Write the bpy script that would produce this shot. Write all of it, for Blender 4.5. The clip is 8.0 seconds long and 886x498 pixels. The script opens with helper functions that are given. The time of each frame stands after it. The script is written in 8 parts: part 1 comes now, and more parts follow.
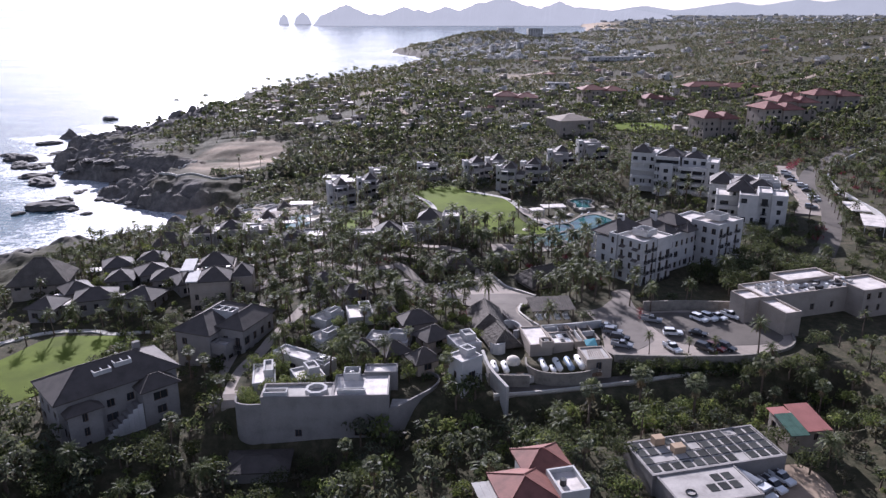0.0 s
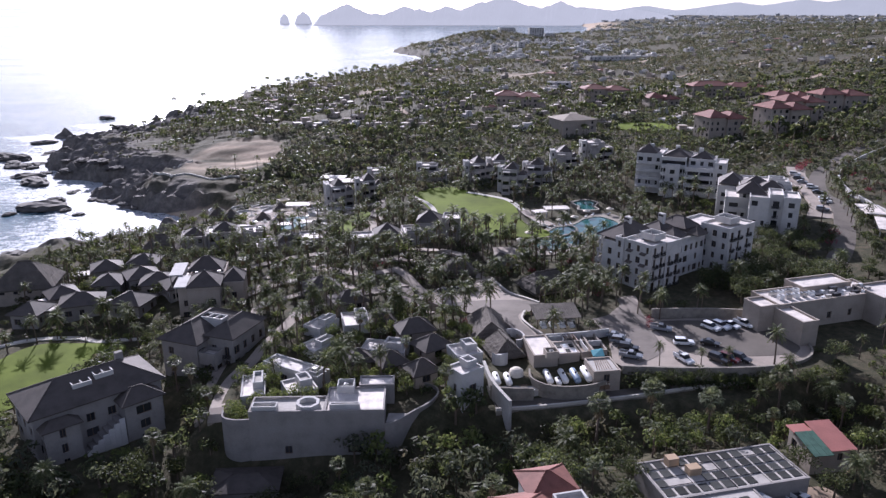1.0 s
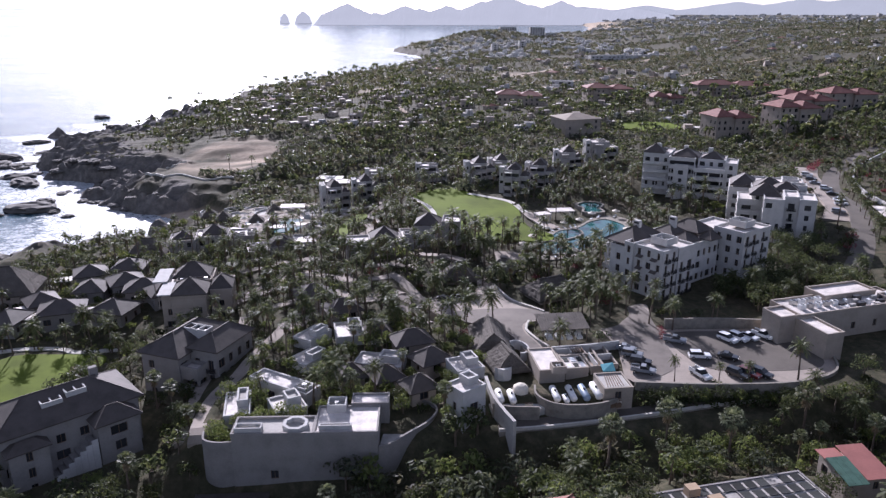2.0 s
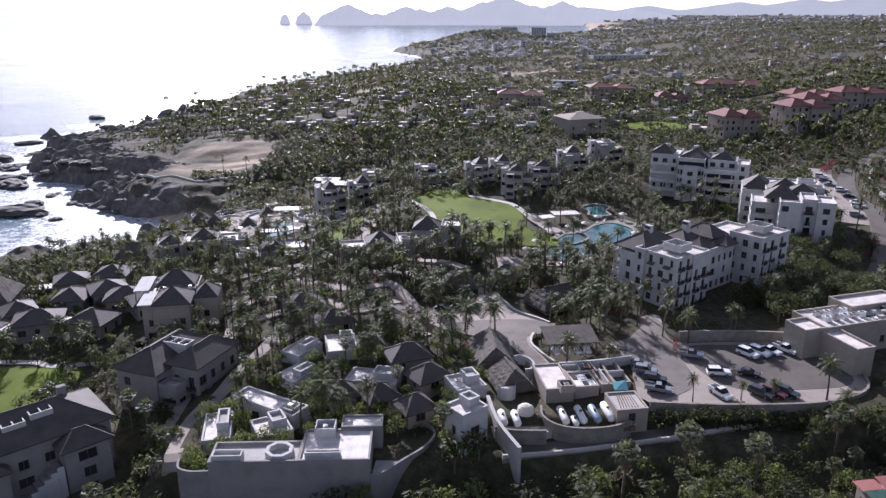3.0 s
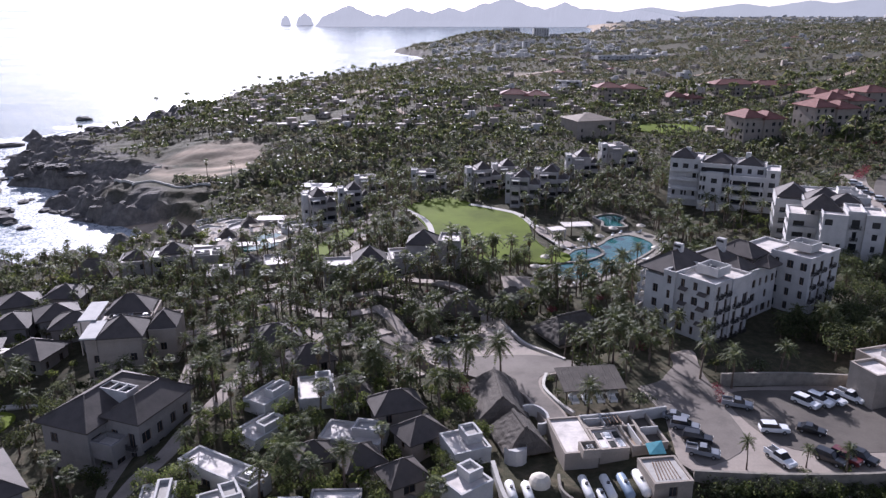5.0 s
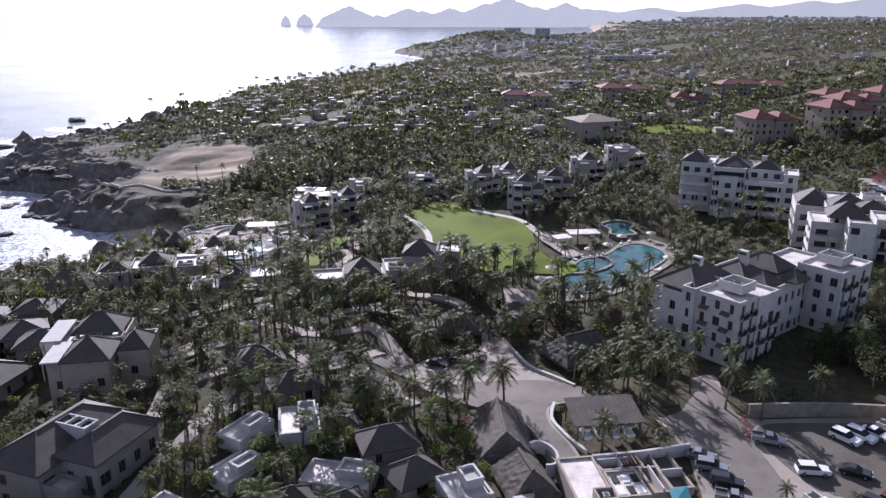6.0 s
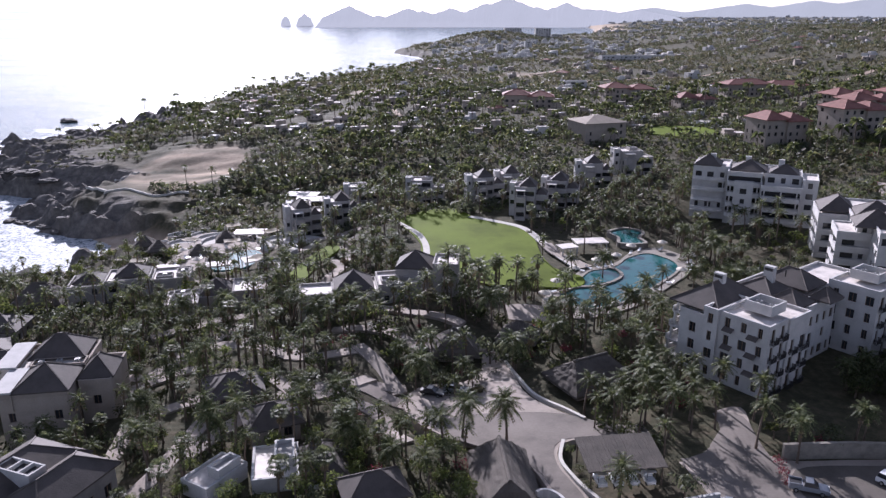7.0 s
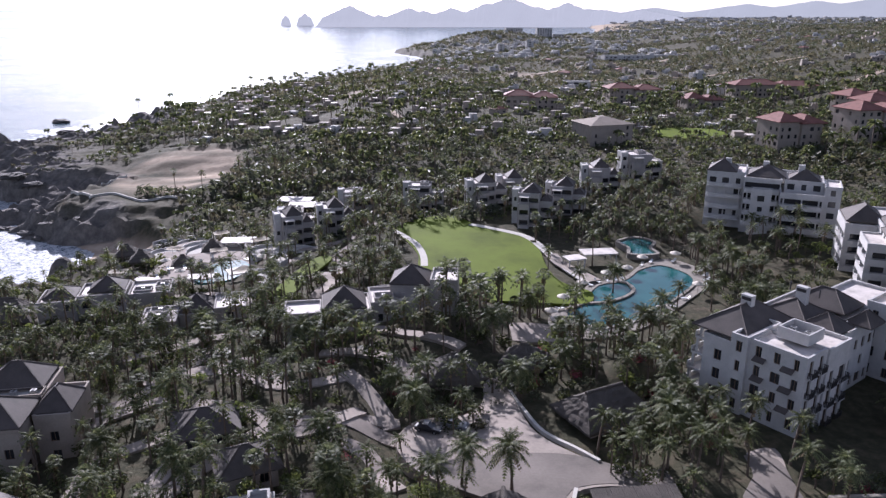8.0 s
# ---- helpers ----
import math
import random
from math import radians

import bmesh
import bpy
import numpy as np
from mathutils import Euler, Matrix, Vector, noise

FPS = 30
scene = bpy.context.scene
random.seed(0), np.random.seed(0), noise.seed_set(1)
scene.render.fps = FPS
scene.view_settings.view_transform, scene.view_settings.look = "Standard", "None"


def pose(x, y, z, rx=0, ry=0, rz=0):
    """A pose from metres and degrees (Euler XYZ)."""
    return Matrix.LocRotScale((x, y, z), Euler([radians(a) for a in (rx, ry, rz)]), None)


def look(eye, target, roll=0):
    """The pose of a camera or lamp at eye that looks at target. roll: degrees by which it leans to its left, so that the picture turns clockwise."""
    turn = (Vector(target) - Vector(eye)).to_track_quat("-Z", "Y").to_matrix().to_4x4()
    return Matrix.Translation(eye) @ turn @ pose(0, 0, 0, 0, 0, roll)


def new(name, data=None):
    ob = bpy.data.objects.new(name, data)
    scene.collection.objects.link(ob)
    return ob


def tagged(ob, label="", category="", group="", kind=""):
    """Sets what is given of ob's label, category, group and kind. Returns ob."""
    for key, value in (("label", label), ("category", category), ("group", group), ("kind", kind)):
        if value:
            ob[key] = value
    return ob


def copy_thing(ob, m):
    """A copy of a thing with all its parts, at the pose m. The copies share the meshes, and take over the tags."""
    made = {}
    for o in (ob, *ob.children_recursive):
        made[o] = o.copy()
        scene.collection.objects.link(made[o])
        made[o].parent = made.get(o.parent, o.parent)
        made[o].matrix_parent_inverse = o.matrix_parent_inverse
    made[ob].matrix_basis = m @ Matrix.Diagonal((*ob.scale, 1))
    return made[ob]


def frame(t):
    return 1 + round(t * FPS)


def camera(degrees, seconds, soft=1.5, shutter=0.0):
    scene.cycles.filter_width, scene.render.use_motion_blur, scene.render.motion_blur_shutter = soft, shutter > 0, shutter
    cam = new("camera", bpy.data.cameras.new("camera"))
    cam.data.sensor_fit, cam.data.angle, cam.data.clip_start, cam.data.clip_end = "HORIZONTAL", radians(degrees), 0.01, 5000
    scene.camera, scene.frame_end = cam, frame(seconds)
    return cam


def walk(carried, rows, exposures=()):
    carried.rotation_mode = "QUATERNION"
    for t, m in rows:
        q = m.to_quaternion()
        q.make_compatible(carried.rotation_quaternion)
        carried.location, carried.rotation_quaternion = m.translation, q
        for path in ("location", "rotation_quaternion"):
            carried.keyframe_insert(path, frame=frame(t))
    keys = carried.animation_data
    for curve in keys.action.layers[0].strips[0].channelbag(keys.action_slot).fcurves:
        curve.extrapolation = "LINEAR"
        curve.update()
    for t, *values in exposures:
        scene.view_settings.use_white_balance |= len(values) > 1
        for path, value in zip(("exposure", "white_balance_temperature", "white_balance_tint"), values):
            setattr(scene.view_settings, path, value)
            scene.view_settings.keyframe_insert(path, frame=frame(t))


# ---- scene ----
cam = camera(61.89, 8.0, 1.4)
# seconds, eye, turn (yaw, pitch, roll)
ROWS = [
    (0, 0.00, -0.00, 68.90, -0.002, -17.795, -0.032),
    (0.5, 0.13, 3.63, 68.28, 0.020, -17.799, 0.004),
    (1, 0.23, 7.87, 67.53, 0.046, -17.802, 0.042),
    (1.5, 0.34, 12.85, 66.65, 0.061, -17.814, 0.051),
    (3, 0.93, 28.68, 63.69, 0.158, -17.742, -0.000),
    (3.5, 1.14, 34.45, 62.72, 0.201, -17.698, 0.008),
    (4, 1.34, 40.72, 61.79, 0.227, -17.657, 0.000),
    (4.5, 1.59, 46.91, 60.94, 0.257, -17.629, 0.025),
    (6, 2.36, 65.84, 58.68, 0.337, -17.550, -0.000),
    (6.5, 2.65, 72.37, 57.94, 0.357, -17.526, -0.007),
    (7, 3.02, 78.85, 57.32, 0.386, -17.516, -0.016),
    (7.5, 3.25, 84.97, 56.81, 0.425, -17.494, -0.043),
    (8, 3.41, 91.64, 56.31, 0.437, -17.515, 0.023),
]
walk(cam, [(t, pose(x, y, z, 0, 0, yaw) @ pose(0, 0, 0, 90 + pitch) @ pose(0, 0, 0, 0, 0, roll)) for t, x, y, z, yaw, pitch, roll in ROWS], exposures=((0.0, 0.79, 5560, 26), (8.0, 0.79, 5560, 26)))

# ---- world and light ----
SUN_AZ, SUN_EL = -17.0, 24.5
world = bpy.data.worlds.new("sky")
scene.world = world
world.use_nodes = True
wn = world.node_tree
sky = wn.nodes.new("ShaderNodeTexSky")
sky.sky_type = "NISHITA"
sky.sun_disc = False
sky.sun_elevation = radians(SUN_EL)
sky.sun_rotation = radians(SUN_AZ)
sky.air_density, sky.dust_density, sky.ozone_density = 1.0, 0.6, 1.5
wn.nodes["Background"].inputs["Strength"].default_value = 0.074
pale = wn.nodes.new("ShaderNodeHueSaturation")
pale.inputs["Saturation"].default_value = 0.5
wn.links.new(sky.outputs["Color"], pale.inputs["Color"])
wn.links.new(pale.outputs["Color"], wn.nodes["Background"].inputs["Color"])
sun = new("sun", bpy.data.lights.new("sun", "SUN"))
sun.data.energy, sun.data.angle, sun.data.color = 5.0, radians(0.55), (1.0, 0.94, 0.84)
az, el = radians(SUN_AZ), radians(SUN_EL)
sun_dir = Vector((math.sin(az) * math.cos(el), math.cos(az) * math.cos(el), math.sin(el)))
sun.matrix_world = look(sun_dir * 300, (0, 0, 0))

# ---- materials ----


def material(name, rough=0.8, metal=0.0):
    m = bpy.data.materials.new(name)
    m.use_nodes = True
    b = m.node_tree.nodes["Principled BSDF"]
    b.inputs["Roughness"].default_value = rough
    b.inputs["Metallic"].default_value = metal
    return m, m.node_tree, b


def ramp(nt, source, stops):
    r = nt.nodes.new("ShaderNodeValToRGB")
    while len(r.color_ramp.elements) < len(stops):
        r.color_ramp.elements.new(0.5)
    for e, (p, c) in zip(r.color_ramp.elements, stops):
        e.position, e.color = p, (*c, 1)
    nt.links.new(source, r.inputs[0])
    return r.outputs[0]


def noise_tex(nt, scale, detail=4.0, rough=0.55, coord="Object", stretch=None):
    tc = nt.nodes.new("ShaderNodeTexCoord")
    n = nt.nodes.new("ShaderNodeTexNoise")
    n.inputs["Scale"].default_value, n.inputs["Detail"].default_value, n.inputs["Roughness"].default_value = scale, detail, rough
    src = tc.outputs[coord]
    if stretch:
        mp = nt.nodes.new("ShaderNodeMapping")
        mp.inputs["Scale"].default_value = stretch
        nt.links.new(src, mp.inputs[0])
        src = mp.outputs[0]
    nt.links.new(src, n.inputs["Vector"])
    return n.outputs["Fac"]


def blend(nt, fac, a, b, mode="MIX"):
    mx = nt.nodes.new("ShaderNodeMix")
    mx.data_type, mx.blend_type = "RGBA", mode
    for k, v in ((0, fac), (6, a), (7, b)):
        if hasattr(v, "links"):
            nt.links.new(v, mx.inputs[k])
        elif k == 0:
            mx.inputs[k].default_value = v
        else:
            mx.inputs[k].default_value = (*v, 1)
    return mx.outputs[2]


def bump(nt, b, height, strength=0.3, dist=0.1):
    bp = nt.nodes.new("ShaderNodeBump")
    bp.inputs["Strength"].default_value, bp.inputs["Distance"].default_value = strength, dist
    nt.links.new(height, bp.inputs["Height"])
    nt.links.new(bp.outputs[0], b.inputs["Normal"])


def plain(name, col, var=0.25, scale=0.6, fine=6.0, rough=0.85, metal=0.0, bumps=0.15, coord="Object", per_object=0.0, gloss=0.35):
    """A surface with stains at one scale and grain at another."""
    m, nt, b = material(name, rough, metal)
    b.inputs["Specular IOR Level"].default_value = gloss if rough > 0.7 else 0.5
    dark = tuple(c * (1 - var) for c in col)
    light = tuple(min(1, c * (1 + var * 0.6)) for c in col)
    big = ramp(nt, noise_tex(nt, scale, 5, 0.6, coord), [(0.3, dark), (0.5, col), (0.72, light)])
    fin = ramp(nt, noise_tex(nt, fine, 3, 0.6, coord), [(0.3, (0.82, 0.82, 0.82)), (0.7, (1, 1, 1))])
    c = blend(nt, 0.8, big, fin, "MULTIPLY")
    if per_object:
        oi = nt.nodes.new("ShaderNodeObjectInfo")
        lo, hi = 1 - per_object, 1.0
        c = blend(nt, 1.0, c, ramp(nt, oi.outputs["Random"], [(0, (lo, lo, lo)), (1, (hi, hi, hi))]), "MULTIPLY")
    nt.links.new(c, b.inputs["Base Color"])
    if bumps:
        bump(nt, b, noise_tex(nt, fine, 3, 0.6, coord), bumps, 0.05)
    return m


def leafy(name, a, c, d, rough=0.5, per_object=0.3, trans=0.42):
    """Leaves: every leaf a shade of its own, some light shining through."""
    m, nt, b = material(name, rough)
    b.inputs["Specular IOR Level"].default_value = 0.10
    g = nt.nodes.new("ShaderNodeNewGeometry")
    col = ramp(nt, g.outputs["Random Per Island"], [(0.0, a), (0.55, c), (1.0, d)])
    oi = nt.nodes.new("ShaderNodeObjectInfo")
    lo = 1 - per_object
    col = blend(nt, 1.0, col, ramp(nt, oi.outputs["Random"], [(0, (lo, lo, lo * 0.9)), (1, (1, 1, 1))]), "MULTIPLY")
    nt.links.new(col, b.inputs["Base Color"])
    tr = nt.nodes.new("ShaderNodeBsdfTranslucent")
    nt.links.new(blend(nt, 1.0, col, (1.42, 1.40, 1.18), "MULTIPLY"), tr.inputs[0])
    mix = nt.nodes.new("ShaderNodeMixShader")
    mix.inputs[0].default_value = trans
    nt.links.new(b.outputs[0], mix.inputs[1])
    nt.links.new(tr.outputs[0], mix.inputs[2])
    nt.links.new(mix.outputs[0], nt.nodes["Material Output"].inputs[0])
    return m


STUCCO = plain("white_stucco", (0.51, 0.495, 0.475), 0.14, 0.5, 5.0, 0.9, per_object=0.06)
STUCCO_TAN = plain("tan_stucco", (0.36, 0.31, 0.26), 0.15, 0.4, 4.0, 0.9, per_object=0.1)
# white villa stucco toned down: the shade on backlit walls is in its colour
STUCCO_CREAM_SHADE = plain("shaded_cream_stucco", (0.38, 0.355, 0.33), 0.16, 0.4, 4.0, 0.9, per_object=0.12)
# darker grey stucco, with the shade of walls turned from the sun painted in
STUCCO_GREY_SHADE = plain("shaded_grey_stucco", (0.28, 0.26, 0.245), 0.2, 0.3, 4.0, 0.92, per_object=0.1)
MEMBRANE = plain("white_roof_coating", (0.68, 0.62, 0.565), 0.35, 0.35, 2.5, 0.75, bumps=0.08, per_object=0.1)
CONCRETE = plain("concrete", (0.42, 0.40, 0.37), 0.25, 0.3, 3.0, 0.9)
PLAZA = plain("pale_paving", (0.31, 0.265, 0.225), 0.28, 0.15, 2.0, 0.9)
KERB = plain("pale_kerb_stone", (0.52, 0.49, 0.44), 0.15, 0.8, 6.0, 0.9)
ROAD = plain("worn_asphalt", (0.12, 0.104, 0.088), 0.35, 0.12, 4.0, 0.92)
SAND = plain("sand", (0.46, 0.37, 0.27), 0.2, 0.08, 2.0, 0.95)
DIRT = plain("dirt_track", (0.33, 0.25, 0.18), 0.25, 0.15, 1.5, 0.95)
LAWN = plain("mown_lawn", (0.125, 0.165, 0.022), 0.35, 0.06, 3.0, 0.8, bumps=0.3, gloss=0.04)
ROCK = plain("dark_shore_rock", (0.105, 0.095, 0.086), 0.45, 0.12, 0.9, 0.85, bumps=0.8)
STONE = plain("stone_wall", (0.25, 0.225, 0.19), 0.3, 0.8, 3.0, 0.9, bumps=0.5)
DARK_TILE = plain("dark_clay_tile", (0.088, 0.074, 0.066), 0.3, 0.4, 5.0, 0.75, bumps=0.6)
RED_TILE = plain("red_clay_tile", (0.215, 0.088, 0.068), 0.3, 0.5, 5.0, 0.75, bumps=0.6)
METAL_RED = plain("red_sheet_roof", (0.34, 0.13, 0.105), 0.15, 0.3, 3.0, 0.5)
GREEN_NET = plain("green_sheet_roof", (0.065, 0.13, 0.10), 0.3, 0.5, 4.0, 0.8, gloss=0.2)
IRON = plain("dark_iron", (0.03, 0.028, 0.03), 0.2, 2.0, 9.0, 0.5, bumps=0)
WOOD = plain("brown_timber", (0.17, 0.11, 0.07), 0.3, 0.8, 8.0, 0.75)
TRUNK = plain("palm_trunk", (0.16, 0.12, 0.09), 0.3, 0.8, 7.0, 0.9, per_object=0.3)
WHITE_PAINT = plain("white_paint", (0.75, 0.75, 0.74), 0.08, 0.6, 6.0, 0.4, bumps=0)
TANK_WHITE = plain("white_tank", (0.78, 0.77, 0.74), 0.12, 0.9, 6.0, 0.45, bumps=0)
TANK_BLUE = plain("blue_grey_tank", (0.22, 0.29, 0.38), 0.15, 0.9, 6.0, 0.45, bumps=0)
PANEL = plain("dark_roof_panel", (0.055, 0.058, 0.055), 0.3, 0.5, 5.0, 0.8, bumps=0, per_object=0.6, gloss=0.15)
UNIT_GREY = plain("grey_enamel", (0.34, 0.34, 0.33), 0.2, 0.8, 6.0, 0.5, bumps=0)
CANVAS = plain("cream_canvas", (0.66, 0.60, 0.50), 0.1, 0.8, 6.0, 0.8)
RED_CLOTH = plain("red_awning", (0.48, 0.03, 0.03), 0.15, 0.8, 6.0, 0.7)
TYRE = plain("tyre_rubber", (0.02, 0.02, 0.02), 0.2, 3, 9, 0.8, bumps=0)
CHROME = plain("wheel_metal", (0.5, 0.5, 0.5), 0.1, 3, 9, 0.35, 0.9, bumps=0)
FROND = leafy("palm_frond", (0.056, 0.072, 0.036), (0.112, 0.132, 0.062), (0.215, 0.220, 0.115))
FAN = leafy("fan_palm_leaf", (0.064, 0.078, 0.046), (0.116, 0.134, 0.078), (0.20, 0.205, 0.125))
DEAD = leafy("dry_frond", (0.13, 0.10, 0.065), (0.19, 0.145, 0.09), (0.25, 0.20, 0.13), trans=0.1)
LEAF = leafy("tree_leaf", (0.040, 0.052, 0.028), (0.078, 0.094, 0.045), (0.140, 0.152, 0.070), per_object=0.45)
LEAF_LIGHT = leafy("light_green_leaf", (0.080, 0.105, 0.038), (0.140, 0.172, 0.060), (0.228, 0.245, 0.10))
LEAF_PINK = leafy("bougainvillea_bloom", (0.17, 0.03, 0.06), (0.25, 0.05, 0.09), (0.08, 0.08, 0.035))
SCRUB = leafy("scrub", (0.056, 0.055, 0.040), (0.094, 0.089, 0.064), (0.145, 0.132, 0.096), per_object=0)
PINE = leafy("grove_leaf", (0.044, 0.051, 0.037), (0.076, 0.086, 0.060), (0.122, 0.128, 0.086), per_object=0)


def thatch_material():
    m, nt, b = material("weathered_thatch", 0.95)
    streak = noise_tex(nt, 1.0, 5, 0.65, "Object", (7, 7, 0.8))
    patch = noise_tex(nt, 0.45, 4, 0.6)
    c = blend(nt, 0.6, ramp(nt, streak, [(0.25, (0.055, 0.047, 0.040)), (0.55, (0.125, 0.107, 0.090)), (0.8, (0.21, 0.18, 0.147))]),
              ramp(nt, patch, [(0.3, (0.045, 0.039, 0.033)), (0.7, (0.125, 0.106, 0.088))]))
    nt.links.new(c, b.inputs["Base Color"])
    bump(nt, b, streak, 0.8, 0.12)
    return m


THATCH = thatch_material()


def glass_material():
    m, nt, b = material("dark_window_glass", 0.12)
    b.inputs["Specular IOR Level"].default_value = 0.5
    oi = nt.nodes.new("ShaderNodeObjectInfo")
    nt.links.new(ramp(nt, oi.outputs["Random"], [(0, (0.012, 0.014, 0.018)), (1, (0.05, 0.05, 0.055))]), b.inputs["Base Color"])
    return m


GLASS = glass_material()


def paint_material(name, col):
    m, nt, b = material(name, 0.3, 0.0)
    b.inputs["Coat Weight"].default_value = 0.6
    nt.links.new(ramp(nt, noise_tex(nt, 1.5, 3), [(0.3, tuple(c * 0.9 for c in col)), (0.7, col)]), b.inputs["Base Color"])
    return m


CAR_WHITE = paint_material("white_car_paint", (0.75, 0.75, 0.75))
CAR_BLACK = paint_material("black_car_paint", (0.015, 0.015, 0.017))
CAR_RED = paint_material("dark_red_car_paint", (0.12, 0.02, 0.02))
CAR_GREY = paint_material("grey_car_paint", (0.22, 0.23, 0.25))


def sea_material():
    """Open water: ripples on swell, with foam where the shore attribute says that waves break."""
    m, nt, b = material("sea_water", 0.22)
    b.inputs["IOR"].default_value = 1.33
    at = nt.nodes.new("ShaderNodeAttribute")
    at.attribute_name = "shore"
    streaks = noise_tex(nt, 0.13, 10, 0.78, "Object", (1.0, 1.5, 1))
    mul = nt.nodes.new("ShaderNodeMath")
    mul.operation = "MULTIPLY_ADD"
    nt.links.new(at.outputs["Fac"], mul.inputs[0])
    mul.inputs[1].default_value = 0.55
    nt.links.new(streaks, mul.inputs[2])
    foam = ramp(nt, mul.outputs[0], [(0.66, (0, 0, 0)), (0.96, (1, 1, 1))])
    foam = blend(nt, 1.0, foam, ramp(nt, noise_tex(nt, 0.9, 5, 0.7), [(0.40, (0.08, 0.08, 0.08)), (0.56, (1, 1, 1))]), "MULTIPLY")
    deep = ramp(nt, noise_tex(nt, 0.008, 4), [(0.3, (0.010, 0.045, 0.075)), (0.7, (0.018, 0.07, 0.10))])
    nt.links.new(blend(nt, foam, deep, (0.60, 0.61, 0.62)), b.inputs["Base Color"])
    wind = ramp(nt, noise_tex(nt, 0.006, 6, 0.65, "Object", (0.6, 2.2, 1)), [(0.35, (0.10, 0.10, 0.10)), (0.65, (0.19, 0.19, 0.19))])
    nt.links.new(blend(nt, foam, wind, (0.85, 0.85, 0.85)), b.inputs["Roughness"])
    swell = noise_tex(nt, 0.24, 7, 0.68, "Object", (0.7, 1.25, 1))
    bump(nt, b, swell, 1.0, 0.3)
    return m


SEA = sea_material()


def pool_material():
    m, nt, b = material("pool_water", 0.06)
    b.inputs["IOR"].default_value = 1.33
    nt.links.new(ramp(nt, noise_tex(nt, 0.12, 3), [(0.3, (0.012, 0.075, 0.080)), (0.7, (0.026, 0.120, 0.118))]), b.inputs["Base Color"])
    bump(nt, b, noise_tex(nt, 1.2, 4), 0.25, 0.06)
    return m


POOL = pool_material()


def ground_material():
    """Dry tropical soil under planting: dark undergrowth, brown earth, pale patches; rock by the shore, sand where the attribute says so."""
    m, nt, b = material("ground_soil", 0.95)
    b.inputs["Specular IOR Level"].default_value = 0.15
    patch = noise_tex(nt, 0.035, 6, 0.62)
    fine = noise_tex(nt, 0.5, 8, 0.7)
    under = ramp(nt, fine, [(0.3, (0.030, 0.032, 0.018)), (0.5, (0.058, 0.055, 0.032)), (0.72, (0.115, 0.092, 0.062))])
    dry = ramp(nt, fine, [(0.3, (0.040, 0.037, 0.024)), (0.55, (0.076, 0.062, 0.043)), (0.75, (0.15, 0.115, 0.085))])
    c = blend(nt, ramp(nt, patch, [(0.54, (0, 0, 0)), (0.7, (1, 1, 1))]), under, dry)
    rock = ramp(nt, noise_tex(nt, 0.25, 8, 0.7), [(0.3, (0.07, 0.065, 0.060)), (0.5, (0.14, 0.127, 0.115)), (0.75, (0.27, 0.24, 0.21))])
    a1 = nt.nodes.new("ShaderNodeAttribute")
    a1.attribute_name = "rocky"
    c = blend(nt, a1.outputs["Fac"], c, rock)
    a2 = nt.nodes.new("ShaderNodeAttribute")
    a2.attribute_name = "sandy"
    sand = ramp(nt, noise_tex(nt, 0.2, 6, 0.6), [(0.3, (0.33, 0.25, 0.18)), (0.7, (0.50, 0.40, 0.30))])
    c = blend(nt, a2.outputs["Fac"], c, sand)
    nt.links.new(c, b.inputs["Base Color"])
    bump(nt, b, fine, 0.7, 0.5)
    return m


GROUND = ground_material()

# ---- helpers of this scene ----


def mesh_of(name, bm, mat):
    me = bpy.data.meshes.new(name)
    bm.to_mesh(me)
    bm.free()
    me.materials.append(mat)
    return me


def part(name, bm, mat, parent, label="", m=None):
    """Links a bmesh (or a mesh that is shared) as one mesh object under a thing or under a part."""
    me = bm if isinstance(bm, bpy.types.Mesh) else mesh_of(name, bm, mat)
    ob = new(name, me)
    ob.parent = parent
    if m is not None:
        ob.matrix_basis = m
    if label:
        tagged(ob, label)
    return ob


def thing(name, label, category, m, group="", kind=""):
    ob = new(name)
    ob.empty_display_size = 0.5
    ob.matrix_world = m
    return tagged(ob, label, category, group, kind)


def box(bm, x0, x1, y0, y1, z0, z1):
    v = [bm.verts.new((x, y, z)) for z in (z0, z1) for x, y in ((x0, y0), (x1, y0), (x1, y1), (x0, y1))]
    for f in ((3, 2, 1, 0), (4, 5, 6, 7), (0, 1, 5, 4), (1, 2, 6, 5), (2, 3, 7, 6), (3, 0, 4, 7)):
        bm.faces.new([v[i] for i in f])
    return bm


def tube(bm, p, q, r0, r1, n=6, cap=True):
    p, q = Vector(p), Vector(q)
    d = (q - p).normalized()
    a = d.orthogonal().normalized()
    c = d.cross(a)
    rings = [[bm.verts.new(o + r * (math.cos(t) * a + math.sin(t) * c)) for t in (2 * math.pi * k / n for k in range(n))] for o, r in ((p, r0), (q, r1))]
    for k in range(n):
        bm.faces.new([rings[0][k], rings[0][(k + 1) % n], rings[1][(k + 1) % n], rings[1][k]])
    if cap:
        bm.faces.new(rings[0][::-1])
        bm.faces.new(rings[1])
    return bm


def smooth_ring(pts, n=6):
    """A closed outline rounded through its corner points."""
    out, k = [], len(pts)
    for i in range(k):
        p0, p1, p2, p3 = (Vector(pts[(i + j - 1) % k]) for j in range(4))
        for s in range(n):
            t = s / n
            out.append(0.5 * ((2 * p1) + (p2 - p0) * t + (2 * p0 - 5 * p1 + 4 * p2 - p3) * t * t + (3 * p1 - p0 - 3 * p2 + p3) * t ** 3))
    return out


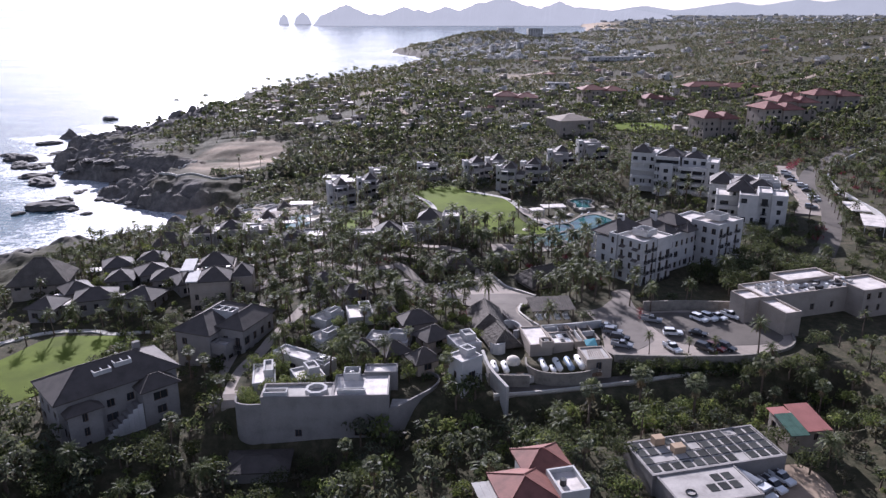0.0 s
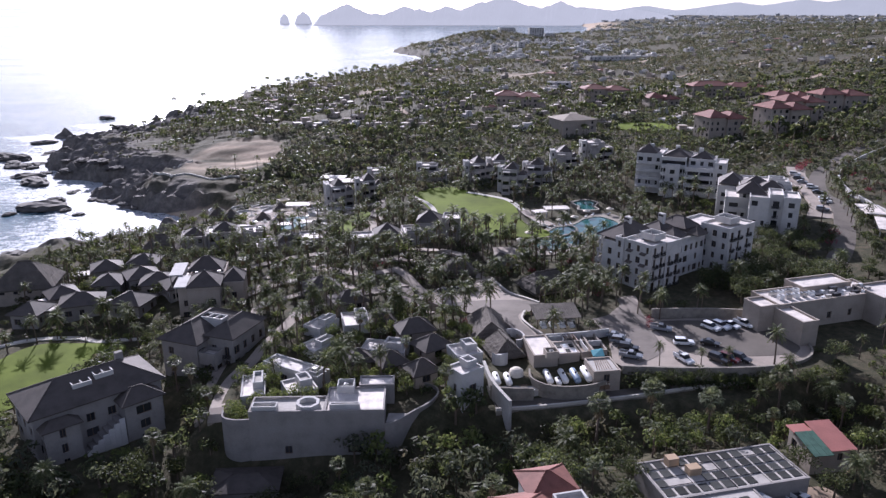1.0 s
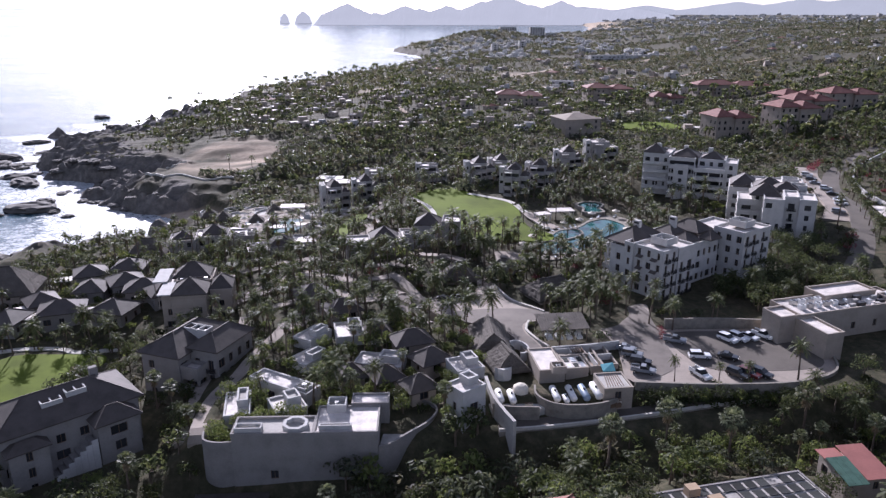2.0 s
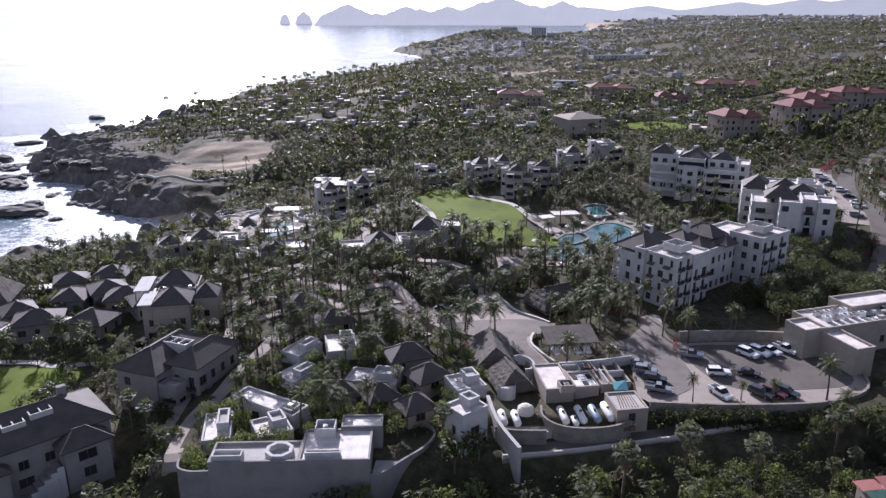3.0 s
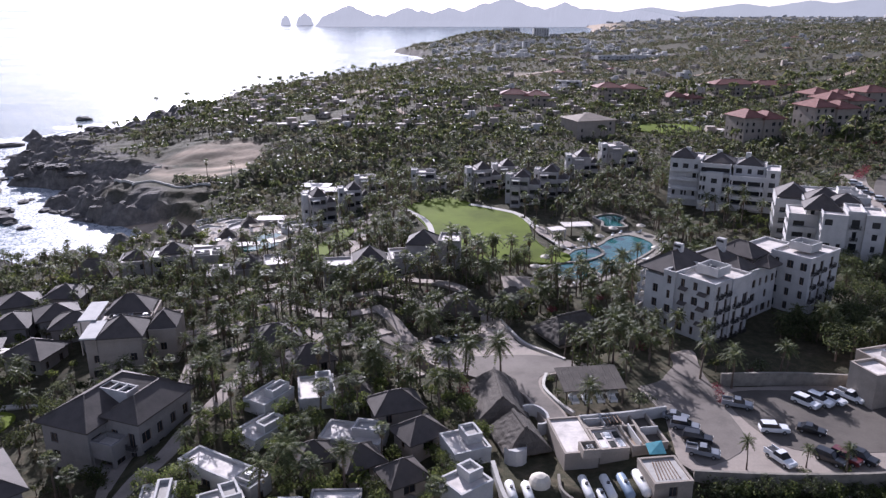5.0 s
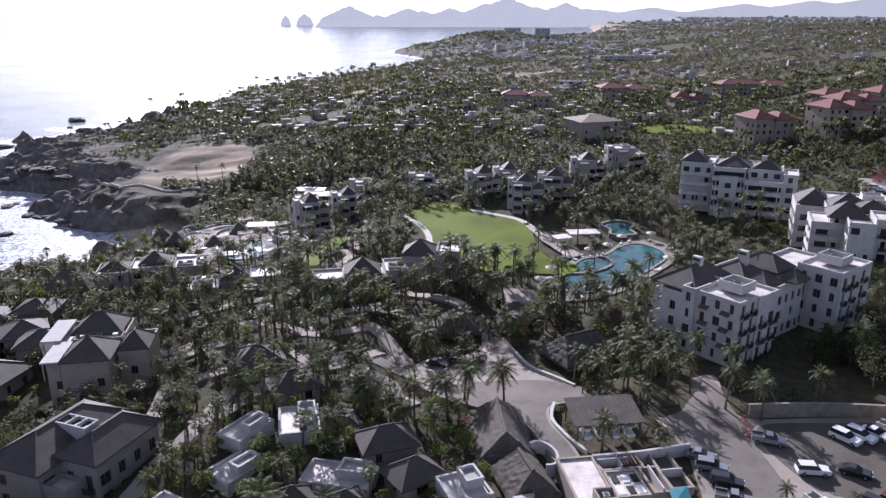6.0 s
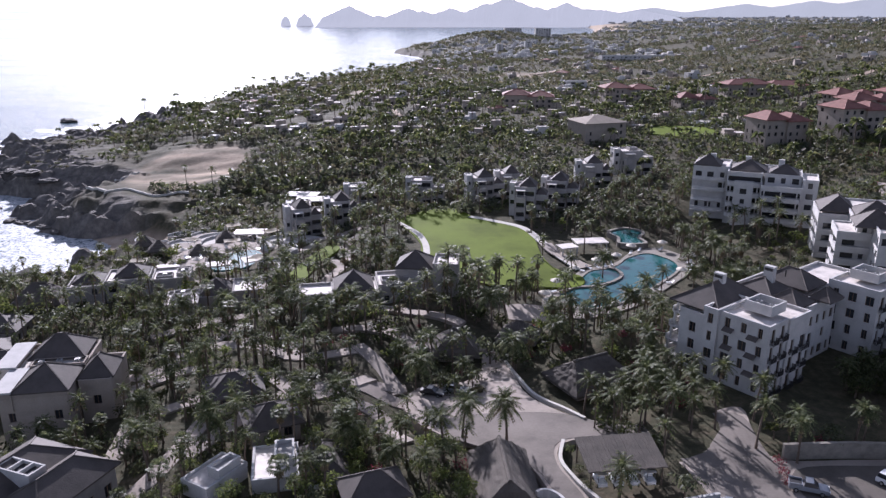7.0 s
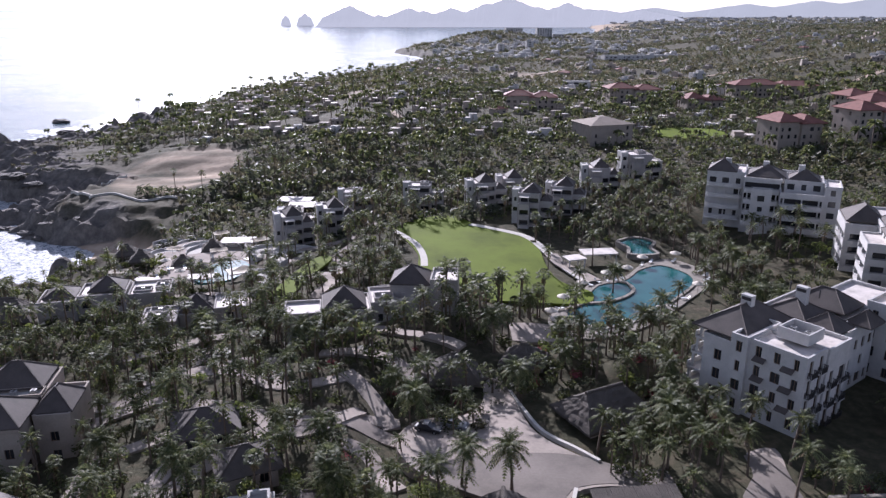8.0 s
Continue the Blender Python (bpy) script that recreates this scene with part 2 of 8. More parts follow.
def slab(bm, ring, z0, z1):
    """A flat slab with the given outline."""
    top = [bm.verts.new((p[0], p[1], z1)) for p in ring]
    low = [bm.verts.new((p[0], p[1], z0)) for p in ring]
    f = bm.faces.new(top)
    if f.calc_area() and f.normal.z < 0:
        f.normal_flip()
    n = len(ring)
    for i in range(n):
        bm.faces.new([low[i], low[(i + 1) % n], top[(i + 1) % n], top[i]])
    bmesh.ops.triangulate(bm, faces=[f])
    bmesh.ops.recalc_face_normals(bm, faces=bm.faces)
    return bm


def ribbon(bm, line, width, z0, z1):
    """A strip (kerb, wall, path) along a line of points; z0 and z1 are added to each point's own height, if it has one."""
    pts = [Vector((*p, 0)) if len(p) == 2 else Vector(p) for p in line]
    rows = []
    for i, p in enumerate(pts):
        d = (pts[min(i + 1, len(pts) - 1)] - pts[max(i - 1, 0)]).to_2d().normalized()
        s = Vector((-d.y, d.x, 0)) * width / 2
        rows.append([bm.verts.new(p + s * k + Vector((0, 0, z))) for k, z in ((1, z0), (-1, z0), (-1, z1), (1, z1))])
    for a, c in zip(rows, rows[1:]):
        for k in range(4):
            bm.faces.new([a[k], a[(k + 1) % 4], c[(k + 1) % 4], c[k]])
    bm.faces.new(rows[0][::-1])
    bm.faces.new(rows[-1])
    bmesh.ops.recalc_face_normals(bm, faces=bm.faces)
    return bm


def curve_line(pts, n=6):
    out = []
    for i in range(len(pts) - 1):
        p0, p1, p2, p3 = (Vector(pts[min(max(i + j - 1, 0), len(pts) - 1)]) for j in range(4))
        for s in range(n):
            t = s / n
            out.append(0.5 * ((2 * p1) + (p2 - p0) * t + (2 * p0 - 5 * p1 + 4 * p2 - p3) * t * t + (3 * p1 - p0 - 3 * p2 + p3) * t ** 3))
    return out + [Vector(pts[-1])]


# ---- the lie of the land ----
SEA_Z = -24.0
COAST_Y = (-400, 100, 200, 262, 275, 289, 311, 339, 364, 385, 398, 412, 435, 460, 500, 570, 598, 663, 843, 1012, 1129, 1226, 1571, 1800, 1900, 2074, 2300, 2650, 2850, 3250, 3620, 3900, 5000)
COAST_X = (-190, -180, -182, -172, -150, -136, -123, -124, -153, -188, -188, -176, -228, -256, -254, -262, -244, -229, -218, -170, -121, -77, -28, -110, -128, -67, 60, 330, 480, 610, 695, 650, 600)
RISE_D = (-400, -30, 0, 7, 40, 80, 110, 150, 170, 195, 400)
RISE_Z = (-34, -31, -24.5, -17, -13.5, -10.5, -7.5, -4.5, -2, 0, 0)
# level places: centre, half sizes, height, width of the slope round them
LEVELS = (
    (6, 281, 22, 36, -3.7, 12), (47, 258, 26, 34, -4.3, 22), (45, 162, 38, 24, -0.2, 10), (17, 178, 14, 16, -0.2, 6),
    (-91, 160, 16, 17, -11.2, 8), (-30, 104, 36, 14, -13.0, 12), (8, 112, 20, 12, -9.0, 12), (44, 102, 26, 10, -3.6, 8), (52, 126, 26, 5, -6.5, 7), (-8, 175, 26, 26, -1.6, 18), (-22, 140, 20, 9, -3.5, 6), (-66, 126, 16, 10, -9.5, 8), (104, 160, 22, 16, -0.6, 10),
    (11, 193, 15, 13, -3.7, 9), (28, 194, 9, 8, -3.3, 6), (22, 132.4, 14, 2.6, -3.4, 3), (48, 137.0, 16, 2.2, -3.4, 2.5),
)


LATTICE = np.random.RandomState(3).uniform(-1, 1, (256, 256))


def fbm(x, y, size, octaves=4, gain=0.5):
    """Smooth random relief, from -1 to 1, whose largest forms are about size metres across."""
    total, k, amp = 0.0, 1.0 / size, 1.0
    for o in range(octaves):
        u, v = np.asarray(x, float) * k + 37.3 * o, np.asarray(y, float) * k + 91.7 * o
        i, j = np.floor(u).astype(int), np.floor(v).astype(int)
        f, g = u - i, v - j
        f, g = f * f * (3 - 2 * f), g * g * (3 - 2 * g)
        a, b, c, d = LATTICE[i & 255, j & 255], LATTICE[(i + 1) & 255, j & 255], LATTICE[i & 255, (j + 1) & 255], LATTICE[(i + 1) & 255, (j + 1) & 255]
        total = total + amp * ((a * (1 - f) + b * f) * (1 - g) + (c * (1 - f) + d * f) * g)
        k, amp = k * 2.07, amp * gain
    return total


def coast_x(x, y):
    c = np.interp(y, COAST_Y, COAST_X)
    ragged = np.interp(y, (400, 440, 640, 760), (12, 24, 24, 12))
    return c + (ragged * fbm(x * 0.4, y, 30, 4, 0.55) + 4 * fbm(x, y, 6, 2)) * np.where((np.asarray(y) > 310) & (np.asarray(y) < 356), 0.25, 1.0)


def far_lift(x, y):
    """The rim of the sheet is drawn up to the level of the true horizon, far off."""
    d = np.hypot(x, y)
    return 72 * np.clip((d - 2500) / 2400, 0, None) ** 1.6


def land_z(x, y):
    x, y = np.asarray(x, float), np.asarray(y, float)
    d = x - coast_x(x, y)
    z = np.interp(d, RISE_D, RISE_Z)
    u = x - 0.2 * y
    inland = 46 * np.tanh(0.13 * np.clip(u - 62, 0, None) / 46) * np.interp(y, (-100, 60, 180, 1500, 3000, 5000), (1, 1, 1, 1, 0.4, 0.1))
    z = z + inland
    roll = fbm(x, y, 130, 5)
    z = z + 3.4 * roll * np.clip((y - 380) / 200, 0, 1) * np.clip(d / 60, 0, 1)
    z = z + 17 * np.exp(-(((x - 105) / 115) ** 4 + ((y - 2060) / 150) ** 4)) * np.clip(d / 50, 0, 1)
    z = z + np.where((d > -6) & (d < 60), 2.6 * fbm(x, y, 9, 3), 0) * np.clip((60 - d) / 40, 0, 1)
    cove = (y > 308) & (y < 349) & (d > -20) & (d < 30)
    z = np.where(cove, np.minimum(z, np.interp(d, (-20, 0, 20, 30), (-27, -24.4, -21.5, -16))), z)
    # flat-topped headland with a steep face towards the cove
    inner = np.minimum(np.minimum(y - 351 - 4 * fbm(x, y, 14, 3), 0.32 * (d - 1)), np.minimum(470 - y, -70 - x))
    z = np.maximum(z, -24.5 + 12.5 * np.clip(inner / 10, 0, 1) ** 0.7 * np.clip((inner + 40) / 40, 0, 1) + 0.5 * fbm(x, y, 22, 3)) * (inner > 0) + z * (inner <= 0)
    crag = 1.1 - 2.6 * np.abs(fbm(x, y, 11, 4, 0.62)) + 0.5 * fbm(x, y, 4, 2)
    z = z + 1.25 * crag * np.clip((np.interp(y, (380, 430, 640, 720), (34, 60, 60, 34)) - d) / 16, 0, 1) * np.clip((y - 346) / 8, 0, 1) * np.clip((900 - y) / 200, 0, 1) * np.clip((d + 10) / 8, 0, 1)
    for cx, cy, hx, hy, lz, soft in LEVELS:
        out = np.maximum(np.maximum(np.abs(x - cx) - hx, np.abs(y - cy) - hy), 0) / soft
        k = np.clip(1 - out, 0, 1)
        k = k * k * (3 - 2 * k)
        z = z * (1 - k) + lz * k
    return z + far_lift(x, y) * (1 - 0.36 * np.clip(d / 700, 0, 1))


def gz(x, y):
    return float(land_z(x, y))


def graded(a, b, fine_a, fine_b, step, grow=1.06, most=140):
    """Coordinates that lie close together between fine_a and fine_b, and ever farther apart outside."""
    mid = list(np.arange(fine_a, fine_b + 1e-6, step))
    s, v, lo = step, fine_a, []
    while v > a:
        s = min(s * grow, most)
        v -= s
        lo.append(max(v, a))
    s, v, hi = step, fine_b, []
    while v < b:
        s = min(s * grow, most)
        v += s
        hi.append(min(v, b))
    return np.array(lo[::-1] + mid + hi)


def sheet(name, xs, ys, zfun, mat, attrs=()):
    gx, gy = np.meshgrid(xs, ys)
    gzv = zfun(gx, gy)
    nx, ny = len(xs), len(ys)
    me = bpy.data.meshes.new(name)
    idx = np.arange(nx * ny).reshape(ny, nx)
    quads = np.stack([idx[:-1, :-1], idx[:-1, 1:], idx[1:, 1:], idx[1:, :-1]], -1).reshape(-1, 4)
    me.vertices.add(nx * ny)
    me.vertices.foreach_set("co", np.stack([gx, gy, gzv], -1).ravel())
    me.loops.add(quads.size)
    me.loops.foreach_set("vertex_index", quads.ravel())
    me.polygons.add(len(quads))
    me.polygons.foreach_set("loop_start", np.arange(0, quads.size, 4))
    me.update(calc_edges=True)
    me.polygons.foreach_set("use_smooth", np.ones(len(quads), bool))
    for key, fun in attrs:
        a = me.attributes.new(key, "FLOAT", "POINT")
        a.data.foreach_set("value", np.clip(fun(gx, gy, gzv), 0, 1).ravel().astype(np.float32))
    me.materials.append(mat)
    return new(name, me)


def rocky(x, y, z):
    d = x - coast_x(x, y)
    k = np.clip((34 + np.interp(y, (380, 430, 640, 720), (0, 30, 30, 0)) + 14 * fbm(x, y, 18, 3) - d) / 22, 0, 1) * np.interp(y, (250, 300, 700, 1200), (0.7, 1, 1, 0.6))
    beach = (y > 314) & (y < 347) & (d < 30)
    return np.where(beach, 0, k)


def sandy(x, y, z):
    d = x - coast_x(x, y)
    beach = np.clip((34 - np.abs(y - 336)) / 10, 0, 1) * np.clip((26 - d) / 8, 0, 1) * (y > 314) * (y < 348)
    clear = 0.55 * np.maximum(np.clip(1.3 - np.hypot((x + 58) / 26, (y - 690) / 60), 0, 1), np.clip(1.3 - np.hypot((x - 80) / 26, (y - 858) / 45), 0, 1))
    lot = np.clip(1.15 - np.hypot((x + 116) / 25, (y - 416) / 36), 0, 0.2) * 5 * (0.5 + 0.35 * fbm(x * 0.35, y, 9, 3) + 0.12 * np.sin(y * 0.5 + 0.06 * x))
    bay = np.clip((y - 3050) / 100, 0, 1) * np.clip((150 - d) / 60, 0, 1)
    headland = 0.8 * np.clip(1 - np.hypot((x + 60) / 60, (y - 1950) / 120), 0, 1)
    return np.maximum(np.maximum(np.maximum(beach, lot), clear), np.maximum(bay, headland))


ground = sheet("ground", graded(-330, 4400, -270, 130, 1.9), graded(-260, 4950, 90, 540, 1.9, 1.05), land_z, GROUND, (("rocky", rocky), ("sandy", sandy)))
facets = ground.data
stony = np.zeros(len(facets.vertices), np.float32)
facets.attributes["rocky"].data.foreach_get("value", stony)
corner = np.zeros(len(facets.loops), np.int32)
facets.loops.foreach_get("vertex_index", corner)
facets.polygons.foreach_set("use_smooth", stony[corner].reshape(-1, 4).mean(1) < 0.5)
tagged(ground, "dry brown soil and undergrowth falling to a rocky shore", "ground", "", "structure")


def sea_z(x, y):
    return SEA_Z + far_lift(x, y)


def shore(x, y, z):
    d = x - coast_x(x, y)
    near = np.clip(1 + d / np.interp(y, (200, 280, 340, 500, 900, 5000), (80, 100, 95, 80, 45, 60)), 0, 1)
    return np.where(d > 25, 0, near) + 0.0


water = sheet("water", graded(-4900, 1400, -330, -90, 3.0, 1.07), graded(-260, 4950, 180, 660, 3.5, 1.06), sea_z, SEA, (("shore", shore),))
tagged(water, "sunlit blue sea breaking white on the rocks", "sea", "", "structure")

# ---- mountains and far shore ----


def ridge(name, label, dist, az0, az1, peaks, base, mat, depth=260, n=90, rough=0.05):
    """A far range: a crest line over a stretch of bearings, with slopes to both sides. peaks: bearing, height above base, half width (degrees)."""
    rng = random.Random(name)
    bm = bmesh.new()
    rows = []
    for i in range(n + 1):
        a = az0 + (az1 - az0) * i / n
        h = 0
        for pa, ph, pw in peaks:
            t = abs(a - pa) / pw
            h = max(h, ph * max(0, 1 - t) ** 0.85)
        edge = min(1, i / 3, (n - i) / 3)
        h = h * (1 + rng.uniform(-rough, rough)) * edge
        s, c = math.sin(radians(a)), math.cos(radians(a))
        row = []
        for k, f in ((-1.0, 0), (-0.6, 0.34), (-0.25, 0.72), (0, 1), (0.5, 0.45), (1.0, 0)):
            r = dist + depth * k * 0.5
            wob = 1 + rng.uniform(-0.14, 0.14) * (f not in (0, 1))
            row.append(bm.verts.new((s * r, c * r, base + h * f * wob)))
        rows.append(row)
    for a, b in zip(rows, rows[1:]):
        for k in range(5):
            bm.faces.new([a[k], b[k], b[k + 1], a[k + 1]])
    bmesh.ops.recalc_face_normals(bm, faces=bm.faces)
    ob = new(name, mesh_of(name, bm, mat))
    return tagged(ob, label, "mountains", "", "structure")


def haze_glow_material(name, col, glow):
    """Far hills with the bright haze of kilometres of air put in as glow."""
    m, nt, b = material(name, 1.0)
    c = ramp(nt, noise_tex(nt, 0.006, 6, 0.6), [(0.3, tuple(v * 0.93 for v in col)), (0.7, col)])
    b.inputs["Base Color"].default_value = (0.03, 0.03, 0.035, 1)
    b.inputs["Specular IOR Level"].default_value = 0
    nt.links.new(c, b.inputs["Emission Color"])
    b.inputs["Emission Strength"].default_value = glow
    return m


# haze is painted: these greys glow instead of being lit
HAZE_GLOW_NEAR = haze_glow_material("far_hills_haze_glow", (0.40, 0.405, 0.405), 0.80)
HAZE_GLOW_FAR = haze_glow_material("farther_hills_haze_glow", (0.40, 0.41, 0.41), 0.76)

# ---- buildings ----
FOOT = []          # footprints: centre x, y, half sizes, turn; trees keep off them
PANES, FRAMES = {}, {}
SIDE = {"f": (0, (1, 0)), "r": (90, (0, 1)), "b": (180, (-1, 0)), "l": (270, (0, -1))}


def keep_off(x, y, hx, hy, rz=0):
    FOOT.append((x, y, hx, hy, radians(rz)))


def free_at(x, y, margin=0.0):
    for cx, cy, hx, hy, a in FOOT:
        dx, dy = x - cx, y - cy
        if abs(dx) + abs(dy) > hx + hy + margin * 2 + 40:
            continue
        u, v = dx * math.cos(a) + dy * math.sin(a), -dx * math.sin(a) + dy * math.cos(a)
        if abs(u) < hx + margin and abs(v) < hy + margin:
            return False
    return True


def pane_mesh(w, h):
    k = (round(w, 2), round(h, 2))
    if k not in PANES:
        bm = bmesh.new()
        box(bm, -w / 2, w / 2, 0.0, 0.03, 0, h)
        PANES[k] = mesh_of("pane", bm, GLASS)
        bm = bmesh.new()
        t = 0.07
        for x0, x1, z0, z1 in ((-w / 2, -w / 2 + t, 0, h), (w / 2 - t, w / 2, 0, h), (-w / 2 + t, w / 2 - t, 0, t), (-w / 2 + t, w / 2 - t, h - t, h), (-t / 2, t / 2, t, h - t)):
            box(bm, x0, x1, -0.05, -0.004, z0, z1)
        FRAMES[k] = mesh_of("frame", bm, WOOD)
    return PANES[k], FRAMES[k]


RAILS = {}


def railing_mesh(ww):
    """Balusters under one rail, round three sides of a balcony, in one connected piece."""
    if ww not in RAILS:
        bm = bmesh.new()
        line = [(-ww, -0.25 - 0.1 * k) for k in range(7)] + [(-ww + 2 * ww * k / 18, -0.92) for k in range(19)] + [(ww, -0.85 + 0.1 * k) for k in range(7)]
        low, mid, top = ([bm.verts.new((x, y, z)) for x, y in line] for z in (0.0, 0.86, 0.95))
        for k in range(len(line) - 1):
            bm.faces.new([mid[k], mid[k + 1], top[k + 1], top[k]])
            if k % 2 == 0:
                bm.faces.new([low[k], low[k + 1], mid[k + 1], mid[k]])
        bmesh.ops.delete(bm, geom=[v for v in bm.verts if not v.link_faces], context="VERTS")
        bmesh.ops.solidify(bm, geom=bm.faces[:], thickness=0.04)
        RAILS[ww] = mesh_of("railing", bm, IRON)
    return RAILS[ww]


def facade(bm, o, du, width, z0, z1, holes, deep=0.28):
    """A wall face with real openings and their reveals. o: its lower left corner seen from outside."""
    us = sorted({0.0, width, *(u for h in holes for u in h[:2])})
    zs = sorted({z0, z1, *(z for h in holes for z in h[2:])})
    nx, ny = du[1], -du[0]

    def at(u, z, k=0.0):
        return bm.verts.new((o[0] + du[0] * u - nx * k, o[1] + du[1] * u - ny * k, z))

    for ua, ub in zip(us, us[1:]):
        for za, zb in zip(zs, zs[1:]):
            um, zm = (ua + ub) / 2, (za + zb) / 2
            if not any(h[0] < um < h[1] and h[2] < zm < h[3] for h in holes):
                bm.faces.new([at(ua, za), at(ub, za), at(ub, zb), at(ua, zb)])
    for a, b, c, d in holes:
        for p, q in (((a, c), (b, c)), ((b, c), (b, d)), ((b, d), (a, d)), ((a, d), (a, c))):
            bm.faces.new([at(*p), at(*p, deep), at(*q, deep), at(*q)])


def block(parent, x0, y0, w, d, z0, h, mat=None, sides="frl", storey=3.05, every=3.0, chance=0.8, size=(1.2, 1.6), rng=None,
          parapet=0.55, deck=None, balcony="", wide="", frames=True, low=0.0):
    """A storeyed block with windows, a roof deck and a parapet, in the frame of its building. sides: faces that have windows;
    balcony: faces whose windows carry balconies; wide: faces with wide, shaded terraces."""
    mat = mat or STUCCO
    frames = frames and parent.matrix_world.translation.y < 200
    rng = rng or random.Random(int(w * 100 + d * 10 + h))
    bm = bmesh.new()
    corner = {"f": (x0, y0), "r": (x0 + w, y0), "b": (x0 + w, y0 + d), "l": (x0, y0 + d)}
    for s, (turn, du) in SIDE.items():
        length = w if s in "fb" else d
        holes = []
        if s in sides or s in wide:
            n = max(1, int((length - 0.8) / every))
            gap = length / n
            for f in range(max(1, int((h + 0.3 - low) / storey))):
                zb = z0 + low + f * storey
                for i in range(n):
                    if s in wide:
                        a, b = gap * i + 0.3, gap * (i + 1) - 0.3
                        holes.append((a, b, zb + 0.95, min(zb + 2.55, z0 + h - 0.2)))
                    elif rng.random() < chance and zb + 0.9 + size[1] < z0 + h - 0.15:
                        ww = size[0] * rng.choice((0.8, 1.0, 1.0, 1.5)) if gap > size[0] * 1.5 + 0.5 else size[0]
                        mid = gap * (i + 0.5)
                        base = zb + (0.15 if s in balcony else 0.9)
                        holes.append((mid - ww / 2, mid + ww / 2, base, zb + 0.9 + size[1]))
        facade(bm, corner[s], du, length, z0 - 2.5, z0 + h, holes, 1.3 if s in wide else 0.28)
        for a, b, c, e in holes:
            um = (a + b) / 2
            inset = 1.28 if s in wide else 0.24
            px, py = corner[s][0] + du[0] * um - du[1] * inset, corner[s][1] + du[1] * um + du[0] * inset
            pm, fm = pane_mesh(b - a, e - c)
            m = pose(px, py, c, 0, 0, turn)
            pn = part("window", pm, GLASS, parent, "", m)
            if frames:
                part("frame", fm, WOOD, pn)
            if s in balcony:
                bal = bmesh.new()
                ww = (b - a) / 2 + 0.35
                box(bal, -ww, ww, -0.95, -0.25, -0.12, 0)
                bo = part("balcony", bal, mat, parent, "", m)
                part("railing", railing_mesh(round(ww, 2)), IRON, bo, "dark iron railing")
    bmesh.ops.remove_doubles(bm, verts=bm.verts, dist=0.001)
    part("wall", bm, mat, parent)
    t, zt = 0.28, z0 + h
    bm = bmesh.new()
    box(bm, x0 + t, x0 + w - t, y0 + t, y0 + d - t, zt - 0.25, zt + 0.02)
    part("roof_deck", bm, deck or MEMBRANE, parent)
    bm = bmesh.new()
    o = 0.05
    box(bm, x0 - o, x0 + w + o, y0 - o, y0 + t, zt - 0.25, zt + parapet)
    box(bm, x0 - o, x0 + w + o, y0 + d - t, y0 + d + o, zt - 0.25, zt + parapet)
    box(bm, x0 - o, x0 + t, y0 + t, y0 + d - t, zt - 0.25, zt + parapet)
    box(bm, x0 + w - t, x0 + w + o, y0 + t, y0 + d - t, zt - 0.25, zt + parapet)
    part("parapet", bm, mat, parent)


def hip(parent, x0, y0, w, d, z, rise, over=0.6, mat=None, cap=0.0, name="roof", label=""):
    """A hipped roof with a ridge along its longer side, eaves and a soffit."""
    mat = mat or DARK_TILE
    bm = bmesh.new()
    xa, xb, ya, yb = x0 - over, x0 + w + over, y0 - over, y0 + d + over
    half = min(xb - xa, yb - ya) / 2
    low = [bm.verts.new((x, y, z - 0.22)) for x, y in ((xa, ya), (xb, ya), (xb, yb), (xa, yb))]
    eav = [bm.verts.new((x, y, z)) for x, y in ((xa, ya), (xb, ya), (xb, yb), (xa, yb))]
    if xb - xa >= yb - ya:
        r0, r1 = bm.verts.new((xa + half * (1 - cap), (ya + yb) / 2, z + rise)), bm.verts.new((xb - half * (1 - cap) + 0.01, (ya + yb) / 2, z + rise))
        faces = ((eav[0], eav[1], r1, r0), (eav[1], eav[2], r1), (eav[2], eav[3], r0, r1), (eav[3], eav[0], r0))
    else:
        r0, r1 = bm.verts.new(((xa + xb) / 2, ya + half * (1 - cap), z + rise)), bm.verts.new(((xa + xb) / 2, yb - half * (1 - cap) + 0.01, z + rise))
        faces = ((eav[0], eav[1], r0), (eav[1], eav[2], r1, r0), (eav[2], eav[3], r1), (eav[3], eav[0], r0, r1))
    for f in faces:
        bm.faces.new(f)
    for k in range(4):
        bm.faces.new([low[k], low[(k + 1) % 4], eav[(k + 1) % 4], eav[k]])
    bm.faces.new(low[::-1])
    ob = part(name, bm, mat, parent, label)
    return ob


def caps(parent, x0, y0, w, d, z, rise, over, mat):
    """Rounded cap tiles along the ridge and the hips, a part of their own."""
    xa, xb, ya, yb = x0 - over, x0 + w + over, y0 - over, y0 + d + over
    half = min(xb - xa, yb - ya) / 2
    if xb - xa >= yb - ya:
        r0, r1 = (xa + half, (ya + yb) / 2, z + rise), (xb - half + 0.01, (ya + yb) / 2, z + rise)
        lines = (((xa, ya, z), r0), ((xa, yb, z), r0), ((xb, ya, z), r1), ((xb, yb, z), r1), (r0, r1))
    else:
        r0, r1 = ((xa + xb) / 2, ya + half, z + rise), ((xa + xb) / 2, yb - half + 0.01, z + rise)
        lines = (((xa, ya, z), r0), ((xb, ya, z), r0), ((xa, yb, z), r1), ((xb, yb, z), r1), (r0, r1))
    bm = bmesh.new()
    for p, q in lines:
        if (Vector(p) - Vector(q)).length > 0.1:
            tube(bm, p, q, 0.13, 0.13, 5)
    part("ridge_tiles", bm, mat, parent)


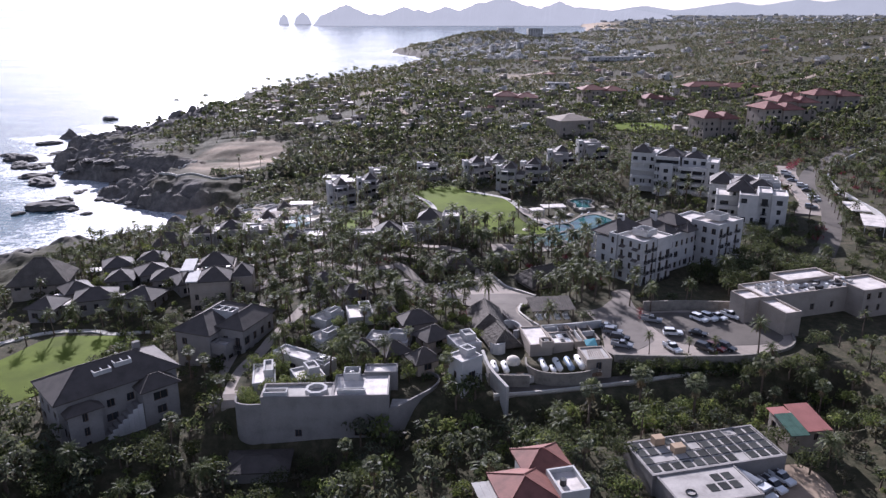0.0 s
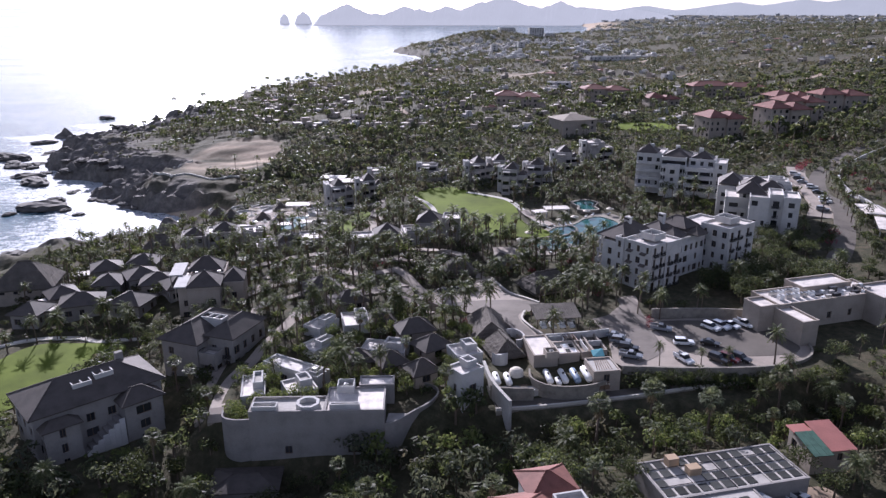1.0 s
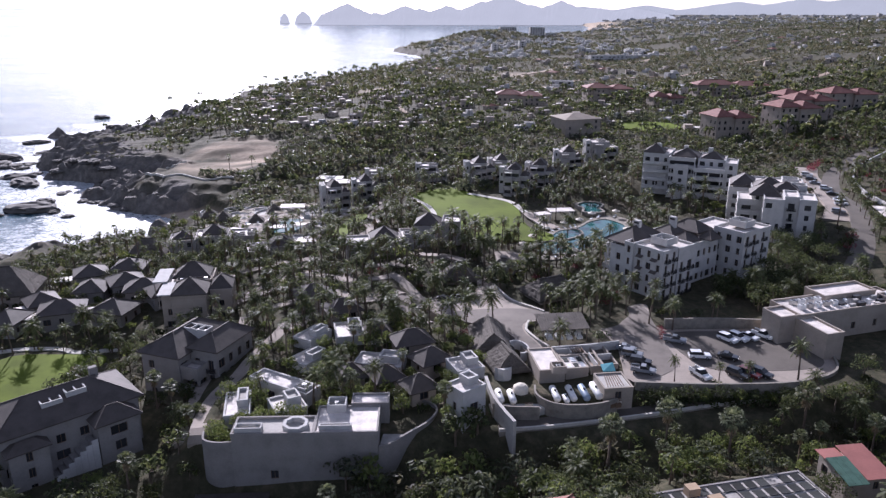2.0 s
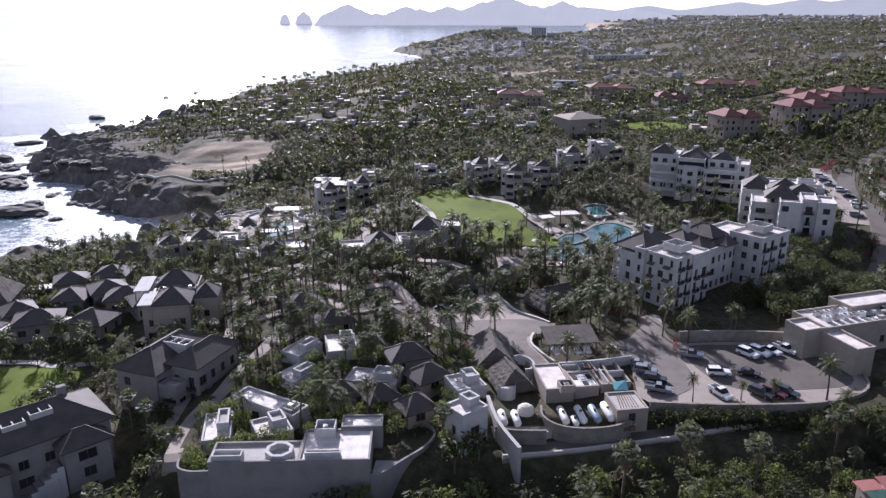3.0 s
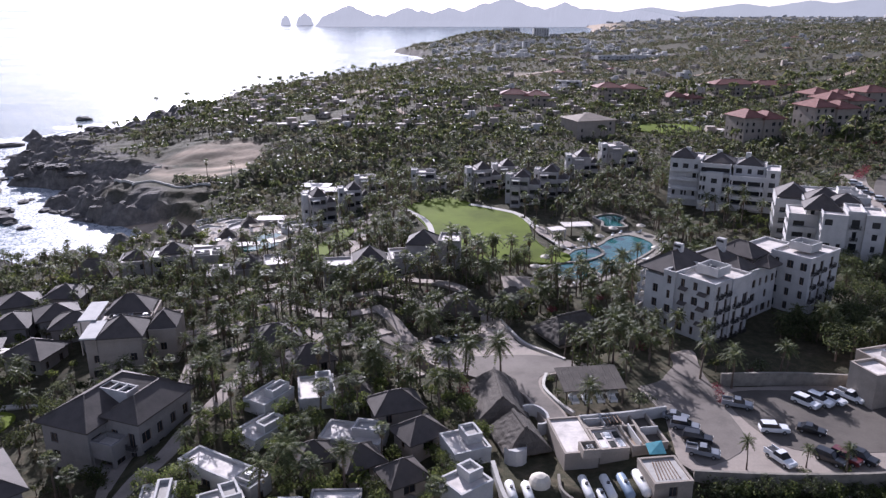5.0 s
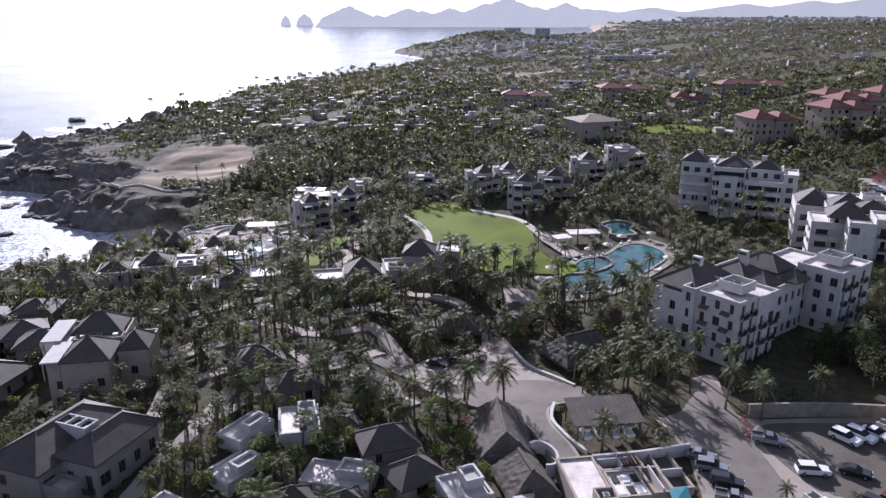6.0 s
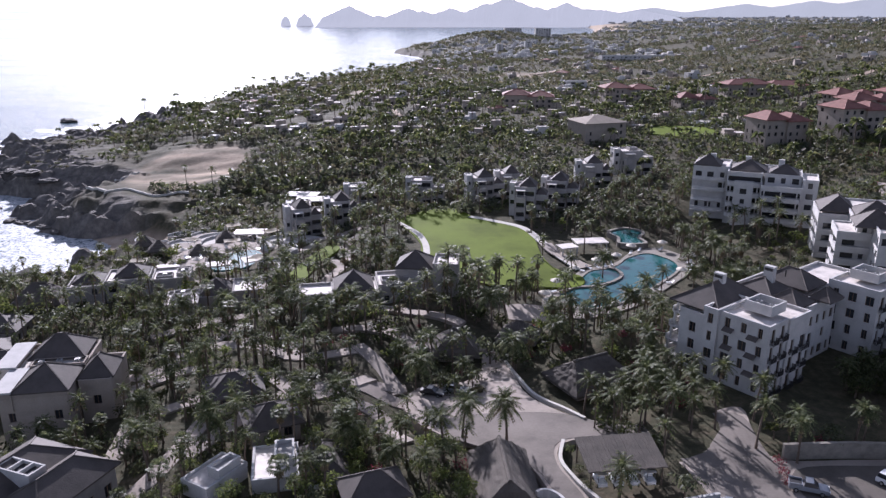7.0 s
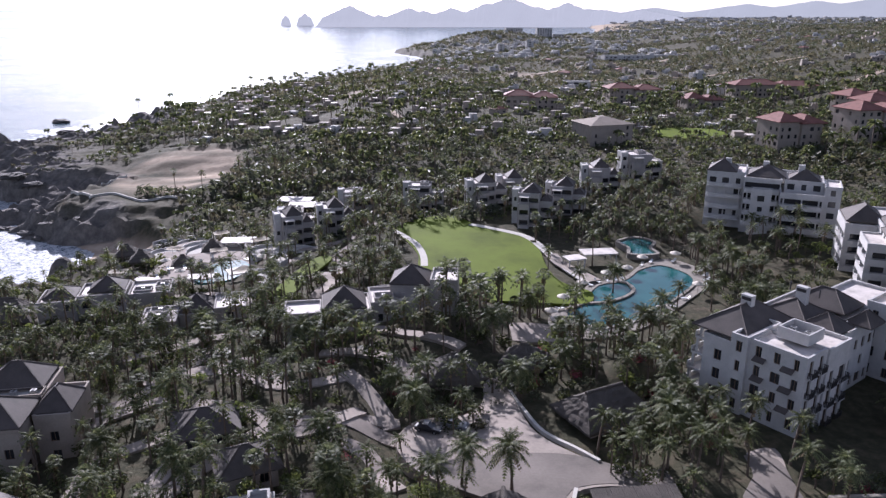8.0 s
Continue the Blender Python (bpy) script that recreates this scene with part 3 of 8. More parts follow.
def roof_box(parent, x0, y0, w, d, z, h=1.2, mat=None, units=2):
    """A walled well on a flat roof that hides air-conditioning units."""
    mat = mat or STUCCO
    bm = bmesh.new()
    t = 0.22
    box(bm, x0, x0 + w, y0, y0 + t, z, z + h)
    box(bm, x0, x0 + w, y0 + d - t, y0 + d, z, z + h)
    box(bm, x0, x0 + t, y0 + t, y0 + d - t, z, z + h)
    box(bm, x0 + w - t, x0 + w, y0 + t, y0 + d - t, z, z + h)
    part("roof_screen", bm, mat, parent)
    bm = bmesh.new()
    box(bm, x0 + t, x0 + w - t, y0 + t, y0 + d - t, z, z + h * 0.35)
    part("roof_well", bm, CONCRETE, parent)
    for k in range(units):
        bm = bmesh.new()
        ux = x0 + w * (k + 0.5) / units
        box(bm, ux - 0.42, ux + 0.42, y0 + d / 2 - 0.4, y0 + d / 2 + 0.4, z + h * 0.35 + 0.003, z + h * 0.35 + 0.75)
        un = part("air_conditioner", bm, UNIT_GREY, parent)
        bm = bmesh.new()
        tube(bm, (ux, y0 + d / 2, z + h * 0.35 + 0.753), (ux, y0 + d / 2, z + h * 0.35 + 0.80), 0.3, 0.3, 8)
        part("fan_grille", bm, IRON, un)


def building(name, label, category, x, y, z, rz, group="", span=None):
    ob = thing(name, label, category, pose(x, y, z, 0, 0, rz), group)
    if span:
        x0, x1, y0, y1 = span
        c = pose(x, y, 0, 0, 0, rz) @ Vector(((x0 + x1) / 2, (y0 + y1) / 2, 0))
        keep_off(c.x, c.y, (x1 - x0) / 2 + 0.6, (y1 - y0) / 2 + 0.6, rz)
    return ob


def roof(b, x0, y0, w, d, z, rise, over=0.6, mat=None):
    mat = mat or DARK_TILE
    hip(b, x0, y0, w, d, z, rise, over, mat)
    caps(b, x0, y0, w, d, z, rise, over, mat)


# apartment building A and B, white, four storeys, in staggered blocks
ap = building("apartment_building", "white four-storey apartment building with dark hipped roofs and iron balconies", "apartment building", 52.1, 182.8, 0.2, -52, span=(-20, 5, 0, 41))
BIG, SLIM = (1.25, 1.75), (0.95, 1.7)
block(ap, -8.4, 0, 8.4, 5.6, -0.6, 12, sides="fr", balcony="r", every=2.0, chance=0.95, size=SLIM)
block(ap, -11.0, -0.6, 2.597, 9, -0.6, 12.2, sides="fl", every=1.5, chance=1, size=SLIM)
block(ap, -8.3, 5.604, 8.6, 6.4, -0.6, 11.8, sides="fr", balcony="r", every=2.8, chance=1)
roof_box(ap, -6.4, 3.4, 4.6, 4.4, 12.022, 1.7, units=2)
block(ap, -16, 0.4, 4.997, 13, -0.6, 10.6, sides="fl", every=2.3, chance=1, size=BIG, parapet=0.2)
for lev in range(4):
    zf = 0.2 + 2.75 * lev
    bm = bmesh.new()
    box(bm, -19.4 + 0.5 * lev, -16.003, 1.0, 12.5, zf, zf + 0.3)
    tr = part("terrace", bm, STUCCO, ap, "pale stepped terrace with a low wall")
    bm = bmesh.new()
    box(bm, -19.4 + 0.5 * lev, -19.2 + 0.5 * lev, 1.0, 12.5, zf + 0.304, zf + 1.15)
    part("terrace_wall", bm, STUCCO, tr)
    for k in range(4):
        bm = bmesh.new()
        box(bm, -18.9 + 0.5 * lev, -18.5 + 0.5 * lev, 1.4 + 3.5 * k, 1.8 + 3.5 * k, zf + 0.304, zf + 2.748)
        part("column", bm, STUCCO, tr)
roof(ap, -17.6, 0.8, 8.4, 12.4, 11.0, 3.2, 0.6)
block(ap, -15.9, 13.404, 12.0, 14, -0.6, 11, sides="rbl", every=1.9, chance=0.95, size=BIG)
block(ap, -10.9, 12.02, 6.9, 1.38, -0.6, 11, sides="r", every=3)
roof(ap, -13.8, 14.0, 6.0, 6, 11.4, 2.0, 0.4)
roof(ap, -7.2, 12.2, 5.0, 5, 11.3, 2.2, 0.4)
roof(ap, -13.4, 21.2, 8.2, 6, 11.5, 2.4, 0.4)
roof(ap, -4.0, 20.2, 3.4, 4.2, 10.8, 1.9, 0.3)
block(ap, -3.896, 14.5, 1.6, 11.9, -0.6, 10.4, sides="r", every=2.0, chance=0.95, size=BIG)
block(ap, -4.4, 27.41, 8.6, 6.6, -0.6, 12.6, sides="fr", balcony="r", every=2.1, size=SLIM, chance=0.95)
block(ap, -4.0, 34.014, 8.0, 6.2, -0.6, 12.3, sides="fr", balcony="r", every=2.8, chance=1)
block(ap, -12.0, 27.41, 7.597, 11, -0.6, 11.6, sides="bl", every=3.0)
roof_box(ap, -2.4, 30.6, 4.8, 4.4, 12.622, 1.7, units=2)
for cx, cy in ((-13.5, 7.2), (-10.2, 17.4)):
    bm = bmesh.new()
    box(bm, cx - 0.9, cx + 0.9, cy - 0.5, cy + 0.5, 11, 15.4)
    ch = part("chimney", bm, STUCCO, ap)
    bm = bmesh.new()
    box(bm, cx - 0.75, cx + 0.75, cy - 0.56, cy + 0.56, 14.6, 15.1)
    part("chimney_vent", bm, IRON, ch)

for lev in range(3):
    for cx in (-6.6, -2.4):
        bm = bmesh.new()
        z_ = 3.0 + 3.05 * lev
        v = [bm.verts.new(p) for p in ((cx - 0.9, -0.004, z_ + 0.5), (cx + 0.9, -0.004, z_ + 0.5), (cx + 0.9, -0.85, z_), (cx - 0.9, -0.85, z_))]
        w_ = [bm.verts.new(q.co - Vector((0, 0, 0.1))) for q in v]
        bm.faces.new(v)
        bm.faces.new(w_[::-1])
        for i in range(4):
            bm.faces.new([w_[i], w_[(i + 1) % 4], v[(i + 1) % 4], v[i]])
        bmesh.ops.recalc_face_normals(bm, faces=bm.faces)
        part("window_hood", bm, DARK_TILE, ap, "small tiled window hood")
for k in range(3):
    bm = bmesh.new()
    tube(bm, (-13.6 + 2.4 * k, 20.2, 13.2), (-13.6 + 2.4 * k, 20.2, 14.6), 0.12, 0.12, 7)
    part("vent_pipe", bm, IRON, ap)

# apartment building with stepped gables beyond it
ap = building("apartment_building", "white four-storey apartment building with stepped terraces and dark roofs", "apartment building", 95.2, 230.5, 0.3, -20, span=(-10, 15, -1, 38))
block(ap, 0, 0, 5.6, 9, 0, 12.4, sides="fl", every=2.4)
block(ap, 5.603, 1.5, 4, 9, 0, 13.2, sides="f", every=2.0, balcony="f", chance=1)
block(ap, 9.606, 0.4, 4.6, 9, 0, 12.8, sides="fr", every=2.4)
roof(ap, -3.5, 5.5, 8, 8, 12.6, 3.4, 0.5)
block(ap, -7, 8, 7.9, 10, 0, 10.2, sides="fbl", wide="fl", every=3.6, parapet=0.35)
block(ap, -3, 9.03, 16, 26, 0, 12.0, sides="frbl", every=3.0)
roof(ap, -2, 16, 8, 8, 12.6, 3.0, 0.5)
roof(ap, 3, 11, 7, 7, 13.3, 2.2, 0.4)
roof_box(ap, 8.5, 18, 4.5, 4.5, 12.022, 1.8, units=1)
block(ap, -9.5, 22, 6.497, 13, 0, 10.8, sides="fbl", wide="fl", every=3.0, parapet=0.3)
roof(ap, -8.6, 23, 7, 10, 11.6, 3.0, 0.7)
roof_box(ap, 6.5, 28, 5, 4.5, 12.022, 1.6, units=2)

# terraced apartment building on the far side of the pool
ap = building("apartment_building", "white four-storey apartment building with deep shaded terraces", "apartment building", 84.6, 291.5, 1.2, -24, span=(-13, 24, -5, 22))
block(ap, 0, 0, 9.4, 12, 0, 12.6, wide="f", sides="flb", every=4.4, parapet=0.4)
block(ap, 9.404, -3.0, 10.59, 15, 0, 9.3, wide="f", sides="frlb", every=5.0, parapet=0.9)
block(ap, 10.2, 1.6, 9.6, 10, 9.33, 3.2, sides="fr", every=2.2, parapet=0.3, chance=1)
block(ap, 2.2, -2.2, 5.2, 2.19, 0, 9.6, sides="fl", every=2.4, parapet=0.9)
roof(ap, 1, 3, 9, 9, 13.0, 2.6, 0.5)
roof(ap, 11.5, 2.5, 7, 7, 12.9, 2.4, 0.5)
block(ap, 20.003, -2, 4, 10, 0, 12.0, sides="fr", every=2.6)
block(ap, -10, 4, 9.997, 13, 0, 12.9, sides="fl", every=2.8)
roof(ap, -9.4, 4.6, 6.5, 7, 13.5, 2.8, 0.7)
block(ap, -6, 17.003, 22, 4, 0, 11.5, sides="b", every=4)
for lev in range(4):
    for x0, x1, y0, y1 in ((0.4, 9.2, -2.3, -0.004), (9.6, 19.6, -5.0, -3.004), (-9.6, -0.4, 2.2, 3.996)):
        if lev == 3 and x0 > 9:
            continue
        zf = 3.05 * lev
        bm = bmesh.new()
        box(bm, x0, x1, y0 + 0.25 * lev, y1, zf - 0.12, zf + 0.16)
        tr = part("terrace", bm, STUCCO, ap, "pale curved terrace slab with a low wall")
        bm = bmesh.new()
        ribbon(bm, curve_line([Vector((x0 + 0.1, y1 - 0.1, 0)), Vector((x0 + 0.4, y0 + 0.5 + 0.25 * lev, 0)), Vector(((x0 + x1) / 2, y0 + 0.15 + 0.25 * lev, 0)), Vector((x1 - 0.4, y0 + 0.5 + 0.25 * lev, 0)), Vector((x1 - 0.1, y1 - 0.1, 0))], 4), 0.2, zf + 0.163, zf + 1.1)
        part("terrace_wall", bm, STUCCO, tr)
        for qx in (x0 + 0.6, (x0 + x1) / 2, x1 - 0.9):
            if lev < 3:
                bm = bmesh.new()
                box(bm, qx, qx + 0.35, y0 + 1.0, y0 + 1.35, zf + 0.163, zf + 2.926)
                part("column", bm, STUCCO, tr)
for cx, cy in ((-5, 9), (5, 8), (14, 6)):
    bm = bmesh.new()
    box(bm, cx - 0.8, cx + 0.8, cy - 0.5, cy + 0.5, 13, 16.4)
    part("chimney", bm, STUCCO, ap)


def villa_row(label, x, y, z, rz, blocks, roofs=(), wells=(), span=None, mat=None, name="villa", **kw):
    b = building(name, label, "villa", x, y, z, rz, "", span)
    for n, (x0, y0, w, d, h) in enumerate(blocks):
        block(b, x0 + 0.003 * n, y0 + 0.002 * n, w, d, 0, h, mat=mat, rng=random.Random(n + int(x * 7 + y)), **kw)
    for r in roofs:
        roof(b, *r)
    for w in wells:
        roof_box(b, *w[:5], mat=mat, h=w[5] if len(w) > 5 else 1.1, units=w[6] if len(w) > 6 else 1)
    return b


# villas below the lawn
villa_row("white villa with flat and dark hipped roofs beside palms", -27.6, 220.6, -6.2, 10,
          ((0, 0, 7, 7, 8.2), (7.2, 3, 9.5, 10, 6.8), (16.8, 5, 11, 9, 7.6), (19, 13, 9, 6, 6.0)),
          ((7.8, 4.4, 7.6, 8, 7.6, 3.2, 0.5),), ((17.6, 6, 4, 3.4, 7.62, 1.0), (22.5, 8, 4.4, 4.6, 7.62, 1.0, 0)), (-1, 29, -1, 20), mat=STUCCO_CREAM_SHADE)
villa_row("white villa with a pale flat roof beside the lawn", -2.6, 231.5, -3.6, -4,
          ((2.5, -1.5, 5.4, 7.5, 9.4), (-6, 1, 8.3, 8, 7.2)), ((-5.6, 1.3, 7.4, 7.4, 7.9, 3.0, 0.5),), (), (-7, 8.5, -2, 10), mat=STUCCO_CREAM_SHADE)
villa_row("white villa with walled roof terraces beside the beach club", -58.9, 228.6, -8.8, 14,
          ((0, 0, 7, 9, 5.3), (7.2, 4, 7, 9, 5.0), (14.4, 3, 6.5, 9, 6.2)), ((7.4, 5, 6.6, 7, 5.6, 2.8, 0.5),), ((1, 1.5, 4.6, 3.2, 5.32, 1.0), (1.4, 5.2, 4, 2.8, 5.32, 1.0)), (-1, 22, -1, 13), mat=STUCCO_CREAM_SHADE)
villa_row("long pale villa with dark roofs above the shore", -86.4, 240.6, -9.8, 14,
          ((0, 0, 8, 9, 5.8), (8.2, 0.8, 10, 9, 6.4), (18.4, 2.5, 9, 9, 5.4)), ((1.2, 2.4, 6, 6.2, 6.4, 1.9, 0.4), (10.4, 3.0, 7, 6.6, 7.0, 2.4, 0.4)), ((19.4, 3.4, 4, 3, 5.42, 0.9), (24, 5, 3, 4, 5.42, 0.9)), (-1, 29, -1, 13), mat=STUCCO_CREAM_SHADE)
# terraced villa with two pale slabs
vb = villa_row("stucco villa with a small walled roof terrace and tiled roofs", -68.6, 178.4, -6.6, 10,
               ((3, 0, 10, 8, 8.2), (2.5, 8.2, 11, 10, 8.6), (13.5, 4, 5, 10, 7.8)), ((5.6, 0.2, 7.2, 7.4, 9.0, 3.0, 0.6), (4.4, 11.2, 8, 6.6, 9.4, 3.0, 0.5), (13.6, 5, 4.6, 6, 8.4, 2.6, 0.5)),
               ((5, 8.3, 8.4, 2.7, 8.63, 0.9, 3),), (-2, 19, -1, 19), mat=STUCCO_TAN)
for px0, py0, pw, pd, pz in ((0.6, 7.6, 3.4, 10.0, 9.5), (3.0, -0.6, 3.0, 8.6, 9.1)):
    bm = bmesh.new()
    box(bm, px0 - 0.8, px0 + pw - 0.8, py0, py0 + pd, pz, pz + 0.3)
    part("terrace_canopy", bm, STUCCO, vb, "flat white canopy slab")
    for qx in (px0 - 0.6, px0 + pw - 1.1):
        for qy in (py0 + 0.3, py0 + pd - 0.5):
            bm = bmesh.new()
            box(bm, qx, qx + 0.22, qy, qy + 0.22, pz - 3.2, pz - 0.003)
            part("post", bm, STUCCO_TAN, vb)

# large tiled villas in the foreground


def vent_well(parent, x0, y0, w, d, z, h, bays):
    """A low white-rimmed well on a roof slope, parted into dark bays."""
    bm = bmesh.new()
    t = 0.22
    for xa, xb, ya, yb in [(x0, x0 + w, y0, y0 + t), (x0, x0 + w, y0 + d - t, y0 + d)] + [(x0 + (w - t) * k / bays, x0 + (w - t) * k / bays + t, y0 + t, y0 + d - t) for k in range(bays + 1)]:
        box(bm, xa, xb, ya, yb, z - 2.0, z + h)
    wl = part("roof_screen", bm, STUCCO, parent, "white-rimmed roof well")
    bm = bmesh.new()
    box(bm, x0 + t, x0 + w - t, y0 + t, y0 + d - t, z - 2.0, z + h - 0.5)
    part("roof_well", bm, IRON, wl)


tv = building("villa", "large villa in shade-grey stucco under one long weathered tile roof", "villa", -71.8, 121.6, -11.6, 43, "", (-2, 25, -7, 14))
block(tv, 0, 0, 23, 12, 0, 11.2, mat=STUCCO_GREY_SHADE, sides="frl", every=3.6, chance=0.85, size=(1.5, 1.7), parapet=0.02)
roof(tv, 0, 0, 23, 12, 11.3, 3.5, 0.8)
block(tv, 14.5, -3.6, 7.0, 3.597, 0, 9.6, mat=STUCCO_GREY_SHADE, sides="fr", every=3.4, chance=1, size=(1.9, 1.8), parapet=0.02)
roof(tv, 14.5, -3.6, 7.0, 5.2, 9.8, 1.9, 0.6)
block(tv, 1.0, -2.4, 6.0, 2.397, 0, 9.0, mat=STUCCO_GREY_SHADE, sides="fl", every=2.8, chance=1, size=(1.3, 1.8), parapet=0.02)
hip(tv, 1.0, -2.4, 6.0, 3.4, 9.15, 1.2, 0.5)
for k in range(7):
    bm = bmesh.new()
    box(bm, 7.2 + 1.0 * k, 8.2 + 1.0 * k, -3.2 - 0.1 * k, -0.004, -2.0, 2.2 + 0.75 * k)
    st = part("terrace", bm, STUCCO_GREY_SHADE, tv, "stepped stair terrace")
    bm = bmesh.new()
    box(bm, 7.2 + 1.0 * k, 8.2 + 1.0 * k, -3.4 - 0.1 * k, -3.204 - 0.1 * k, -2.0, 3.1 + 0.75 * k)
    part("terrace_wall", bm, STUCCO, st)
vent_well(tv, 8.0, 2.6, 3.4, 2.6, 13.2, 0.7, 2)
vent_well(tv, 12.2, 3.2, 3.4, 2.6, 13.6, 0.7, 2)
bm = bmesh.new()
box(bm, 17.6, 19.0, 7.2, 8.2, 12.0, 15.6)
part("chimney", bm, STUCCO_GREY_SHADE, tv)

tv = building("villa", "three-storey villa in shade-grey stucco with weathered tile roofs and a roof well", "villa", -60.2, 152.6, -9.4, -20, "", (-1.5, 17, -2, 19))
block(tv, 0, 0, 9, 17, 0, 10.2, mat=STUCCO_GREY_SHADE, sides="frl", every=3.2, chance=0.9, size=(1.4, 1.7), parapet=0.02)
roof(tv, 0, 0, 9, 17, 10.4, 2.9, 0.7)
block(tv, 9.004, 3.6, 6.4, 12, 0, 10.9, mat=STUCCO_GREY_SHADE, sides="fr", every=2.8, chance=0.9, size=(1.3, 1.9), balcony="f", parapet=0.02)
roof(tv, 9.0, 3.6, 6.4, 12, 11.1, 2.4, 0.6)
block(tv, 9.004, 0.4, 4.0, 3.197, 0, 7.6, mat=STUCCO_GREY_SHADE, sides="fr", wide="f", every=3.4, parapet=0.8)
vent_well(tv, 4.6, 7.4, 5.6, 2.6, 12.4, 0.8, 3)

# shore villas with tiled roofs among the trees
SHORE_VILLAS = ((-97, 193, 20, 10, 1), (-95, 206, 8, 7, 0), (-87, 209, 32, 8, 0), (-82.5, 191, -12, 8.5, 1), (-80, 204, 15, 9, 0), (-73, 199, 35, 7, 0), (-106, 200, 40, 7, 1), (-108, 188, -5, 7, 0), (-103, 222, 25, 8, 1), (-92, 224, 5, 8, 0))
for vx, vy, turn, w, slabs in SHORE_VILLAS:
    zb = gz(vx, vy)
    vb = villa_row("low stucco villa with a brown tiled roof near the shore", vx, vy, zb, turn, ((-w / 2, -4, w, 8, 3.4),), ((-w / 2, -4, w, 8, 3.9, 2.3, 0.8),), (), (-w / 2 - 1, w / 2 + 1, -5, 5), mat=STUCCO_GREY_SHADE)
    if slabs:
        bm = bmesh.new()
        box(bm, -w / 2 - 4.2, -w / 2 - 0.9, -3.5, 0.5, 2.9, 3.1)
        part("terrace_canopy", bm, MEMBRANE, vb, "flat pale canopy slab")
        for qx, qy in ((-w / 2 - 4.0, -3.3), (-w / 2 - 4.0, 0.1)):
            bm = bmesh.new()
            box(bm, qx, qx + 0.2, qy, qy + 0.2, -0.5, 2.897)
            part("post", bm, WOOD, vb)

# houses behind the lawn


def terrace_house(x, y, turn, w, d, h, hips):
    """A three-storey villa in staggered blocks: deep shaded terraces in front, a lower wing, a stair tower, tiled caps and a roof canopy."""
    b = building("villa", "shade-toned cream villa with deep shaded terraces and dark roof caps among palms", "villa", x, y, gz(x, y), turn, "villas behind the lawn", (-w * 0.3, w * 1.6, -3, d + 1))
    rng = random.Random(int(x * 3 + y))
    block(b, 0, 0, w, d, 0, h, mat=STUCCO_CREAM_SHADE, sides="rl", wide="f", every=3.4, rng=rng, parapet=0.5)
    block(b, w * 0.08, -2.6, w * 0.5, 2.597, 0, h - 3.1, mat=STUCCO_CREAM_SHADE, sides="", wide="f", every=2.6, rng=rng, parapet=0.9)
    block(b, w + 0.003, 1.4, w * 0.58, d * 0.8, 0, h - 2.7, mat=STUCCO_CREAM_SHADE, sides="r", wide="f", every=2.8, rng=rng, parapet=0.6)
    block(b, -w * 0.3, 2.2, w * 0.297, d * 0.5, 0, h + 0.8, mat=STUCCO, sides="fl", every=2.0, rng=rng, size=(0.9, 1.3), parapet=0.3)
    if hips:
        roof(b, w * 0.3, d * 0.2, w * 0.66, d * 0.75, h + 0.5, 2.3, 0.5)
        roof(b, w * 1.08, 2.2, w * 0.42, d * 0.55, h - 2.1, 1.7, 0.4)
    else:
        roof_box(b, w * 0.5, d * 0.4, w * 0.4, d * 0.4, h + 0.022, 1.1, mat=STUCCO_CREAM_SHADE, units=1)
    bm = bmesh.new()
    box(bm, w * 0.1, w * 0.55, -2.2, 0.6, h - 0.45, h - 0.25)
    part("terrace_canopy", bm, MEMBRANE, b, "flat pale canopy slab")
    for qx in (w * 0.13, w * 0.5):
        bm = bmesh.new()
        box(bm, qx, qx + 0.25, -2.1, -1.85, h - 3.1, h - 0.453)
        part("post", bm, STUCCO_CREAM_SHADE, b)
    return b


for hx, hy, turn, w, d, h, hips in ((-32, 334, 6, 6.4, 7, 8.6, 0), (-10, 333, -4, 7.2, 7, 9, 0), (12, 325, 12, 7, 8, 9.4, 1), (24, 306, -12, 6.4, 8, 9.6, 1), (35, 315, -14, 6.6, 8, 9.2, 1), (51, 338, 0, 7, 9, 8.6, 1), (68, 352, 8, 8, 9, 8.8, 0), (22, 337, 5, 6.5, 8, 8.0, 1), (-45, 299, 22, 6, 8, 9.4, 1), (-34, 306, 14, 6, 8, 9.0, 1), (-50, 322, 10, 6.4, 9, 6.4, 0)):
    terrace_house(hx, hy, turn, w, d, h, hips)

# tan block and red-roofed hotel buildings farther off
tb = villa_row("tan building with a shallow brown roof", 66.5, 420, 0.5, 18, ((0, 0, 21, 18, 9.0),), (), (), (-1, 22, -1, 19), mat=STUCCO_TAN, every=4.5, chance=0.4)
hip(tb, 0, 0, 21, 18, 9.5, 2.6, 0.8, plain("pale_brown_roof", (0.30, 0.25, 0.20), 0.2, 0.2, 2))
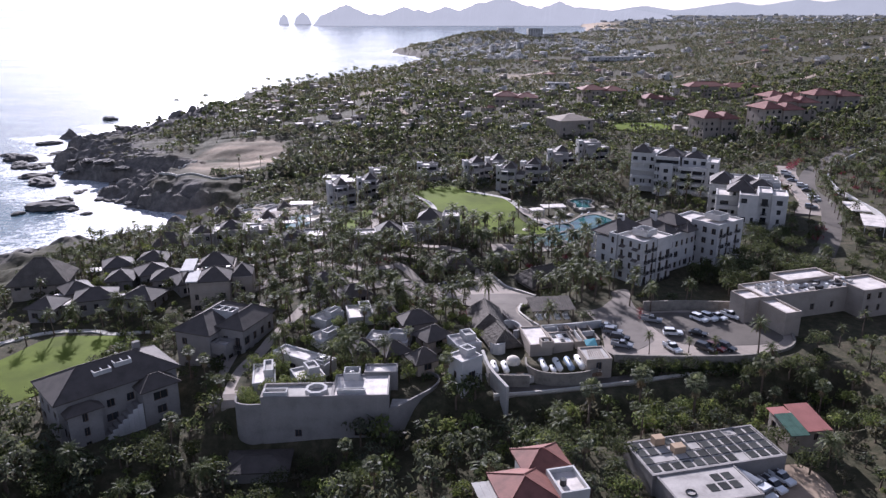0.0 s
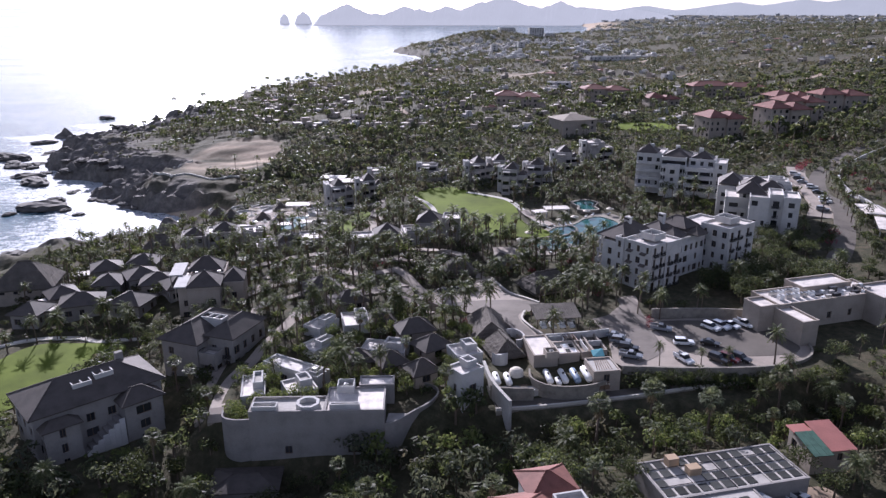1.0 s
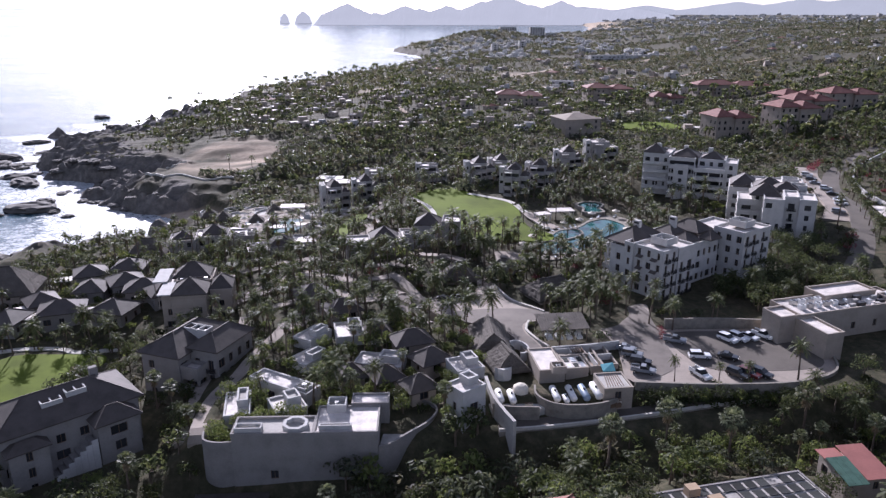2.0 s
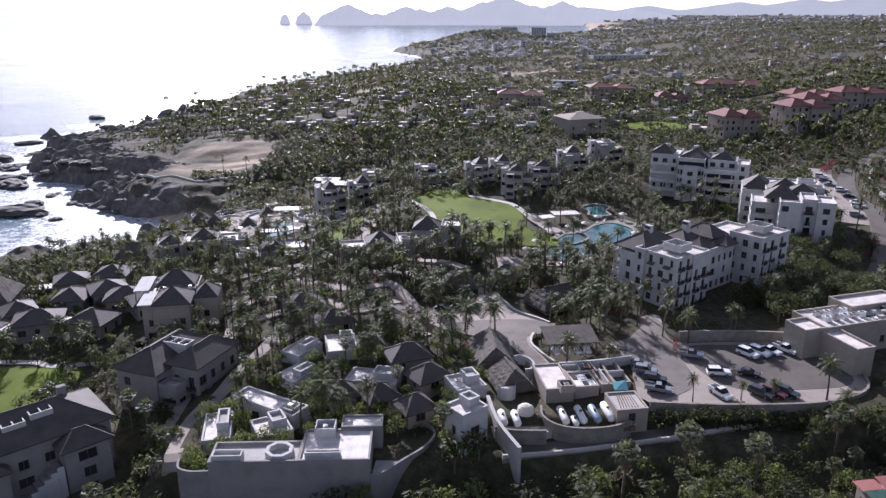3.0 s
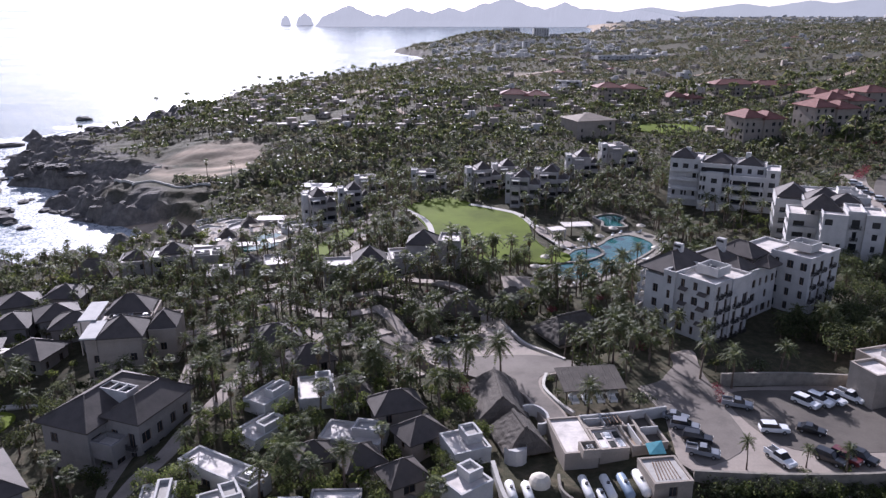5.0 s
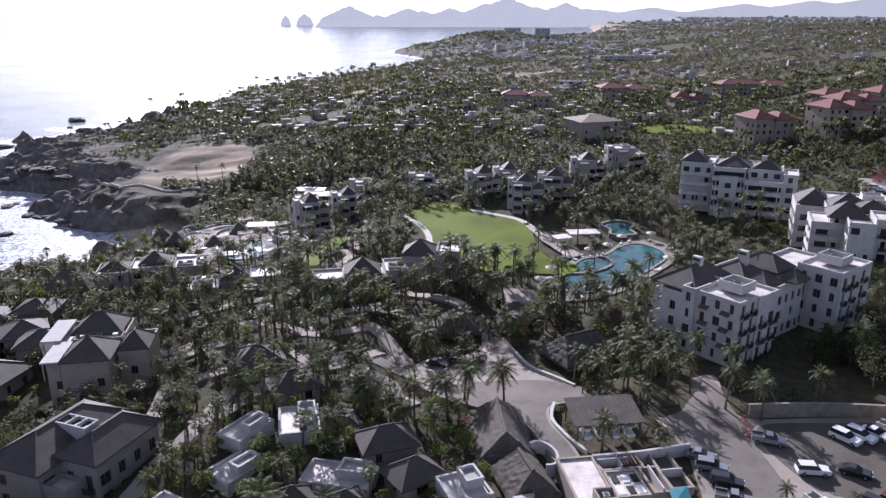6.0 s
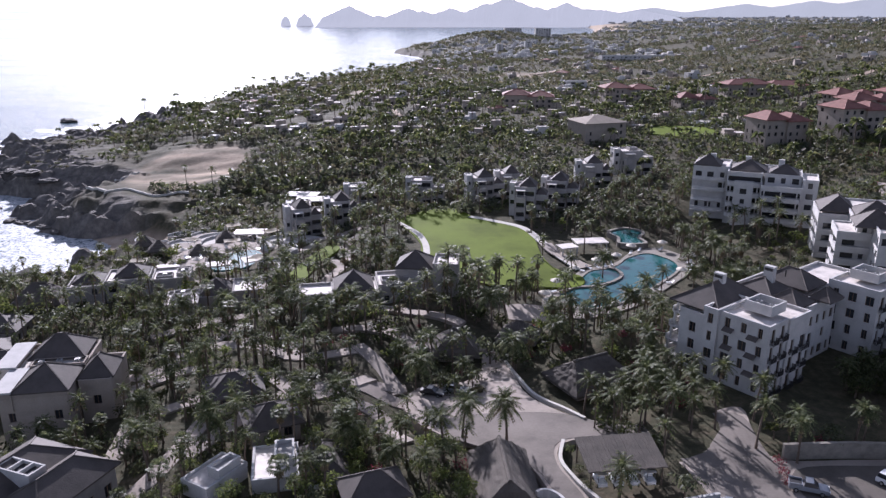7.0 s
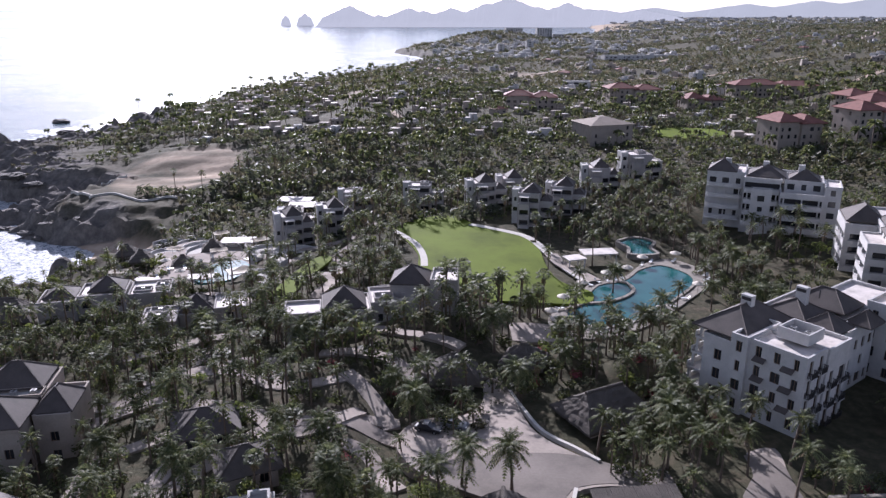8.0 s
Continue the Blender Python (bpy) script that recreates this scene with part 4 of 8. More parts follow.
for rx_, ry_, turn, w, d, h in ((142, 403, 14, 20, 15, 13.8), (172, 398, 14, 22, 15, 15.4), (192, 428, 10, 24, 14, 14), (110, 590, 6, 34, 16, 10), (150, 552, 8, 22, 14, 8), (196, 598, 4, 56, 16, 11), (38, 548, -4, 30, 14, 8), (224, 452, 10, 30, 14, 12), (205, 470, 12, 26, 14, 12)):
    zb = gz(rx_, ry_) - 0.5
    villa_row("cream hotel building with red clay tile roofs", rx_, ry_, zb, turn, ((0, 0, w * 0.5, d, h), (w * 0.5, -1.2, w * 0.5, d, h - 0.8)),
              ((-0.2, -0.2, w * 0.55, d, h + 0.4, 3.2, 1.0, RED_TILE), (w * 0.5, -1.4, w * 0.52, d, h - 0.4, 3.0, 1.0, RED_TILE)), (), (-1, w + 1, -2, d + 1), name="hotel_building", every=2.9, size=(1.3, 1.6), mat=STUCCO_TAN)

# walled villa group in the foreground, with flat white roofs
wv = building("walled_villa", "white walled villa with flat sunlit roofs and a tall blank wall", "villa", -34.3, 123.3, -12, 2, span=(-6, 34, -1, 11))
block(wv, 13.4, 0, 10.6, 8.6, 0, 11.9, mat=STUCCO_GREY_SHADE, sides="f", every=5.5, chance=1, size=(1.8, 1.7), storey=8, low=2.6, parapet=0.35)
block(wv, 0, 0.02, 13.397, 5.4, 0, 11.7, mat=STUCCO_GREY_SHADE, sides="f", every=12, chance=1, size=(1.3, 1.6), storey=8, low=2.6, parapet=0.5, deck=CONCRETE)
block(wv, 19, 8.603, 6.5, 3.6, 0, 12.3, sides="r", mat=STUCCO_GREY_SHADE, parapet=0.35)
roof_box(wv, 0.5, 0.4, 4.4, 1.8, 11.72, 1.2, units=0)
roof_box(wv, 14.2, 1.0, 5.4, 0.9, 11.92, 0.9, units=0)
roof_box(wv, 15.0, 6.6, 3.2, 3.0, 11.92, 1.5, units=1)
bm = bmesh.new()
rows = [[bm.verts.new((10.2 + r * math.cos(a), 2.6 + r * math.sin(a), z)) for a in (radians(45 * k + 22.5) for k in range(8))] for r, z in ((2.2, 11.72), (2.2, 12.6), (1.6, 12.6), (1.6, 11.72))]
for p, q in zip(rows, rows[1:]):
    for k in range(8):
        bm.faces.new([p[k], p[(k + 1) % 8], q[(k + 1) % 8], q[k]])
bmesh.ops.recalc_face_normals(bm, faces=bm.faces)
part("roof_lantern", bm, STUCCO, wv, "open octagonal roof lantern")
for pts, top in ((((24.0, 0.3), (26, 1.2), (29, 4.4), (32.4, 8.0), (34.0, 11.8), (32.6, 14.6), (29, 15.4), (26, 13.4)), 9.3), (((0, 0.3), (-2.6, 0.2), (-4.8, 1.2), (-5.4, 3.6)), 10.6)):
    bm = bmesh.new()
    ribbon(bm, curve_line([Vector((*p, 0)) for p in pts], 5), 0.35, -2.5, top)
    part("curved_wall", bm, STUCCO_GREY_SHADE, wv)
bm = bmesh.new()
slab(bm, smooth_ring([Vector(p).to_3d() for p in ((24.2, 0.8), (28.4, 4.6), (32.0, 8.2), (33.6, 11.8), (32.2, 14.2), (29, 15.0), (26, 12.8))], 4), 6.0, 8.2)
part("terrace", bm, CONCRETE, wv)
bm = bmesh.new()
box(bm, 19.6, 21.2, -3.0, -1.6, -1, 2.6)
part("utility_box", bm, WHITE_PAINT, wv)


gb = building("garage", "low garage with a dark tiled roof below the wall", "garage", -39.5, 115, -13.0, 4, span=(-1, 12, -1, 7))
block(gb, 0, 0, 11, 6.5, 0, 2.4, mat=STUCCO_GREY_SHADE, parapet=0.05)
roof(gb, 0, 0, 11, 6.5, 2.5, 1.3, 0.6)


def small_villa(x, y, z, rz, w, d, h, well=True, roofed=False, mat=None):
    v = building("villa", "small white villa with a sunlit flat roof among palms", "villa", x, y, z - 1.7, rz, "garden villas", (-w / 2, w / 2, -d / 2, d / 2))
    mat = mat or STUCCO
    block(v, -w / 2, -d / 2, w, d, 0, h, mat=mat, parapet=0.4, every=2.8)
    if well:
        block(v, -w / 2 + w * 0.5, -d / 2 + d * 0.35, w * 0.42, d * 0.55, h + 0.022, 1.0, mat=mat, parapet=0.5, sides="", deck=CONCRETE)
    if roofed:
        roof(v, w / 2 + 0.6, -d / 2 - 0.5, w * 0.9, d, h - 0.3, 2.6, 0.6)
        block(v, w / 2 + 0.6, -d / 2 - 0.5, w * 0.9, d, 0, h - 0.8, mat=mat, parapet=0.1)
    return v


for args in ((-27.6, 135.6, -3.6, 28, 5.6, 6, 4.0), (-36.4, 135.4, -4.0, 12, 4.4, 8.6, 4.4), (-27.0, 154.4, -3.6, -35, 5, 7, 4.0), (-27.4, 162.0, -3.0, -30, 4.6, 7, 5.1), (-12.2, 152.0, -2.8, -12, 9.5, 5.4, 3.7),
             (4.6, 147.4, -1.4, 22, 5.6, 6, 3.8), (4.4, 134.2, -3.0, 38, 5.2, 4.6, 8.0), (-20.0, 164.5, -2.6, 12, 6, 8, 4.5)):
    small_villa(*args, well=True, roofed=args[0] in (-20.0,))
# long narrow roof
lv = building("villa", "long white flat-roofed garden villa", "villa", -29.6, 143.2, -4.8, -30, "garden villas", (-7, 7, -2, 2))
block(lv, -7, -2, 14, 4, 0, 3.8, parapet=0.4)
roof_box(lv, 3.6, -1.4, 2.6, 2.6, 3.822, 0.8, units=1)
# slate-roofed cottages among the palms
for cx, cy, turn, w, d in ((-17.4, 146, 20, 4.5, 4), (-10.6, 145.2, 30, 5, 4.5), (-2.2, 151.5, 35, 6, 5), (-6.2, 157.6, 20, 7, 5), (-22.8, 174.6, 25, 7, 6), (-31, 184, 20, 8, 7), (-4.2, 141.5, 30, 5, 4.4)):
    cb = building("cottage", "low cottage with a grey hipped roof among palms", "cottage", cx, cy, gz(cx, cy), turn, "garden cottages", (-w / 2, w / 2, -d / 2, d / 2))
    block(cb, -w / 2, -d / 2, w, d, 0, 2.9, mat=STUCCO_TAN, parapet=0.05)
    roof(cb, -w / 2, -d / 2, w, d, 3.0, 2.3, 0.7)


def thatch_roof(parent, x0, y0, w, d, z, rise, name="thatch_roof", gable=0.0):
    """Thick thatch with an uneven fringe: courses of reed laid from the eaves to the ridge."""
    rng = random.Random(int(x0 * 31 + y0 * 17 + w * 7))
    bm = bmesh.new()
    long_x = w >= d
    half = min(w, d) / 2
    rows, n = [], 9
    per = 44
    for r in range(n):
        t = r / (n - 1)
        inset = half * t * (1 - 0.10 * math.sin(math.pi * t))
        xa, xb = x0 + inset, x0 + w - inset
        ya, yb = y0 + inset, y0 + d - inset
        if gable:
            if long_x:
                xa, xb = x0 + inset * (1 - gable), x0 + w - inset * (1 - gable)
            else:
                ya, yb = y0 + inset * (1 - gable), y0 + d - inset * (1 - gable)
        ring = []
        for k in range(per):
            q = k / per * 4
            s, f = int(q), q - int(q)
            px, py = ((xa + (xb - xa) * f, ya), (xb, ya + (yb - ya) * f), (xb - (xb - xa) * f, yb), (xa, yb - (yb - ya) * f))[s]
            jag = rng.uniform(-0.10, 0.10) if r else rng.uniform(-0.3, 0.12)
            step = 0.10 * (r % 2)
            ring.append(bm.verts.new((px + rng.uniform(-0.07, 0.07), py + rng.uniform(-0.07, 0.07), z + rise * t + jag * 0.6 + step)))
        rows.append(ring)
    for a, b in zip(rows, rows[1:]):
        for k in range(per):
            bm.faces.new([a[k], a[(k + 1) % per], b[(k + 1) % per], b[k]])
    under = [bm.verts.new((v.co.x * 1.0, v.co.y * 1.0, v.co.z - 0.4)) for v in rows[0]]
    for k in range(per):
        bm.faces.new([under[k], under[(k + 1) % per], rows[0][(k + 1) % per], rows[0][k]])
    bm.faces.new(under[::-1])
    ob = part(name, bm, THATCH, parent, "thick grey weathered thatch")
    bm = bmesh.new()
    cx, cy = x0 + w / 2, y0 + d / 2
    ext = (max(w, d) - 2 * half * (1 - gable)) / 2 + 0.3
    p, q = ((cx - ext, cy, z + rise), (cx + ext, cy, z + rise)) if long_x else ((cx, cy - ext, z + rise), (cx, cy + ext, z + rise))
    tube(bm, p, q, 0.3, 0.3, 7)
    part("ridge_cap", bm, THATCH, parent)
    return ob


def palapa(x, y, z, rz, w, d, eave, rise, walls=True, gable=0.0, label="large open hall under a grey thatched roof"):
    p = building("palapa", label, "thatched hall", x, y, z, rz, "", (-w / 2, w / 2, -d / 2, d / 2))
    thatch_roof(p, -w / 2, -d / 2, w, d, eave, rise, gable=gable)
    if walls:
        block(p, -w / 2 + 1.2, -d / 2 + 1.2, w - 2.4, d - 2.4, 0, eave + 0.2, mat=STUCCO_TAN, parapet=0.02, frames=False)
    else:
        for qx in (-w / 2 + 0.9, 0, w / 2 - 0.9):
            for qy in (-d / 2 + 0.9, d / 2 - 0.9):
                bm = bmesh.new()
                tube(bm, (qx, qy, -0.5), (qx, qy, eave + 0.4), 0.17, 0.14, 7)
                part("post", bm, TRUNK, p)
    return p


palapa(10.4, 162.0, -1.5, 4, 8.6, 13.5, 0.9, 3.3, gable=0.55, label="thatched gatehouse hall with a steep grey ridge")
pf = palapa(12.8, 150.6, -1.8, 16, 7.2, 8.4, 1.2, 3.3, gable=0.5, label="thatched lodge with a white walled balcony")
bm = bmesh.new()
for k in range(5):
    a0, a1 = radians(180 + 36 * k), radians(216 + 36 * k)
    v = [bm.verts.new((-2.2 + r * math.cos(a), -4.2 + r * math.sin(a), zz)) for zz in (-1, 2.9) for a, r in ((a0, 1.7), (a1, 1.7))]
    bm.faces.new([v[0], v[1], v[3], v[2]])
slab(bm, [(-2.2 + 1.65 * math.cos(radians(t)), -4.2 + 1.65 * math.sin(radians(t))) for t in range(180, 361, 20)], 2.0, 2.4)
part("balcony", bm, STUCCO, pf, "curved white balcony")
bm = bmesh.new()
ribbon(bm, [Vector((4.0 + 1.9 * math.cos(radians(t)), 3.6 + 3.0 * math.sin(radians(t)), 1.2)) for t in range(-110, 120, 15)], 0.35, -0.5, 1.5)
part("garden_wall", bm, STUCCO, pf)
palapa(27.4, 193.4, -3.1, 28, 13, 10, 1.4, 3.6, gable=0.35, label="round-cornered thatched hall beside the drive")
palapa(4.4, 206.0, -3.5, 2, 9, 8.4, 1.3, 3.9, label="square thatched pavilion with a steep roof")
palapa(17.0, 211, -3.4, -20, 8, 7, 1.6, 2.8, walls=False, label="open thatched shelter over a terrace")
palapa(-120, 208.5, -9.5, 12, 17, 14, 2.6, 6.2, label="big thatched restaurant roof on the rocks by the sea")
palapa(-131, 217, gz(-131, 217), 10, 9, 9, 2.2, 3.6, walls=False, label="thatched shelter on the rocks by the sea")
palapa(-94, 243, gz(-94, 243) , 8, 12, 9, 2.4, 4.2, walls=False, label="thatched shelter above the surf")
for px_, py_ in ((-78, 270), (-70, 285), (-84, 291), (-62, 276), (-66, 299), (-92, 300)):
    palapa(px_, py_, gz(px_, py_), 15, 6.5, 6, 2.2, 2.6, walls=False, label="small thatched beach shelter among loungers")
# flat-roofed pavilions in the beach club and by the pool
for px_, py_, w, d, turn in ((-57, 262, 7, 4, 12), (-50, 268, 5, 5, 30), (-71, 262, 6, 4, -8), (42, 273, 9, 5, 8), (35, 268, 5, 4, 20), (-60, 305, 10, 6, 5), (-45, 345, 16, 8, 6), (-52, 352, 12, 7, -4)):
    pv = building("pavilion", "flat white pavilion roof on posts", "pavilion", px_, py_, gz(px_, py_), turn, "white pavilions", (-w / 2, w / 2, -d / 2, d / 2))
    bm = bmesh.new()
    box(bm, -w / 2, w / 2, -d / 2, d / 2, 2.6, 2.9)
    part("roof_slab", bm, MEMBRANE, pv)
    for qx in (-w / 2 + 0.3, w / 2 - 0.5):
        for qy in (-d / 2 + 0.3, d / 2 - 0.5):
            bm = bmesh.new()
            box(bm, qx, qx + 0.22, qy, qy + 0.22, -0.6, 2.597)
            part("post", bm, STUCCO, pv)

# curved terraces of the beach club
for cx, cy, r0, r1, a0, a1, up in ((-70, 268, 3, 6, 150, 330, 0.9), (-66, 300, 4, 8, 10, 200, 0.7), (-50, 300, 3, 6.5, 180, 370, 1.0), (-84, 300, 3, 6, 120, 300, 0.7), (-44, 262, 2.5, 5.5, -60, 130, 1.0), (-76, 312, 3, 6, 0, 170, 0.6), (-58, 318, 3, 6, 160, 340, 0.8), (-90, 284, 3, 5.5, 200, 380, 0.6), (-72, 306, 3, 5.5, 20, 190, 0.9), (-64, 309, 2.5, 5, 200, 350, 1.1), (-80, 300, 2.4, 4.8, 60, 240, 1.0), (-46, 280, 3, 6, -70, 80, 1.4), (-48, 292, 2.5, 5.5, 90, 250, 1.3), (-92, 308, 3, 6, 160, 330, 0.8), (-86, 316, 3, 6, 20, 160, 0.8), (-40, 290, 3, 6.5, 30, 170, 0.8)):
    tz = gz(cx, cy)
    tt = thing("terrace", "pale curved terrace with a low white wall", "terrace", pose(cx, cy, tz), "beach club terraces")
    bm = bmesh.new()
    ang = [radians(a0 + (a1 - a0) * k / 14) for k in range(15)]
    slab(bm, [(r1 * math.cos(t), r1 * math.sin(t)) for t in ang] + [(r0 * math.cos(t), r0 * math.sin(t)) for t in ang[::-1]], -1.5, up)
    part("paving", bm, KERB, tt)
    bm = bmesh.new()
    ribbon(bm, [Vector((r1 * math.cos(t), r1 * math.sin(t), 0)) for t in ang], 0.3, -1.5, up + 0.7)
    part("wall", bm, STUCCO, tt)

# white steps down to the beach
for cx, cy, turn in ((-92, 300, 150), (-80, 322, 170), (-46, 272, 100), (-97, 312, 160)):
    st = thing("steps", "pale stone garden steps of the beach club", "steps", pose(cx, cy, gz(cx, cy), 0, 0, turn), "beach club steps")
    for k in range(8):
        bm = bmesh.new()
        box(bm, -1.6, 1.6, -0.4 * k - 0.4, -0.4 * k + 0.002, -2.0, 0.9 - 0.17 * k)
        part("step", bm, KERB, st)
# shade sails between white posts
for cx, cy, turn in ((-62, 292, 20), (-76, 296, -15), (-52, 300, 40), (-84, 276, 10), (-47, 263, 70), (-68, 314, 30)):
    sl = thing("shade_sail", "cream shade sail stretched between posts", "shade sail", pose(cx, cy, gz(cx, cy) + 0.6, 0, 0, turn), "shade sails")
    bm = bmesh.new()
    n = 6
    grid = [[bm.verts.new((-2.4 + 4.8 * i / n, -1.8 + 3.6 * j / n, 2.9 - 0.55 * math.sin(math.pi * i / n) * math.sin(math.pi * j / n))) for i in range(n + 1)] for j in range(n + 1)]
    for j in range(n):
        for i in range(n):
            bm.faces.new([grid[j][i], grid[j][i + 1], grid[j + 1][i + 1], grid[j + 1][i]])
    bmesh.ops.solidify(bm, geom=bm.faces[:], thickness=0.03)
    part("canvas", bm, CANVAS, sl)
    for qx in (-2.4, 2.4):
        for qy in (-1.8, 1.8):
            bm = bmesh.new()
            tube(bm, (qx * 1.03, qy * 1.03, -1.5), (qx, qy, 3.0), 0.07, 0.05, 6)
            part("post", bm, WHITE_PAINT, sl)

# ---- paved ground, lawns and pools ----


def flat(name, label, category, pts, z, mat, thick=0.5, n=5):
    bm = bmesh.new()
    slab(bm, smooth_ring([Vector((*p, 0)) for p in pts], n), z - thick, z)
    return tagged(new(name, mesh_of(name, bm, mat)), label, category, "", "structure")


LAWN_EDGE = ((5, 316), (13, 303), (22, 297), (27.5, 284), (28, 268), (30, 256), (36, 249), (33, 242), (20, 243), (11, 245), (5, 256), (-3.5, 266), (-4.5, 276), (-8, 288), (-12.5, 300), (-6, 312))
flat("lawn", "bright green mown lawn with a curved edge", "lawn", LAWN_EDGE, -3.5, LAWN)
flat("lawn", "green lawn in the shade of villas", "lawn", ((-107, 161), (-101, 174), (-90, 175.5), (-79, 175), (-78, 168), (-83, 158), (-88, 146), (-97, 138), (-110, 138), (-114, 150)), -11.0, LAWN)
flat("lawn", "strip of green lawn between villas", "lawn", ((-33, 246), (-30, 262), (-27, 275), (-31, 276), (-35, 262), (-37, 248)), -4.2, LAWN)
flat("lawn", "green golf lawn between far trees", "lawn", ((102, 462), (121, 474), (140, 466), (136, 446), (117, 438), (104, 448)), gz(120, 456) + 0.9, LAWN, 3)
keep_off(9, 280, 17, 30)
keep_off(22, 252, 12, 9)
keep_off(-95, 158, 12, 16)
keep_off(121, 456, 17, 15)
keep_off(-32, 262, 3, 13)
keep_off(-190, 396, 70, 42)   # bare rocky headland
keep_off(-116, 416, 25, 36)
keep_off(-112, 360, 14, 14)
keep_off(-105, 318, 15, 14)


def drive_fall(x, y):
    """How far the drive has sunk below the car park at that place."""
    return -3.3 * float(np.clip((y - 162) / 40, 0, 1)) * float(np.clip((46 - x) / 14, 0, 1))


def sloped(ob):
    """Lays a flat sheet on the falling drive: cut across where the slope changes, then let down."""
    bm = bmesh.new()
    bm.from_mesh(ob.data)
    for co, no in (((0, 162, 0), (0, 1, 0)), ((0, 172, 0), (0, 1, 0)), ((0, 182, 0), (0, 1, 0)), ((0, 192, 0), (0, 1, 0)), ((32, 0, 0), (1, 0, 0)), ((39, 0, 0), (1, 0, 0)), ((46, 0, 0), (1, 0, 0))):
        bmesh.ops.bisect_plane(bm, geom=bm.verts[:] + bm.edges[:] + bm.faces[:], plane_co=co, plane_no=no)
    for v in bm.verts:
        v.co.z += drive_fall(v.co.x, v.co.y)
    bm.to_mesh(ob.data)
    bm.free()
    return ob


def path(name, label, pts, width, z, mat, n=6):
    bm = bmesh.new()
    ribbon(bm, curve_line([Vector((*p, 0)) for p in pts], n), width, z - 0.3, z)
    return tagged(new(name, mesh_of(name, bm, mat)), label, "path", "", "structure")


path("path", "pale curving path along the lawn", ((-15, 303), (-9.5, 294), (-5.5, 286), (-3.2, 276), (-2.6, 267)), 1.8, -3.46, KERB)
path("path", "pale curving path along the lawn", ((10, 306), (17, 301), (25.6, 293), (29.5, 279), (32, 268), (36, 256)), 2.2, -3.45, KERB)
path("path", "pale garden path", ((-115, 168), (-104, 177), (-92, 178.5), (-86, 176.5), (-78, 178), (-72, 178)), 1.7, -10.9, KERB)
lane_z = 0.14
for pts, zz in ((((-42, 128), (-43, 140), (-40, 152), (-36, 166), (-34, 178)), -2.5), (((-34, 168), (-24, 186), (-14, 190), (-4, 192)), -1.3), (((-46, 205), (-34, 206), (-24, 200), (-12, 204)), -3.2), (((-62, 205), (-54, 200), (-46, 206), (-40, 222)), -5.0),
                (((-52, 210), (-41, 207), (-33, 214), (-26, 210), (-25, 199)), 0), (((-16, 191), (-10, 189), (-5, 187), (-2, 186)), 0), (((-14, 184), (-8, 182), (-6, 177), (-3, 172)), 0), (((-36, 194), (-27, 192), (-21, 186), (-16, 187), (-10, 193)), 0), (((-14, 205), (-9, 198), (-5, 190)), 0), (((-58, 190), (-50, 196), (-40, 197)), 0), (((-46, 132), (-47, 150), (-45, 166), (-47, 182)), 0), (((-47, 182), (-38, 184), (-30, 188)), 0), (((-20, 214), (-8, 212), (-2, 206)), 0), (((-28, 222), (-14, 224), (-4, 220), (6, 214)), 0), (((-2, 210), (4, 206), (10, 208)), 0), (((-58, 218), (-48, 224), (-38, 228)), 0), (((-40, 240), (-42, 252), (-39, 264), (-41, 276), (-36, 288)), 0), (((-26, 244), (-24, 256), (-23, 270), (-27, 282), (-22, 292)), 0), (((-41, 262), (-34, 258), (-28, 262), (-24, 258)), 0), (((-88, 252), (-78, 256), (-68, 253), (-58, 256), (-46, 252)), 0), (((-46, 300), (-38, 294), (-28, 296), (-18, 306)), 0), (((-96, 288), (-90, 296), (-88, 306), (-92, 316)), 0)):
    pl = curve_line([Vector((*p, 0)) for p in pts], 6)
    bm = bmesh.new()
    lane_z += 0.025
    ribbon(bm, [Vector((p.x, p.y, gz(p.x, p.y))) for p in pl], 2.7, -0.4 - lane_z, lane_z)
    tagged(new("path", mesh_of("path", bm, PLAZA)), "pale garden path between palms", "path", "", "structure")
    for p in pl[::3]:
        keep_off(p.x, p.y, 2.3, 2.3)

POOL_EDGE = ((28.2, 236.5), (30.6, 242), (34.4, 247.6), (38.6, 254.6), (43.4, 256.6), (47, 260), (51, 265.8), (57.4, 269.2), (62.2, 262), (61, 255), (54.4, 246.2), (46, 236.4), (40, 231.8), (34, 229.4), (30, 231))
ring_in = [Vector((*p, 0)) for p in POOL_EDGE]
ring_c = sum(ring_in, Vector()) / len(ring_in)
flat("pavement", "pale stone pool deck", "pool deck", [tuple((ring_c + (p - ring_c) * 1.26).to_2d()) for p in ring_in], -4.0, STONE)
flat("water", "turquoise pool water", "pool", POOL_EDGE, -3.93, POOL, 0.05)
bm = bmesh.new()
edge = smooth_ring(ring_in, 5)
ribbon(bm, edge + edge[:1], 0.7, -4.2, -3.75)
tagged(new("kerb", mesh_of("kerb", bm, STONE)), "stone coping round the pool", "pool edge", "", "structure")
keep_off(46, 256, 18, 32)
keep_off(34, 236, 9, 8)
keep_off(-107, 333, 16, 20)
flat("water", "pale blue beach club pool", "pool", ((-60, 268), (-53, 270), (-50, 279), (-54, 286), (-61, 282), (-63, 274)), gz(-56, 277) + 1.0, POOL, 2)
flat("pavement", "pale terrace of the beach club", "terrace", ((-66, 258), (-50, 258), (-40, 268), (-42, 288), (-56, 296), (-72, 292), (-76, 274)), gz(-58, 275) + 0.8, PLAZA, 3)
